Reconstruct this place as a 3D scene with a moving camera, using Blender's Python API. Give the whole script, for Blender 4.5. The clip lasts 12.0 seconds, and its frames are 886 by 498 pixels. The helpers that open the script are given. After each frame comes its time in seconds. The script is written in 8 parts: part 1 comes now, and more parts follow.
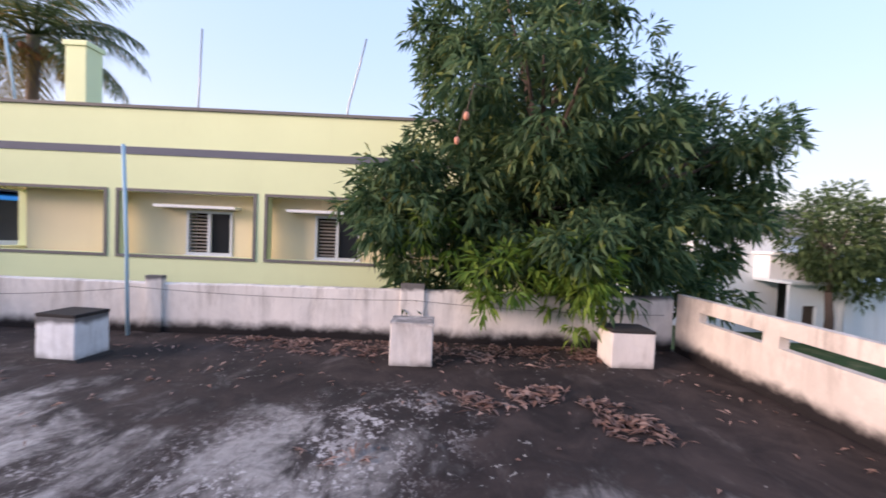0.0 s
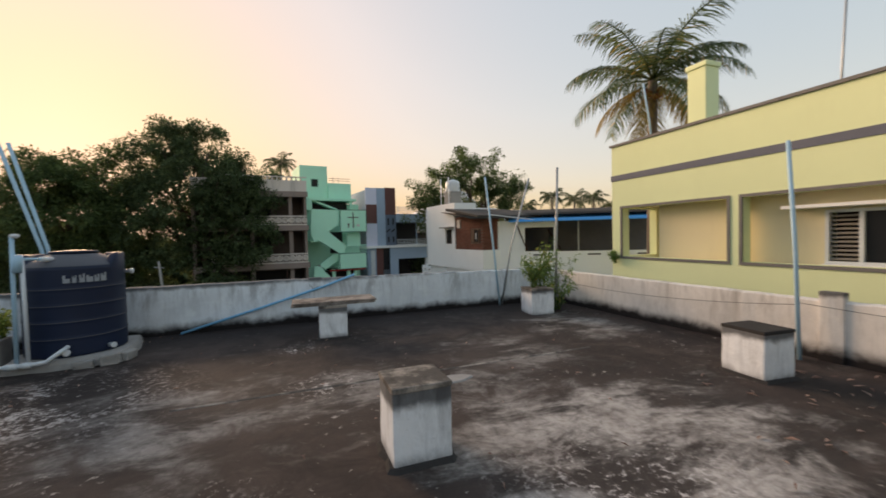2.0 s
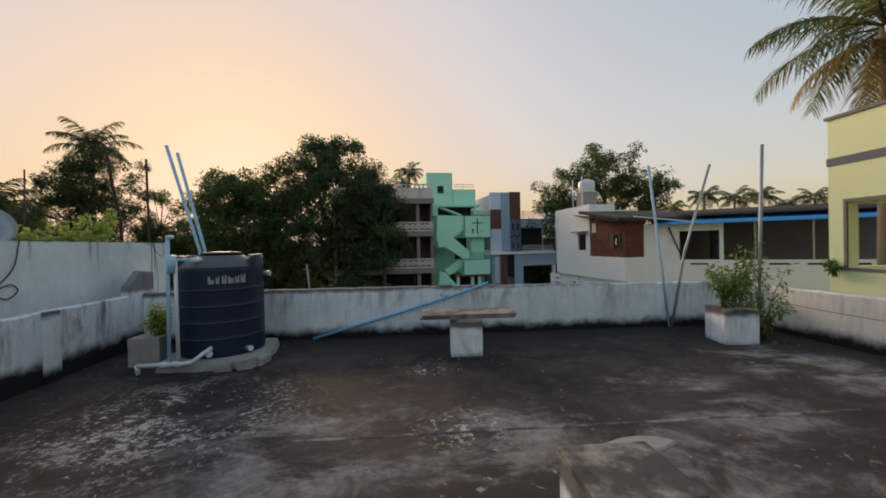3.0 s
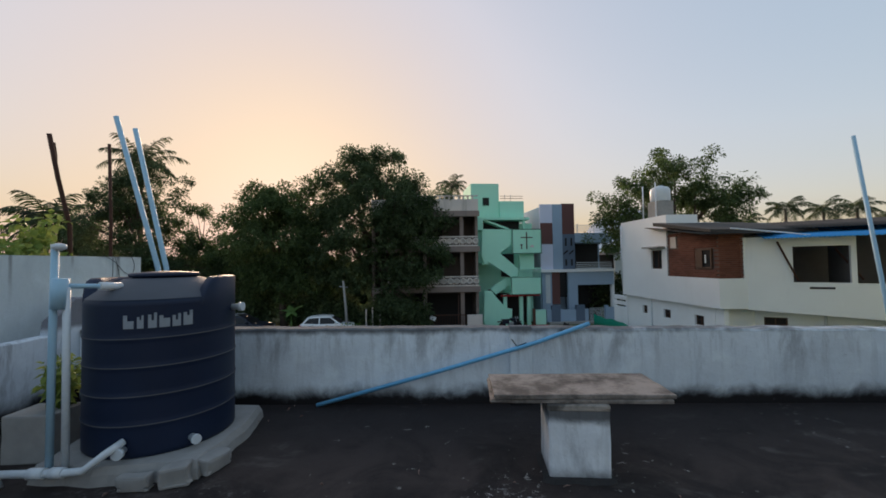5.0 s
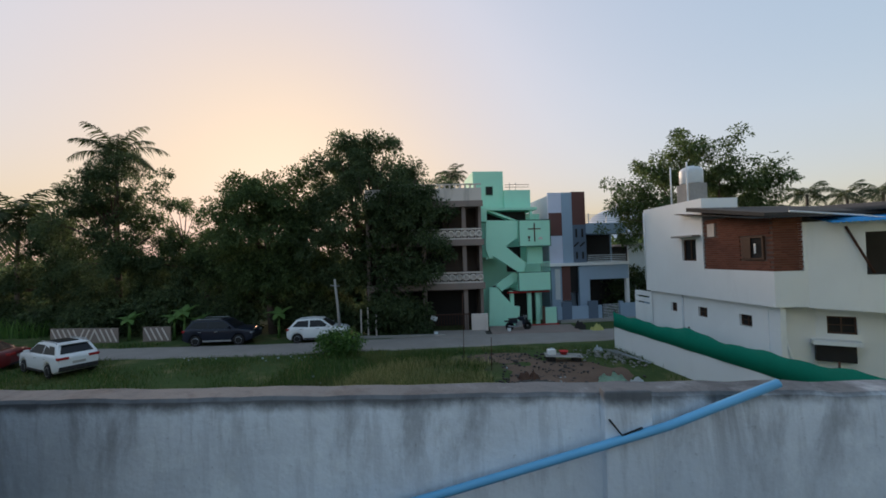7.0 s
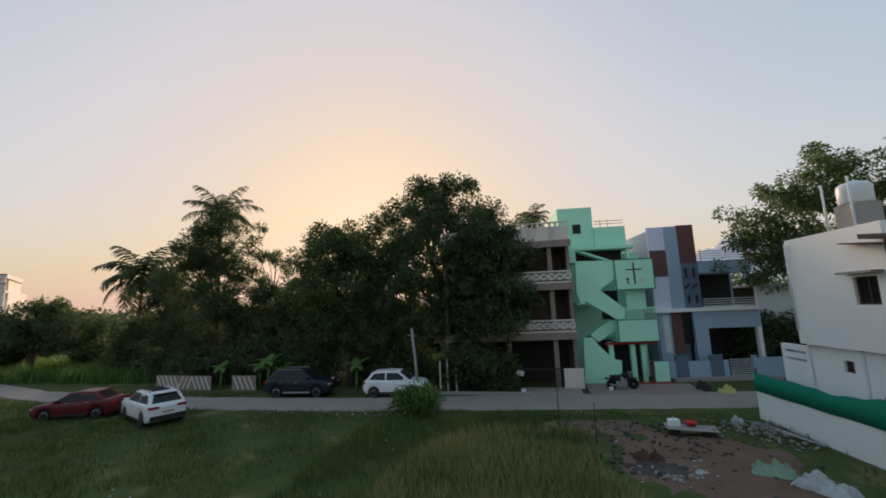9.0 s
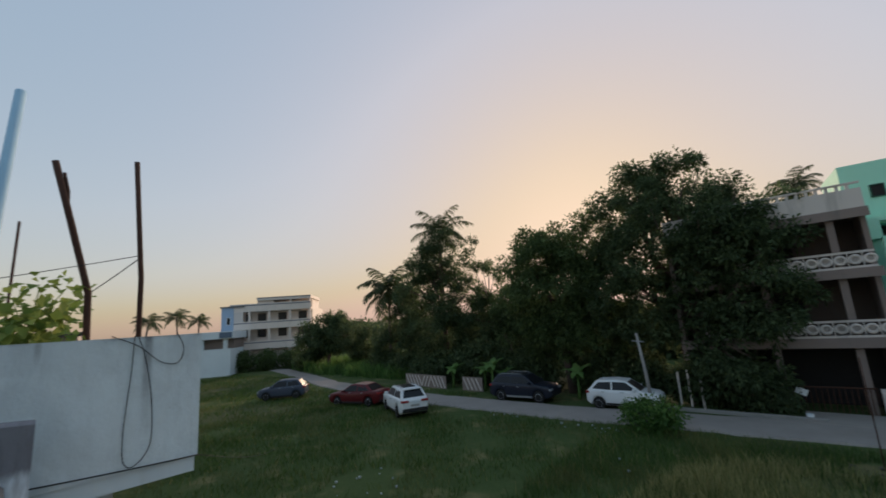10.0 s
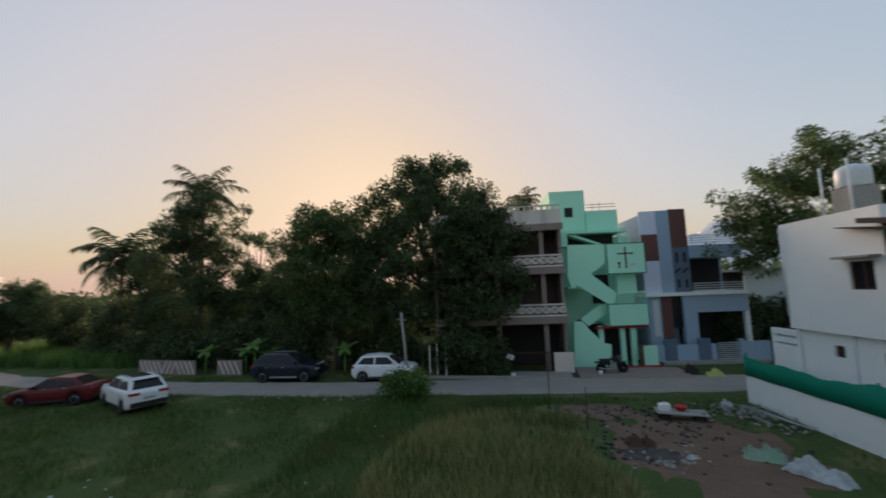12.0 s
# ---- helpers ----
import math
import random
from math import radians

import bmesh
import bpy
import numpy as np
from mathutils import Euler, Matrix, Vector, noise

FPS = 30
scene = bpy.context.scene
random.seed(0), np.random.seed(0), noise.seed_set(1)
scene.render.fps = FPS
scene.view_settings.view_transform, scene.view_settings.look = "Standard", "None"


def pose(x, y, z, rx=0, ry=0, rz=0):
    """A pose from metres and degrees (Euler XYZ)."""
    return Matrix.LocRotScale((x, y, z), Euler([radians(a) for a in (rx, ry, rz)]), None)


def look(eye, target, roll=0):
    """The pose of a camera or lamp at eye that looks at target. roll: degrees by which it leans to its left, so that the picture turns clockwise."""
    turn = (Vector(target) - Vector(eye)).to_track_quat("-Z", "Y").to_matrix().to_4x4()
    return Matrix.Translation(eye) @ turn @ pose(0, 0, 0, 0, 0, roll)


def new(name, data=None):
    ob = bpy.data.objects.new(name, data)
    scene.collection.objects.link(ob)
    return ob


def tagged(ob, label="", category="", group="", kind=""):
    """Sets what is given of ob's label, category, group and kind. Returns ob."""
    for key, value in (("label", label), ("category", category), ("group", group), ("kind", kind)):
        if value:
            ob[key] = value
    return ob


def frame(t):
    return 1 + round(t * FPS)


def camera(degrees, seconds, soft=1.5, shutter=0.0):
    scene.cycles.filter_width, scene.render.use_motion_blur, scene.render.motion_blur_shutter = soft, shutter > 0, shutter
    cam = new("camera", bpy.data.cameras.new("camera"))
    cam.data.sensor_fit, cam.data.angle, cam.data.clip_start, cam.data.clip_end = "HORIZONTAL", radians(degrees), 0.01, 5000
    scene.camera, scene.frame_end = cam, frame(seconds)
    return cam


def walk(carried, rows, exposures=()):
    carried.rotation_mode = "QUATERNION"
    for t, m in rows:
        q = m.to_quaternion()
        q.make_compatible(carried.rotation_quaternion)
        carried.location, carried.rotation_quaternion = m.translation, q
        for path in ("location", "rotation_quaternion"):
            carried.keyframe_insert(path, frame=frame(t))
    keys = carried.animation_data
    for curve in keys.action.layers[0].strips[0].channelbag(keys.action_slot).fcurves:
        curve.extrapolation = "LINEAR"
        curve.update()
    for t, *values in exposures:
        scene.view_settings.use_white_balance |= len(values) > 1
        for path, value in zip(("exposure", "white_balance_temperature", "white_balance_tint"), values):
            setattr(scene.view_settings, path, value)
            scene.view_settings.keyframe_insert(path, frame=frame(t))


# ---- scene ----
cam = camera(95.5, 12.0, soft=1.7, shutter=0.15)
PATH = [
    (0, (-0.354, -10.245, 1.717), (1.645, -10.282, 1.649), 2.4),
    (0.2, (-0.399, -10.196, 1.727), (1.58, -9.914, 1.653), 2.2),
    (0.5, (-0.466, -10.078, 1.733), (1.427, -9.437, 1.658), 1.9),
    (1, (-0.549, -9.714, 1.712), (1.117, -8.611, 1.622), 1.3),
    (1.5, (-0.51, -9.327, 1.686), (0.787, -7.808, 1.583), -0.2),
    (2, (-0.405, -8.826, 1.731), (0.314, -6.961, 1.667), -1.4),
    (2.5, (-0.456, -8.189, 1.707), (-0.113, -6.221, 1.607), -1.5),
    (3, (-0.447, -7.544, 1.67), (-0.306, -5.549, 1.653), -1.3),
    (3.5, (-0.526, -6.876, 1.707), (-0.544, -4.877, 1.771), -0.6),
    (5.5, (-0.676, -4.205, 1.702), (-0.74, -2.208, 1.768), -1.0),
    (6, (-0.722, -3.551, 1.704), (-0.789, -1.553, 1.757), -1.3),
    (6.5, (-0.78, -2.901, 1.698), (-0.829, -0.902, 1.734), -1.7),
    (8.5, (-0.937, -0.723, 1.686), (-1.184, 1.253, 1.875), -2.1),
    (9, (-1.046, -0.326, 1.729), (-1.484, 1.605, 2.012), -2.4),
    (9.5, (-1.125, 0.004, 1.799), (-1.99, 1.777, 2.125), -3.5),
    (10, (-1.143, 0.126, 1.804), (-2.461, 1.588, 2.16), -4.0),
    (10.5, (-1.164, 0.124, 1.811), (-2.727, 1.319, 2.172), -3.2),
    (11, (-1.174, 0.14, 1.811), (-2.743, 1.334, 2.151), -2.8),
    (11.5, (-1.205, 0.173, 1.825), (-2.398, 1.755, 2.098), -3.0),
    (12, (-1.182, 0.191, 1.762), (-1.576, 2.141, 1.962), -2.3),
]
EXPOSURES = [
    (0.0, 1.32, 5350, 22), (0.6, 1.28, 5600, 24), (1.0, 1.25, 6050, 18), (1.5, 1.08, 6800, 13), (2.5, 0.66, 6600, 10), (3.5, 0.54, 6200, 9),
    (5.5, 0.60, 5750, 9), (6.5, 0.62, 5600, 8), (8.5, 0.62, 6050, 9), (9.5, 0.48, 5950, 8), (10.5, 0.36, 5650, 7), (12.0, 0.45, 5850, 8),
]
walk(cam, [(t, look(eye, target, roll)) for t, eye, target, roll in PATH], EXPOSURES)

# ---- world and light: dusk, the low sun behind the trees ahead ----
SUN_AZ = radians(-22.5)      # from +y towards +x
SUN_EL = radians(9.0)

world = bpy.data.worlds.new("dusk_sky")
scene.world = world
world.use_nodes = True
wn = world.node_tree
wn.nodes.clear()
sky = wn.nodes.new("ShaderNodeTexSky")
sky.sky_type = "NISHITA"
sky.sun_disc = False
sky.sun_elevation = SUN_EL
sky.sun_rotation = SUN_AZ
sky.altitude = 0
sky.air_density, sky.dust_density, sky.ozone_density = 1.2, 3.0, 1.2
soften = wn.nodes.new("ShaderNodeGamma")      # evening haze evens out the sky
soften.inputs["Gamma"].default_value = 0.185
hsv = wn.nodes.new("ShaderNodeHueSaturation")
hsv.inputs["Saturation"].default_value = 3.0
hsv.inputs["Hue"].default_value = 0.49
bg = wn.nodes.new("ShaderNodeBackground")
bg.inputs["Strength"].default_value = 0.36
wout = wn.nodes.new("ShaderNodeOutputWorld")
wn.links.new(sky.outputs[0], soften.inputs["Color"])
wn.links.new(soften.outputs[0], hsv.inputs["Color"])
tint = wn.nodes.new("ShaderNodeMix")
tint.data_type, tint.blend_type = "RGBA", "MULTIPLY"
tint.inputs[0].default_value = 1.0
tint.inputs[7].default_value = (1.065, 0.966, 0.965, 1.0)
# dust greys the reddest part of the sky, down at the horizon
split = wn.nodes.new("ShaderNodeSeparateColor")
join = wn.nodes.new("ShaderNodeCombineColor")
wn.links.new(hsv.outputs[0], split.inputs[0])
wn.links.new(split.outputs[0], join.inputs[0])
for channel, share in ((1, 0.69), (2, 0.50)):
    floor_value = wn.nodes.new("ShaderNodeMath")
    floor_value.operation = "MULTIPLY"
    floor_value.inputs[1].default_value = share
    wn.links.new(split.outputs[0], floor_value.inputs[0])
    most = wn.nodes.new("ShaderNodeMath")
    most.operation = "SMOOTH_MAX"
    most.inputs[2].default_value = 0.25
    wn.links.new(split.outputs[channel], most.inputs[0])
    wn.links.new(floor_value.outputs[0], most.inputs[1])
    wn.links.new(most.outputs[0], join.inputs[channel])
wn.links.new(join.outputs[0], tint.inputs[6])
wn.links.new(tint.outputs[2], bg.inputs["Color"])
wn.links.new(bg.outputs[0], wout.inputs["Surface"])

sun_data = bpy.data.lights.new("sun", "SUN")
sun_data.energy = 5.0
sun_data.angle = radians(30)
sun_data.color = (1.0, 0.68, 0.43)
sun = new("sun", sun_data)
sun_dir = Vector((math.sin(SUN_AZ) * math.cos(SUN_EL), math.cos(SUN_AZ) * math.cos(SUN_EL), math.sin(SUN_EL)))
sun.matrix_world = Matrix.Translation(sun_dir * 60) @ sun_dir.to_track_quat("Z", "Y").to_matrix().to_4x4()


# ---- materials ----
class Nodes:
    """A short hand for building one node material."""

    def __init__(self, name, rough=0.8, metal=0.0, spec=0.3):
        self.m = bpy.data.materials.new(name)
        self.m.use_nodes = True
        self.t = self.m.node_tree
        self.b = self.t.nodes["Principled BSDF"]
        self.b.inputs["Roughness"].default_value = rough
        self.b.inputs["Metallic"].default_value = metal
        self.b.inputs["Specular IOR Level"].default_value = spec
        self.co = self.node("ShaderNodeTexCoord").outputs["Object"]

    def node(self, kind, **values):
        n = self.t.nodes.new(kind)
        for key, v in values.items():
            n.inputs[key.replace("_", " ")].default_value = v
        return n

    def link(self, a, b):
        self.t.links.new(a, b)

    def world(self):
        self.co = self.node("ShaderNodeNewGeometry").outputs["Position"]
        return self

    def stretch(self, sx, sy, sz):
        n = self.node("ShaderNodeMapping")
        n.inputs["Scale"].default_value = (sx, sy, sz)
        self.link(self.co, n.inputs["Vector"])
        return n.outputs[0]

    def noise(self, scale, detail=4.0, rough=0.55, at=None, distort=0.0):
        n = self.node("ShaderNodeTexNoise", Scale=scale, Detail=detail, Roughness=rough, Distortion=distort)
        self.link(at or self.co, n.inputs["Vector"])
        return n.outputs["Fac"]

    def step(self, fac, lo, hi, a=0.0, b=1.0):
        n = self.node("ShaderNodeMapRange")
        n.interpolation_type = "SMOOTHSTEP"
        for key, v in (("From Min", lo), ("From Max", hi), ("To Min", a), ("To Max", b)):
            n.inputs[key].default_value = v
        self.link(fac, n.inputs["Value"])
        return n.outputs[0]

    def math(self, op, a, b=0.5):
        n = self.node("ShaderNodeMath")
        n.operation = op
        for k, v in ((0, a), (1, b)):
            if isinstance(v, (int, float)):
                n.inputs[k].default_value = v
            else:
                self.link(v, n.inputs[k])
        return n.outputs[0]

    def mix(self, fac, a, b):
        n = self.node("ShaderNodeMix")
        n.data_type = "RGBA"
        for k, v in ((0, fac), (6, a), (7, b)):
            if isinstance(v, (int, float)):
                n.inputs[k].default_value = v
            elif isinstance(v, tuple):
                n.inputs[k].default_value = (*v, 1.0)
            else:
                self.link(v, n.inputs[k])
        return n.outputs[2]

    def height(self):
        s = self.node("ShaderNodeSeparateXYZ")
        self.link(self.co, s.inputs[0])
        return s.outputs["Z"]

    def random(self):
        return self.node("ShaderNodeObjectInfo").outputs["Random"]

    def island(self):
        return self.node("ShaderNodeNewGeometry").outputs["Random Per Island"]

    def bump(self, fac, strength=0.3, dist=0.01):
        n = self.node("ShaderNodeBump", Strength=strength, Distance=dist)
        self.link(fac, n.inputs["Height"])
        self.link(n.outputs[0], self.b.inputs["Normal"])

    def done(self, colour, rough=None):
        if isinstance(colour, tuple):
            self.b.inputs["Base Color"].default_value = (*colour, 1.0)
        else:
            self.link(colour, self.b.inputs["Base Color"])
        if rough is not None:
            self.link(rough, self.b.inputs["Roughness"])
        return self.m


def plain(name, colour, rough=0.7, metal=0.0, grain=30.0, vary=0.25, spec=0.3, bump=0.1):
    n = Nodes(name, rough, metal, spec)
    f = n.noise(grain, 5)
    g = n.noise(grain * 0.11, 3)
    dark = tuple(c * (1 - vary) for c in colour)
    pale = tuple(min(1.0, c * (1 + vary)) for c in colour)
    c = n.mix(n.math("ADD", n.math("MULTIPLY", f, 0.5), n.math("MULTIPLY", g, 0.5)), dark, pale)
    if bump:
        n.bump(f, bump, 0.004)
    return n.done(c)


def leaf_material(name, dark, pale, yellow=None, rough=0.5, spec=0.2, patch=None):
    n = Nodes(name, rough, 0, spec)
    c = n.mix(n.island(), dark, pale)
    if yellow:
        c = n.mix(n.step(n.island(), 0.90, 0.93), c, yellow)
    c = n.mix(n.step(n.noise(0.7, 2), 0.35, 0.7, 0.0, 0.5), c, dark)
    if patch:
        c = n.mix(n.step(n.noise(0.33, 4, 0.65), 0.48, 0.66, 0.0, 0.8), c, patch)
    t = n.node("ShaderNodeBsdfTranslucent")
    n.link(c, t.inputs["Color"])
    s = n.node("ShaderNodeMixShader")
    s.inputs[0].default_value = 0.45
    out = n.t.nodes["Material Output"]
    m = n.done(c)
    n.link(n.b.outputs[0], s.inputs[1])
    n.link(t.outputs[0], s.inputs[2])
    n.link(s.outputs[0], out.inputs["Surface"])
    return m


def roof_floor_material():
    """Cement screed blackened by mould, worn pale in cloudy areas and flaking in others."""
    n = Nodes("weathered_roof_screed", 0.85).world()
    big = n.noise(0.5, 6, 0.62, distort=0.8)
    mid = n.noise(1.7, 7, 0.68, distort=0.7)
    fine = n.noise(9, 7, 0.72, distort=0.5)
    grit = n.noise(70, 4, 0.7)

    def worn(x, y, r, edge):
        d = n.node("ShaderNodeVectorMath")
        d.operation = "DISTANCE"
        n.link(n.co, d.inputs[0])
        d.inputs[1].default_value = (x, y, 0)
        return n.step(n.math("ADD", d.outputs["Value"], n.math("MULTIPLY", n.math("SUBTRACT", mid, 0.5), edge)), r * 0.25, r, 1.0, 0.0)

    turn = n.node("ShaderNodeMapping")
    turn.inputs["Rotation"].default_value = (0, 0, radians(18))
    turn.inputs["Scale"].default_value = (0.75, 1.45, 1.0)
    n.link(n.co, turn.inputs["Vector"])
    wisp = n.noise(1.1, 8, 0.68, turn.outputs[0], 0.4)
    base = n.mix(n.step(mid, 0.3, 0.75), (0.012, 0.009, 0.009), (0.060, 0.044, 0.039))
    base = n.mix(n.step(wisp, 0.56, 0.74, 0.0, 0.38), base, (0.26, 0.23, 0.21))
    base = n.mix(n.step(big, 0.55, 0.75, 0.0, 0.55), base, (0.022, 0.016, 0.016))
    cloud = worn(2.3, -6.5, 2.2, 4.5)
    for x, y, r, e, share in ((1.55, -7.3, 1.7, 4.0, 1.0), (1.7, -5.7, 1.3, 3.0, 0.8), (2.7, -9.2, 1.2, 3.0, 0.8), (-1.5, -4.3, 1.4, 3.2, 0.55), (0.2, -4.3, 1.2, 3.0, 0.5), (2.5, -3.7, 1.2, 3.0, 0.5), (4.6, -2.6, 1.2, 3.0, 0.6), (-1.6, -8.4, 1.5, 4.0, 0.6), (1.4, -11.8, 1.3, 4.0, 0.5)):
        cloud = n.math("MAXIMUM", cloud, n.math("MULTIPLY", worn(x, y, r, e), share))
    cloud = n.math("MULTIPLY", cloud, n.step(wisp, 0.42, 0.58, 0.06, 1.0))
    c = n.mix(n.math("MULTIPLY", cloud, n.step(fine, 0.25, 0.62, 0.30, 1.0)), base, (0.45, 0.415, 0.39))
    flaky = n.math("MULTIPLY", worn(-2.9, -3.3, 1.9, 2.6), 0.85)
    for x, y, r in ((2.4, -9.2, 1.5), (-1.2, -6.3, 1.0), (0.0, -3.9, 0.7), (-0.3, -2.1, 0.5), (1.8, -7.0, 1.5), (3.3, -9.9, 1.2)):
        flaky = n.math("MAXIMUM", flaky, worn(x, y, r, 2.2))
    flakes = n.math("MULTIPLY", n.step(n.math("ADD", n.math("MULTIPLY", n.noise(15, 8, 0.75, distort=0.3), 0.55), n.math("MULTIPLY", mid, 0.45)), 0.515, 0.57), flaky)
    c = n.mix(n.math("MULTIPLY", flakes, 0.9), c, (0.58, 0.54, 0.52))
    specks = n.step(n.math("ADD", n.math("MULTIPLY", fine, 0.75), n.math("MULTIPLY", big, 0.25)), 0.60, 0.64)
    c = n.mix(n.math("MULTIPLY", specks, 0.75), c, (0.42, 0.39, 0.36))
    sep = n.node("ShaderNodeSeparateXYZ")
    n.link(n.co, sep.inputs[0])
    # floor gets darker towards the front parapet, with a ragged edge
    blackish = n.step(n.math("ADD", sep.outputs["Y"], n.math("MULTIPLY", n.math("SUBTRACT", mid, 0.5), 2.6)), -1.5, -0.35, 0.0, 0.8)
    c = n.mix(blackish, c, (0.019, 0.015, 0.016))
    c = n.mix(n.step(grit, 0.30, 0.42, 0.5, 0.0), c, (0.014, 0.011, 0.011))
    n.bump(n.math("ADD", fine, n.math("MULTIPLY", grit, 0.7)), 0.5, 0.012)
    return n.done(c)


def whitewash_material(name, paint, grime, amount=0.5, top=9.0, foot_top=0.49, lip_paint=(0.045, 0.044, 0.046), drips=()):
    """Old limewash: washed-out blotches, runs of mould from the top and a foot that turns black towards the floor."""
    n = Nodes(name, 0.9, 0, 0.15).world()
    run = n.noise(1.5, 6, 0.68, n.stretch(1.7, 1.7, 0.5), 0.4)
    thin = n.noise(6, 5, 0.65, n.stretch(1.8, 1.8, 0.25), 0.3)
    blot = n.noise(0.9, 7, 0.68, distort=0.5)
    cloud = n.noise(3.4, 6, 0.66, distort=0.4)
    fine = n.noise(28, 5, 0.65)
    c = n.mix(n.step(blot, 0.32, 0.68, 0.0, 0.5), paint, tuple(k * 0.66 for k in paint))
    c = n.mix(n.step(cloud, 0.5, 0.72, 0.0, 0.35), c, tuple(min(1.0, k * 1.15) for k in paint))
    high = n.step(n.height(), 0.25, 0.85, 0.35, 1.0)
    c = n.mix(n.math("MULTIPLY", n.math("MULTIPLY", n.step(run, 0.50, 0.68), high), amount), c, grime)
    c = n.mix(n.math("MULTIPLY", n.math("MULTIPLY", n.step(thin, 0.50, 0.64), high), amount * 0.4), c, tuple(k * 0.6 for k in grime))
    # blackens below foot_top with an uneven edge
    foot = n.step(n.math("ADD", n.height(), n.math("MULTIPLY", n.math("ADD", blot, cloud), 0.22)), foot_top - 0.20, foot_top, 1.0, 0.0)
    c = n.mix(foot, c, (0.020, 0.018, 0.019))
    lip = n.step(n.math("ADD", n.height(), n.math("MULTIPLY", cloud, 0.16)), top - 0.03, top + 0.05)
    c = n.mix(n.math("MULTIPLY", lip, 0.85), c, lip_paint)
    if drips:
        where = n.node("ShaderNodeSeparateXYZ")
        n.link(n.co, where.inputs[0])
        for y, w, z0, z1 in drips:
            off = n.math("ABSOLUTE", n.math("SUBTRACT", n.math("ADD", where.outputs["Y"], n.math("MULTIPLY", cloud, 0.03)), y + 0.015))
            run_y = n.step(off, w * 0.2, w, 1.0, 0.0)
            c = n.mix(n.math("MULTIPLY", n.math("MULTIPLY", run_y, n.step(n.height(), z0, z1)), n.step(cloud, 0.3, 0.6, 0.3, 0.8)), c, grime)
    c = n.mix(n.step(fine, 0.62, 0.74, 0.0, 0.3), c, grime)
    n.bump(n.math("ADD", fine, cloud), 0.4, 0.012)
    return n.done(c)


def plaster(name, paint, dirt=0.25, grime=(0.16, 0.15, 0.14)):
    n = Nodes(name, 0.85, 0, 0.2).world()
    streak = n.noise(0.8, 6, 0.66, n.stretch(1.5, 1.5, 0.35), 0.6)
    blot = n.noise(0.5, 5, 0.6)
    fine = n.noise(20, 5, 0.6)
    c = n.mix(n.step(blot, 0.3, 0.7, 0.0, 0.22), paint, tuple(k * 0.8 for k in paint))
    c = n.mix(n.math("MULTIPLY", n.step(streak, 0.52, 0.75), dirt), c, grime)
    n.bump(fine, 0.15, 0.006)
    return n.done(c)


M_FLOOR = roof_floor_material()
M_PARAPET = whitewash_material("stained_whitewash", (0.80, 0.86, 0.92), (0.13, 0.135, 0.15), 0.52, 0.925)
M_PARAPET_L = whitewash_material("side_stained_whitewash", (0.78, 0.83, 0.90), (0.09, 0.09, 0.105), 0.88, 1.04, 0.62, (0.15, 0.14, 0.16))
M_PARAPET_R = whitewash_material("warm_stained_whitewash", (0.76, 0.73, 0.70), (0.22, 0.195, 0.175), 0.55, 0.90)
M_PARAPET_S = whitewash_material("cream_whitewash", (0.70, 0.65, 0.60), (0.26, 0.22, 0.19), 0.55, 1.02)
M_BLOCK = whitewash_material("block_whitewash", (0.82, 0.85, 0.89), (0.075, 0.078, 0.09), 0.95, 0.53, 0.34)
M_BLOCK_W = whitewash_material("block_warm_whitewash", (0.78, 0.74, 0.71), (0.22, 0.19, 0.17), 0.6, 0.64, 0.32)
def cement_top_material():
    n = Nodes("bare_cement_top", 0.95, 0, 0.15).world()
    a, b, f = n.noise(3.2, 6, 0.65), n.noise(11, 6, 0.7), n.noise(70, 4)
    c = n.mix(n.step(a, 0.42, 0.66), (0.085, 0.078, 0.072), (0.36, 0.32, 0.28))
    c = n.mix(n.step(b, 0.52, 0.72, 0.0, 0.7), c, (0.05, 0.045, 0.042))
    n.bump(n.math("ADD", b, f), 0.5, 0.008)
    return n.done(c)


M_BLOCK_TOP = cement_top_material()
M_ROUGH_BLACK = plain("rough_black_surface", (0.034, 0.032, 0.032), 0.95, grain=20, vary=0.5, bump=0.4)
def slab_material():
    n = Nodes("weathered_stone_slab", 0.85, 0, 0.2)
    a, b, f = n.noise(2.6, 7, 0.7), n.noise(9, 6, 0.7), n.noise(60, 4)
    c = n.mix(n.step(a, 0.38, 0.62), (0.10, 0.085, 0.076), (0.31, 0.27, 0.24))
    c = n.mix(n.step(b, 0.5, 0.72, 0.0, 0.6), c, (0.13, 0.11, 0.10))
    n.bump(n.math("ADD", b, f), 0.35, 0.006)
    return n.done(c)


M_SLAB = slab_material()
M_CONCRETE = plain("grey_concrete", (0.30, 0.29, 0.28), 0.95, grain=10, vary=0.4, bump=0.4)
M_TANK = plain("black_polyethylene", (0.010, 0.018, 0.045), 0.5, grain=3, vary=0.4, spec=0.28, bump=0.02)
# greyer than the tank body, for its shoulder
M_TANK_PALER = plain("paler_black_polyethylene", (0.075, 0.082, 0.10), 0.65, grain=4, vary=0.5, spec=0.4, bump=0.02)
M_TANK_SEAM = plain("grey_moulding_line", (0.10, 0.10, 0.11), 0.6)
M_WHITE_PVC = plain("white_pvc", (0.62, 0.66, 0.70), 0.4, spec=0.4)
M_BLUE_PVC = plain("faded_blue_pvc", (0.16, 0.42, 0.68), 0.45, vary=0.3, grain=6, spec=0.4)
M_PALE_PVC = plain("sun_bleached_blue_pvc", (0.36, 0.54, 0.68), 0.5, vary=0.3, grain=5)
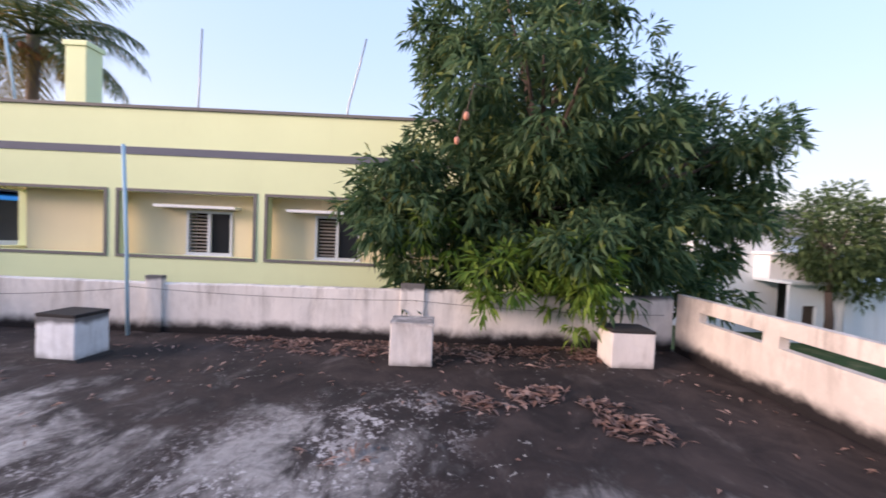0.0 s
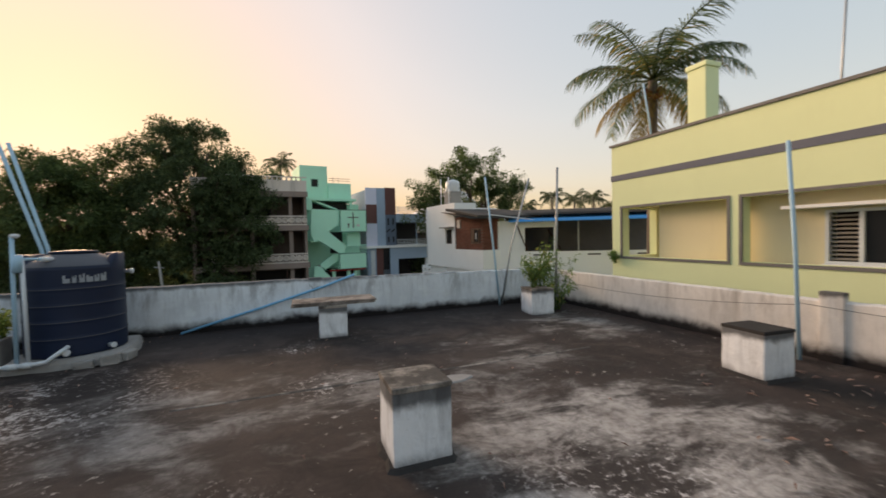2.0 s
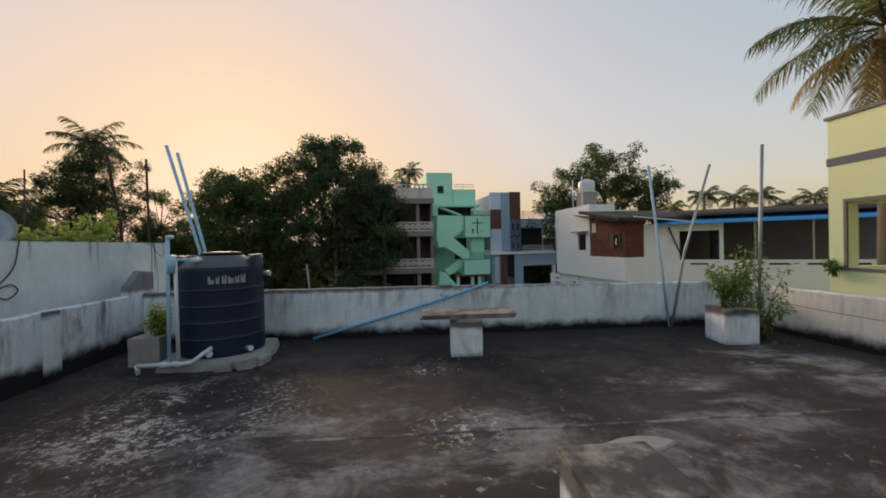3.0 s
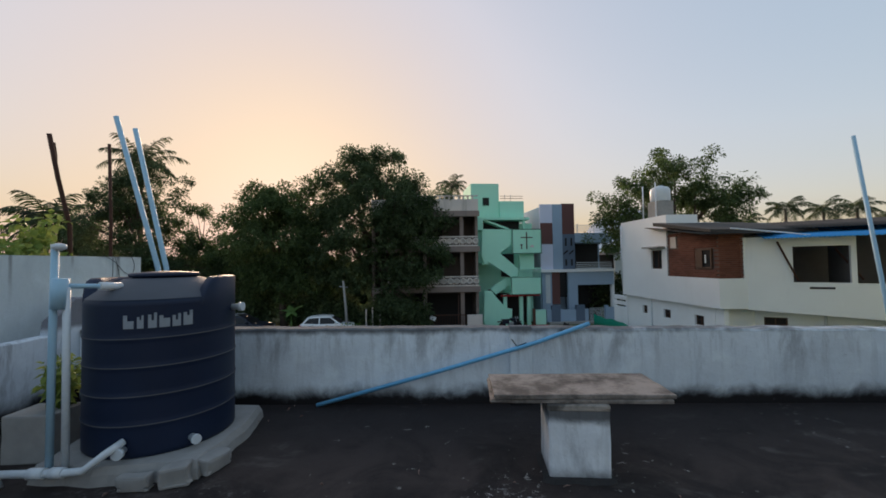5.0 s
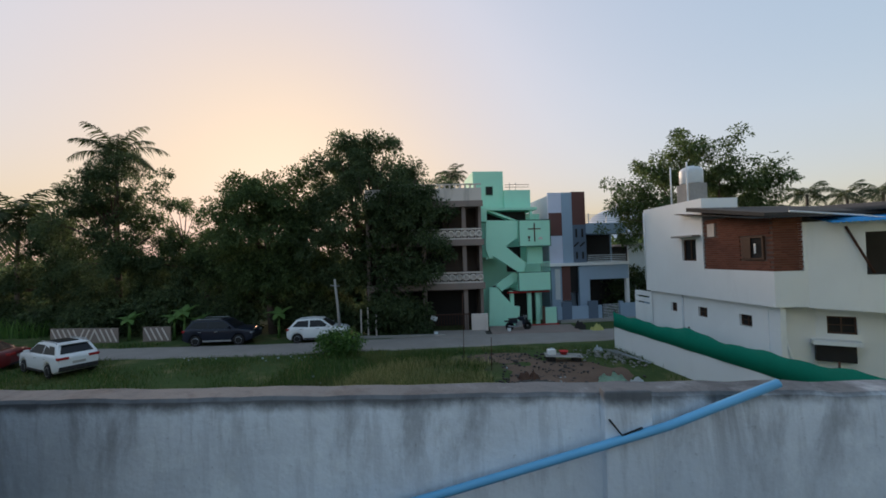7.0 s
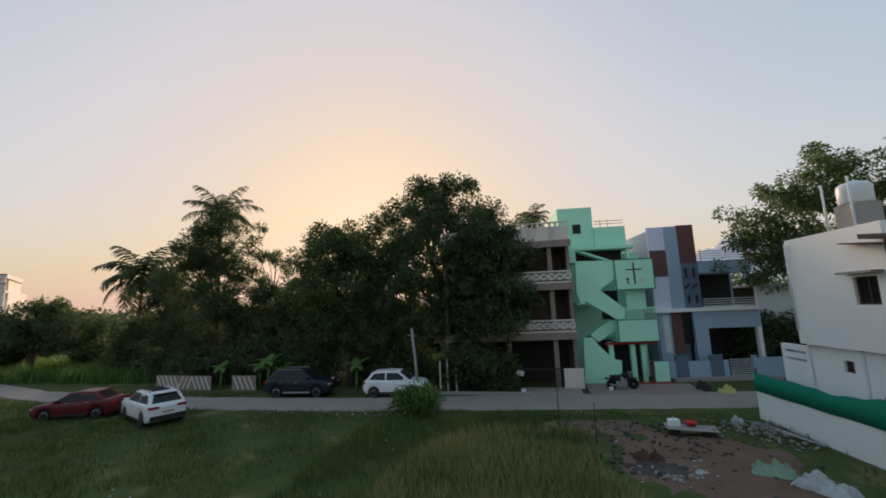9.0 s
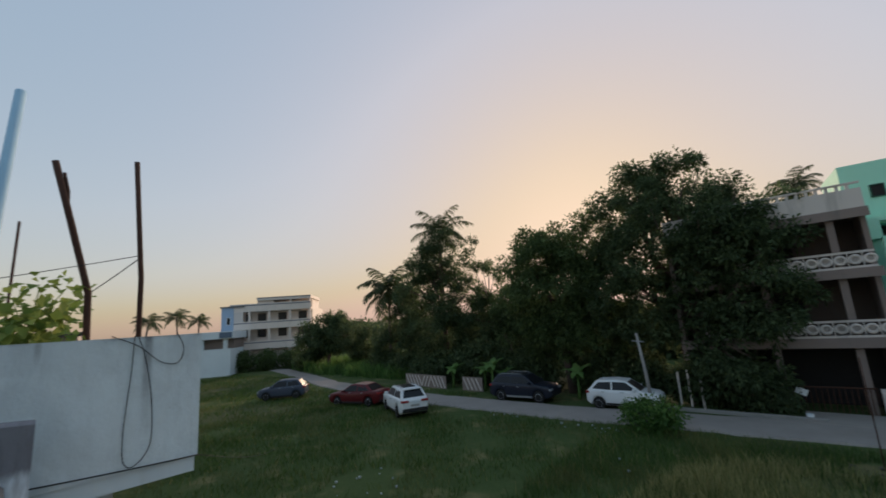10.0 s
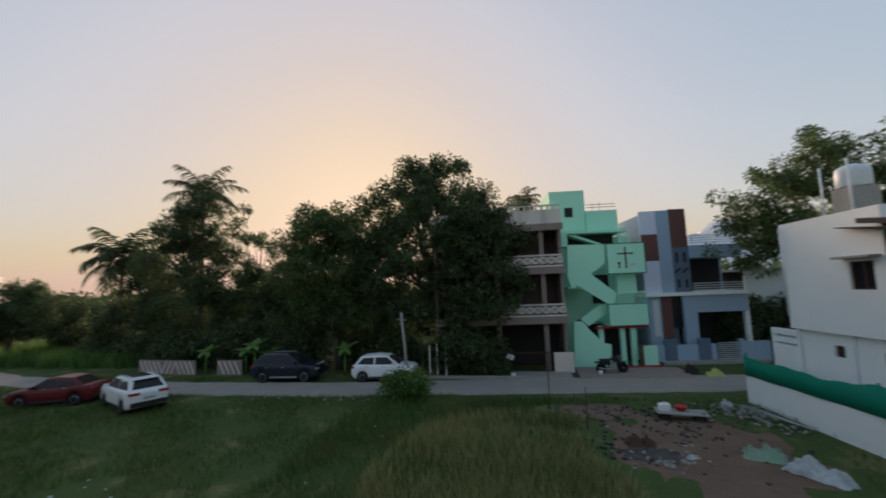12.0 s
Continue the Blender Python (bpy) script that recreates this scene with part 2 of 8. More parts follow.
M_STEEL = plain("galvanised_steel", (0.34, 0.36, 0.38), 0.5, 0.6, vary=0.3)
M_RUST = plain("rusty_rod", (0.07, 0.035, 0.025), 0.9, vary=0.5)
M_WIRE = plain("black_wire", (0.015, 0.015, 0.016), 0.6, bump=0)
M_LITTER = leaf_material("dry_mango_leaves", (0.20, 0.115, 0.09), (0.64, 0.46, 0.38), rough=0.7)
M_YELLOW = plaster("lime_yellow_paint", (0.75, 0.83, 0.51), 0.06, (0.4, 0.38, 0.2))
M_YELLOW_IN = plaster("cream_recess_paint", (0.76, 0.68, 0.46), 0.1, (0.4, 0.35, 0.25))
M_GREY_TRIM = plain("grey_trim_paint", (0.17, 0.165, 0.16), 0.8, grain=12)
M_BAND = plain("slate_blue_band", (0.13, 0.14, 0.18), 0.8, grain=10, vary=0.15)
M_WHITE = plaster("white_paint", (0.84, 0.86, 0.88), 0.05)
M_NWALL = plaster("bluish_white_paint", (0.70, 0.76, 0.80), 0.18)
M_NWALL_MOULD = whitewash_material("mouldy_bluish_white", (0.74, 0.80, 0.83), (0.16, 0.16, 0.17), 0.11, 1.94, -9.0, drips=((-0.56, 0.06, 1.45, 1.8), (-0.40, 0.03, 1.25, 1.8), (1.08, 0.05, 0.9, 1.9), (-1.6, 0.04, 1.5, 1.85), (0.35, 0.03, 1.66, 1.86)))
M_GREEN = plaster("mint_green_paint", (0.45, 0.82, 0.65), 0.08, (0.12, 0.3, 0.22))
M_GREEN_D = plain("dark_green_edge", (0.03, 0.10, 0.07), 0.7)
M_BROWNAPT = plaster("greyish_brown_plaster", (0.26, 0.21, 0.19), 0.4)
# brown plaster with the shade of the balconies put into its colour
M_BROWN_SHADE = plaster("shaded_brown_plaster", (0.12, 0.095, 0.085), 0.3)
M_MARK = plain("worn_white_marking", (0.30, 0.33, 0.37), 0.6, grain=14, vary=0.6)
M_RAIL_STONE = plaster("pale_balustrade", (0.66, 0.60, 0.56), 0.35)
M_CREAM = plaster("pale_cream_paint", (0.74, 0.66, 0.60), 0.2)
M_LILAC = plaster("lilac_paint", (0.66, 0.69, 0.86), 0.05)
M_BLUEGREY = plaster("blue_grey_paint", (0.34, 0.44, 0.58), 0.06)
M_SLATE = plaster("slate_paint", (0.13, 0.17, 0.24), 0.06)
M_MAROON = plaster("maroon_paint", (0.15, 0.075, 0.07), 0.06)
# near-black colour standing in for the shade inside rooms, slits and slots
M_DARK = plain("painted_opening_shade", (0.03, 0.028, 0.028), 0.9, grain=4, bump=0)
# inner walls, a darker grey than the outer paint
M_INSIDE = plain("dark_grey_inner_wall", (0.15, 0.14, 0.135), 0.9, grain=3)
M_WOODDARK = plain("dark_wood", (0.09, 0.05, 0.035), 0.7, grain=18, vary=0.4)
M_LOUVRE = plain("weathered_louvre", (0.24, 0.22, 0.19), 0.7, vary=0.3)
M_BLUESHEET = plain("blue_roof_sheet", (0.06, 0.30, 0.66), 0.5, grain=5, vary=0.2)
M_ASBESTOS = plain("dark_cement_sheet", (0.055, 0.052, 0.05), 0.95, grain=8, vary=0.5)
M_NET = plain("green_shade_net", (0.01, 0.20, 0.13), 0.8, grain=9, vary=0.25)
M_BARK = plain("bark", (0.10, 0.075, 0.06), 0.95, grain=16, vary=0.5, bump=0.6)
M_PALMBARK = plain("palm_bark", (0.16, 0.13, 0.11), 0.95, grain=9, vary=0.4, bump=0.6)
M_MANGO = leaf_material("mango_leaves", (0.036, 0.080, 0.041), (0.178, 0.262, 0.114), (0.23, 0.26, 0.07))
M_MANGO_NEW = leaf_material("young_mango_leaves", (0.10, 0.19, 0.03), (0.24, 0.34, 0.05))
M_TREE = leaf_material("dark_tree_leaves", (0.050, 0.076, 0.038), (0.150, 0.200, 0.088), rough=0.6)
M_TREE_B = leaf_material("olive_tree_leaves", (0.058, 0.090, 0.038), (0.165, 0.225, 0.080), rough=0.6)
M_PALM = leaf_material("palm_leaflets", (0.056, 0.088, 0.031), (0.163, 0.200, 0.075), (0.425, 0.300, 0.100), rough=0.4)
M_DRYPALM = leaf_material("yellowing_palm_leaflets", (0.16, 0.12, 0.035), (0.46, 0.33, 0.10), rough=0.6)
M_COCONUT = plain("coconut_husk", (0.22, 0.085, 0.035), 0.7, grain=9)
M_ASH = plain("grey_ash", (0.075, 0.07, 0.066), 0.95, grain=9, vary=0.6, bump=0.5)
# distance haze is put into this pale base colour
M_HAZY_HILL = plain("haze_painted_hill", (0.66, 0.64, 0.67), 0.95, grain=0.05, vary=0.2, bump=0)
M_PALM_FAR = leaf_material("far_palm_leaflets", (0.039, 0.058, 0.026), (0.104, 0.130, 0.052), rough=0.5)
M_BUSH = leaf_material("bush_leaves", (0.056, 0.120, 0.032), (0.192, 0.320, 0.080))
M_WEED = leaf_material("weed_leaves", (0.10, 0.17, 0.05), (0.30, 0.40, 0.12), (0.42, 0.38, 0.10))
M_BANANA = leaf_material("banana_leaves", (0.12, 0.22, 0.06), (0.26, 0.40, 0.12))
M_VINE = leaf_material("vine_leaves", (0.16, 0.24, 0.05), (0.42, 0.46, 0.12))
M_GRASS = leaf_material("grass_blades", (0.042, 0.086, 0.022), (0.140, 0.215, 0.052), (0.30, 0.27, 0.11), rough=0.6, patch=(0.16, 0.17, 0.065))
M_STRAW = leaf_material("dry_grass_blades", (0.203, 0.216, 0.081), (0.486, 0.446, 0.203), rough=0.7)
M_GLASS = Nodes("dark_window_glass", 0.28, 0, 0.3).done((0.012, 0.014, 0.018))
M_TYRE = plain("tyre_rubber", (0.02, 0.02, 0.021), 0.85)
M_RIM = plain("alloy_rim", (0.35, 0.36, 0.38), 0.35, 0.8)
M_BLACKPLASTIC = plain("black_trim_plastic", (0.025, 0.025, 0.027), 0.6)
M_TAILLIGHT = plain("red_lamp_lens", (0.30, 0.02, 0.02), 0.65, bump=0)
M_HEADLIGHT = plain("clear_lamp_lens", (0.25, 0.26, 0.28), 0.65, bump=0)
M_PLATE = plain("number_plate", (0.36, 0.36, 0.34), 0.7, bump=0)


def brick_material():
    n = Nodes("red_brick", 0.9, 0, 0.15)
    f = n.noise(22, 5)
    c = n.mix(n.random(), (0.155, 0.065, 0.047), (0.235, 0.10, 0.07))
    c = n.mix(n.step(f, 0.35, 0.7, 0.0, 0.5), c, (0.12, 0.055, 0.042))
    n.bump(f, 0.4, 0.006)
    return n.done(c)


def car_paint(name, colour):
    n = Nodes(name, 0.35, 0.0, 0.3)
    n.b.inputs["Coat Weight"].default_value = 0.12
    n.b.inputs["Coat Roughness"].default_value = 0.08
    f = n.noise(3, 4)
    dust = n.step(f, 0.5, 0.8, 0.0, 0.05)
    return n.done(n.mix(dust, colour, tuple(c * 0.75 + 0.05 for c in colour)))


def ground_material():
    n = Nodes("grassy_earth", 0.95, 0, 0.1).world()
    big = n.noise(0.10, 5, 0.6)
    mid = n.noise(0.55, 6, 0.65)
    fine = n.noise(5, 6, 0.7)
    grass = n.mix(fine, (0.036, 0.060, 0.021), (0.09, 0.125, 0.042))
    grass = n.mix(n.step(mid, 0.5, 0.72, 0.0, 0.7), grass, (0.22, 0.19, 0.09))
    c = n.mix(n.step(big, 0.52, 0.62, 0.0, 0.35), grass, (0.12, 0.09, 0.06))
    n.bump(fine, 0.6, 0.05)
    return n.done(c)


def dirt_material():
    n = Nodes("bare_red_earth", 0.95, 0, 0.1).world()
    mid = n.noise(0.8, 6, 0.65)
    fine = n.noise(7, 6, 0.7)
    c = n.mix(mid, (0.085, 0.058, 0.045), (0.24, 0.168, 0.126))
    c = n.mix(n.step(fine, 0.6, 0.75, 0.0, 0.6), c, (0.28, 0.23, 0.19))
    n.bump(fine, 0.7, 0.04)
    return n.done(c)


def road_material():
    n = Nodes("dusty_cement_road", 0.9, 0, 0.15).world()
    mid = n.noise(0.7, 5, 0.6)
    fine = n.noise(9, 6, 0.7)
    c = n.mix(mid, (0.23, 0.205, 0.19), (0.36, 0.33, 0.305))
    c = n.mix(n.step(fine, 0.58, 0.72, 0.0, 0.5), c, (0.12, 0.11, 0.09))
    n.bump(fine, 0.3, 0.02)
    return n.done(c)


M_BRICK = brick_material()
M_MORTAR = plain("brick_mortar", (0.17, 0.12, 0.10), 0.95)
M_GROUND = ground_material()
M_DIRT = dirt_material()
M_ROAD = road_material()
M_CAR_WHITE = car_paint("white_car_paint", (0.72, 0.74, 0.76))
M_CAR_DARK = car_paint("dark_blue_car_paint", (0.012, 0.016, 0.03))
M_CAR_RED = car_paint("deep_red_car_paint", (0.10, 0.010, 0.014))
M_CAR_GREY = car_paint("grey_blue_car_paint", (0.06, 0.075, 0.11))

M_PAVE = plain("pinkish_paving", (0.27, 0.21, 0.19), 0.9, grain=7, vary=0.4, bump=0.3)
M_REDPLASTIC = plain("red_plastic", (0.50, 0.03, 0.03), 0.4, bump=0)
M_TARP_G = plain("pale_green_tarpaulin", (0.22, 0.33, 0.25), 0.6, grain=9, vary=0.7)
M_TARP_W = plain("white_plastic_sheet", (0.42, 0.46, 0.49), 0.5, grain=9, vary=0.6)
M_SACK = plain("yellowish_sack", (0.46, 0.45, 0.16), 0.8, grain=6, vary=0.4)


# ---- mesh helpers ----
def link_mesh(name, mesh, material, parent=None, label="", smooth=False):
    ob = new(name, mesh)
    if material:
        mesh.materials.append(material)
    if smooth:
        mesh.polygons.foreach_set("use_smooth", [True] * len(mesh.polygons))
    if parent:
        ob.parent = parent
    if label:
        ob["label"] = label
    return ob


def part(name, bm, material, parent=None, label="", smooth=False):
    mesh = bpy.data.meshes.new(name)
    bm.normal_update()
    bm.to_mesh(mesh)
    bm.free()
    return link_mesh(name, mesh, material, parent, label, smooth)


def base(name, m=None):
    ob = new(name)
    ob.empty_display_size = 0.2
    if m is not None:
        ob.matrix_world = m
    return ob


def array_mesh(name, verts, faces):
    """A mesh from arrays of corners and of quads or triangles, all of one size."""
    verts, faces = np.asarray(verts, np.float32), np.asarray(faces, np.int32)
    k = faces.shape[1]
    mesh = bpy.data.meshes.new(name)
    mesh.vertices.add(len(verts))
    mesh.vertices.foreach_set("co", verts.ravel())
    mesh.loops.add(faces.size)
    mesh.loops.foreach_set("vertex_index", faces.ravel())
    mesh.polygons.add(len(faces))
    mesh.polygons.foreach_set("loop_start", np.arange(0, faces.size, k, dtype=np.int32))
    mesh.polygons.foreach_set("loop_total", np.full(len(faces), k, np.int32))
    mesh.update(calc_edges=True)
    mesh.validate()
    return mesh


def add_box(bm, x0, x1, y0, y1, z0, z1, bevel=0.0, m=None):
    vs = [bm.verts.new((x, y, z)) for z in (z0, z1) for y in (y0, y1) for x in (x0, x1)]
    fs = [bm.faces.new([vs[i] for i in f]) for f in ((0, 2, 3, 1), (4, 5, 7, 6), (0, 1, 5, 4), (2, 6, 7, 3), (0, 4, 6, 2), (1, 3, 7, 5))]
    if m is not None:
        bmesh.ops.transform(bm, matrix=m, verts=vs)
    if bevel:
        edges = {e for f in fs for e in f.edges}
        bmesh.ops.bevel(bm, geom=list(edges), offset=bevel, segments=2, affect="EDGES", profile=0.6)
    return vs


def box(x0, x1, y0, y1, z0, z1, bevel=0.0):
    bm = bmesh.new()
    add_box(bm, x0, x1, y0, y1, z0, z1, bevel)
    return bm


def add_tube(bm, points, radii, sides=8, caps=True):
    """A tube along a line of points, tapering through the radii."""
    points = [Vector(p) for p in points]
    if isinstance(radii, (int, float)):
        radii = [radii] * len(points)
    rings, up = [], None
    for i, p in enumerate(points):
        d = (points[min(i + 1, len(points) - 1)] - points[max(i - 1, 0)]).normalized()
        if up is None:
            up = d.orthogonal().normalized()
        up = (up - d * up.dot(d)).normalized()
        side = d.cross(up)
        rings.append([bm.verts.new(p + (up * math.cos(a) + side * math.sin(a)) * radii[i]) for a in (2 * math.pi * k / sides for k in range(sides))])
    for a, b in zip(rings, rings[1:]):
        for k in range(sides):
            bm.faces.new((a[k], a[(k + 1) % sides], b[(k + 1) % sides], b[k])).smooth = True
    if caps:
        bm.faces.new(list(reversed(rings[0])))
        bm.faces.new(rings[-1])


def tube(points, radii, sides=8):
    bm = bmesh.new()
    add_tube(bm, points, radii, sides)
    return bm


def add_lathe(bm, profile, sides=32, close=True):
    """A turned body round z from (radius, height) pairs."""
    rings = [[bm.verts.new((r * math.cos(2 * math.pi * k / sides), r * math.sin(2 * math.pi * k / sides), z)) for k in range(sides)] for r, z in profile]
    for a, b in zip(rings, rings[1:]):
        for k in range(sides):
            bm.faces.new((a[k], a[(k + 1) % sides], b[(k + 1) % sides], b[k])).smooth = True
    if close:
        bm.faces.new(list(reversed(rings[0])))
        bm.faces.new(rings[-1])


def lathe(profile, sides=32):
    bm = bmesh.new()
    add_lathe(bm, profile, sides)
    return bm


def wall_mesh(length, z0, z1, thick, holes=()):
    """A wall along x from 0 to length, its face at y 0 and its back at y thick, with holes (u0, u1, z0, z1) through it."""
    us = sorted({0.0, length, *(u for h in holes for u in h[:2] if 0 < u < length)})
    zs = sorted({z0, z1, *(z for h in holes for z in h[2:] if z0 < z < z1)})
    solid = {}
    for i in range(len(us) - 1):
        for j in range(len(zs) - 1):
            u, z = (us[i] + us[i + 1]) / 2, (zs[j] + zs[j + 1]) / 2
            solid[i, j] = not any(h[0] < u < h[1] and h[2] < z < h[3] for h in holes)
    bm, made = bmesh.new(), {}

    def v(i, j, k):
        if (i, j, k) not in made:
            made[i, j, k] = bm.verts.new((us[i], thick * k, zs[j]))
        return made[i, j, k]

    for (i, j), full in solid.items():
        if not full:
            continue
        bm.faces.new((v(i, j, 0), v(i + 1, j, 0), v(i + 1, j + 1, 0), v(i, j + 1, 0)))
        bm.faces.new((v(i, j, 1), v(i, j + 1, 1), v(i + 1, j + 1, 1), v(i + 1, j, 1)))
        for di, dj, a, b in ((-1, 0, (0, 1), (0, 0)), (1, 0, (1, 0), (1, 1)), (0, -1, (0, 0), (1, 0)), (0, 1, (1, 1), (0, 1))):
            if not solid.get((i + di, j + dj), False):
                p, q = (i + a[0], j + a[1]), (i + b[0], j + b[1])
                bm.faces.new((v(*q, 0), v(*p, 0), v(*p, 1), v(*q, 1)))
    bmesh.ops.recalc_face_normals(bm, faces=bm.faces[:])
    return bm


def along(x, y, degrees, z=0.0):
    return pose(x, y, z, 0, 0, degrees)


def wall(name, x, y, degrees, length, z0, z1, thick, material, parent=None, holes=(), label=""):
    """A wall whose face starts at (x, y) and runs that way; it thickens to the left of the run."""
    ob = part(name, wall_mesh(length, z0, z1, thick, holes), material, parent, label)
    ob.matrix_basis = along(x, y, degrees)
    return ob


def structure(ob, label="", category=""):
    return tagged(ob, label, category, kind="structure")


# ---- plants ----
def leaf_arrays(rng, centres, length, width, droop=0.3, spread=0.5, outward=None, n=8):
    """Folded leaves, n round each centre: six corners and two quads a leaf."""
    c = np.repeat(np.asarray(centres, float), n, axis=0)
    k = len(c)
    d = rng.normal(size=(k, 3))
    if outward is not None:
        d = d * 0.8 + np.repeat(outward, n, axis=0) * 0.7
    d[:, 2] -= droop
    d /= np.linalg.norm(d, axis=1, keepdims=True) + 1e-9
    c = c + d * rng.uniform(0.1, 1.0, (k, 1)) * spread
    side = np.cross(d, rng.normal(size=(k, 3)) * 0.5 + [0, 0, 1])
    side /= np.linalg.norm(side, axis=1, keepdims=True) + 1e-9
    up = np.cross(side, d)
    L = length * rng.uniform(0.6, 1.25, (k, 1))
    W = width * rng.uniform(0.7, 1.2, (k, 1))
    tip = c + d * L - np.array([0, 0, 1]) * L * 0.18
    mid = c + d * L * 0.45
    verts = np.stack([c, mid + side * W * 0.5 + up * W * 0.15, tip, mid - side * W * 0.5 + up * W * 0.15], 1).reshape(-1, 3)
    i = np.arange(k)[:, None] * 4
    return verts, np.concatenate([i + [0, 1, 2], i + [0, 2, 3]], 1).reshape(-1, 3)


def crown_points(rng, lobes, count, shell=0.55, rough=0.25, clump=0.0, each=16):
    """Places of twig tips in and on a set of lobes (x, y, z, rx, ry, rz), with an uneven outline, and their outward ways."""
    if clump:
        # twigs gather in rounded sprays, with gaps between them
        heart, way = crown_points(rng, lobes, max(12, count // each), shell, rough)
        pick = rng.integers(len(heart), size=count)
        d = rng.normal(size=(count, 3))
        d /= np.linalg.norm(d, axis=1, keepdims=True)
        size = clump * rng.uniform(0.55, 1.35, len(heart))[pick]
        return heart[pick] + d * (size * rng.uniform(0.2, 1, count) ** 0.5)[:, None] * [1.0, 1.0, 0.7], 0.5 * way[pick] + 0.5 * d
    vol = np.array([l[3] * l[4] + l[4] * l[5] + l[3] * l[5] for l in lobes])
    pick = rng.choice(len(lobes), count, p=vol / vol.sum())
    d = rng.normal(size=(count, 3))
    d /= np.linalg.norm(d, axis=1, keepdims=True)
    L = np.array(lobes)[pick]
    wob = np.array([noise.noise(Vector(v * 2.3 + 7.1 * p)) + 0.6 * noise.noise(Vector(v * 5.1 + 3.3 * p)) for v, p in zip(d, pick)])
    r = (rng.uniform(shell ** 3, 1, count) ** (1 / 3)) * (1 + rough * wob)
    return L[:, :3] + d * L[:, 3:] * r[:, None], d


def broad_tree(name, lobes, foot, trunk_r, material, label, seed, tips=1500, n=9, leaf=(0.3, 0.12), droop=0.2, spread=0.5, category="tree", bark=None, shell=0.5, rough=0.25, clump=0.0):
    rng = np.random.default_rng(seed)
    ob = tagged(base(name, Matrix.Translation(foot)), label, category)
    f = Vector(foot)
    bm = bmesh.new()
    mid = Vector(lobes[0][:3])
    fork = f.lerp(mid, 0.45)
    fork.z = f.z + (mid.z - f.z) * 0.5
    bend = f.lerp(fork, 0.5) + Vector((rng.uniform(-0.2, 0.2), rng.uniform(-0.2, 0.2), 0))
    add_tube(bm, [Vector((0, 0, -0.1)), bend - f, fork - f], [trunk_r * 1.25, trunk_r, trunk_r * 0.8], 10)
    part("trunk", bm, bark or M_BARK, ob)
    for l in lobes:
        c = Vector(l[:3])
        bm = bmesh.new()
        knee = fork.lerp(c, 0.5) + Vector((rng.uniform(-0.3, 0.3), rng.uniform(-0.3, 0.3), 0.15))
        add_tube(bm, [fork - f, knee - f, c - f], [trunk_r * 0.6, trunk_r * 0.4, trunk_r * 0.15], 7)
        for _ in range(5):
            w = Vector(rng.normal(size=3)).normalized()
            e = c + Vector((w.x * l[3], w.y * l[4], abs(w.z) * l[5])) * 0.8
            add_tube(bm, [knee - f, knee.lerp(e, 0.55) - f + Vector((0, 0, 0.1)), e - f], [trunk_r * 0.28, trunk_r * 0.16, 0.012], 5)
        part("limb", bm, bark or M_BARK, ob)
    pts, out = crown_points(rng, lobes, tips, shell, rough, clump)
    v, q = leaf_arrays(rng, pts - np.array(foot), leaf[0], leaf[1], droop, spread, out, n)
    crown = link_mesh("crown", array_mesh("crown", v, q), material, ob)
    crown["kind"] = "stuff"
    return ob


def palm_arrays(rng, fronds, length, leaflets, leaf_len, low=-0.45, high=1.25, width=0.035, curve=1.25):
    """Feather leaves round the top of a palm, at the origin: corners and quads."""
    V, F, stems = [], [], []
    for i in range(fronds):
        az = i * 2.39996 + rng.uniform(-0.25, 0.25)
        el = high - (high - low) * (i / max(1, fronds - 1)) ** 0.9 + rng.uniform(-0.1, 0.1)
        L = length * rng.uniform(0.85, 1.1)
        h = np.array([math.cos(az), math.sin(az), 0.0])
        s = np.array([-math.sin(az), math.cos(az), 0.0])
        p, line = np.zeros(3), [np.zeros(3)]
        steps = 14
        for k in range(steps):
            a = el - (k / steps) ** 1.5 * (curve + 0.25 * math.cos(el))
            p = p + (h * math.cos(a) + np.array([0, 0, 1]) * math.sin(a)) * L / steps
            line.append(p)
        stems.append(line)
        line = np.array(line)
        for k in range(leaflets):
            u = 0.14 + 0.86 * (k + rng.uniform(0, 0.8)) / leaflets
            j = min(int(u * steps), steps - 1)
            at = line[j] + (line[j + 1] - line[j]) * (u * steps - j)
            d = line[j + 1] - line[j]
            d = d / np.linalg.norm(d)
            ll = leaf_len * (0.45 + 1.0 * math.sin(math.pi * min(1.0, u * 0.88 + 0.1))) * rng.uniform(0.8, 1.1)
            for sg in (-1, 1):
                w = s * sg * rng.uniform(0.75, 1.0) + d * rng.uniform(0.45, 0.75) - np.array([0, 0, 1]) * rng.uniform(0.15, 0.75)
                w = w / np.linalg.norm(w)
                mid, tip = at + w * ll * 0.55, at + w * ll - np.array([0, 0, 0.22 * ll])
                o = d * width
                b = len(V)
                V += [at - o, at + o, mid + o, mid - o, tip]
                F += [(b, b + 1, b + 2), (b, b + 2, b + 3), (b + 3, b + 2, b + 4)]
    return V, F, stems


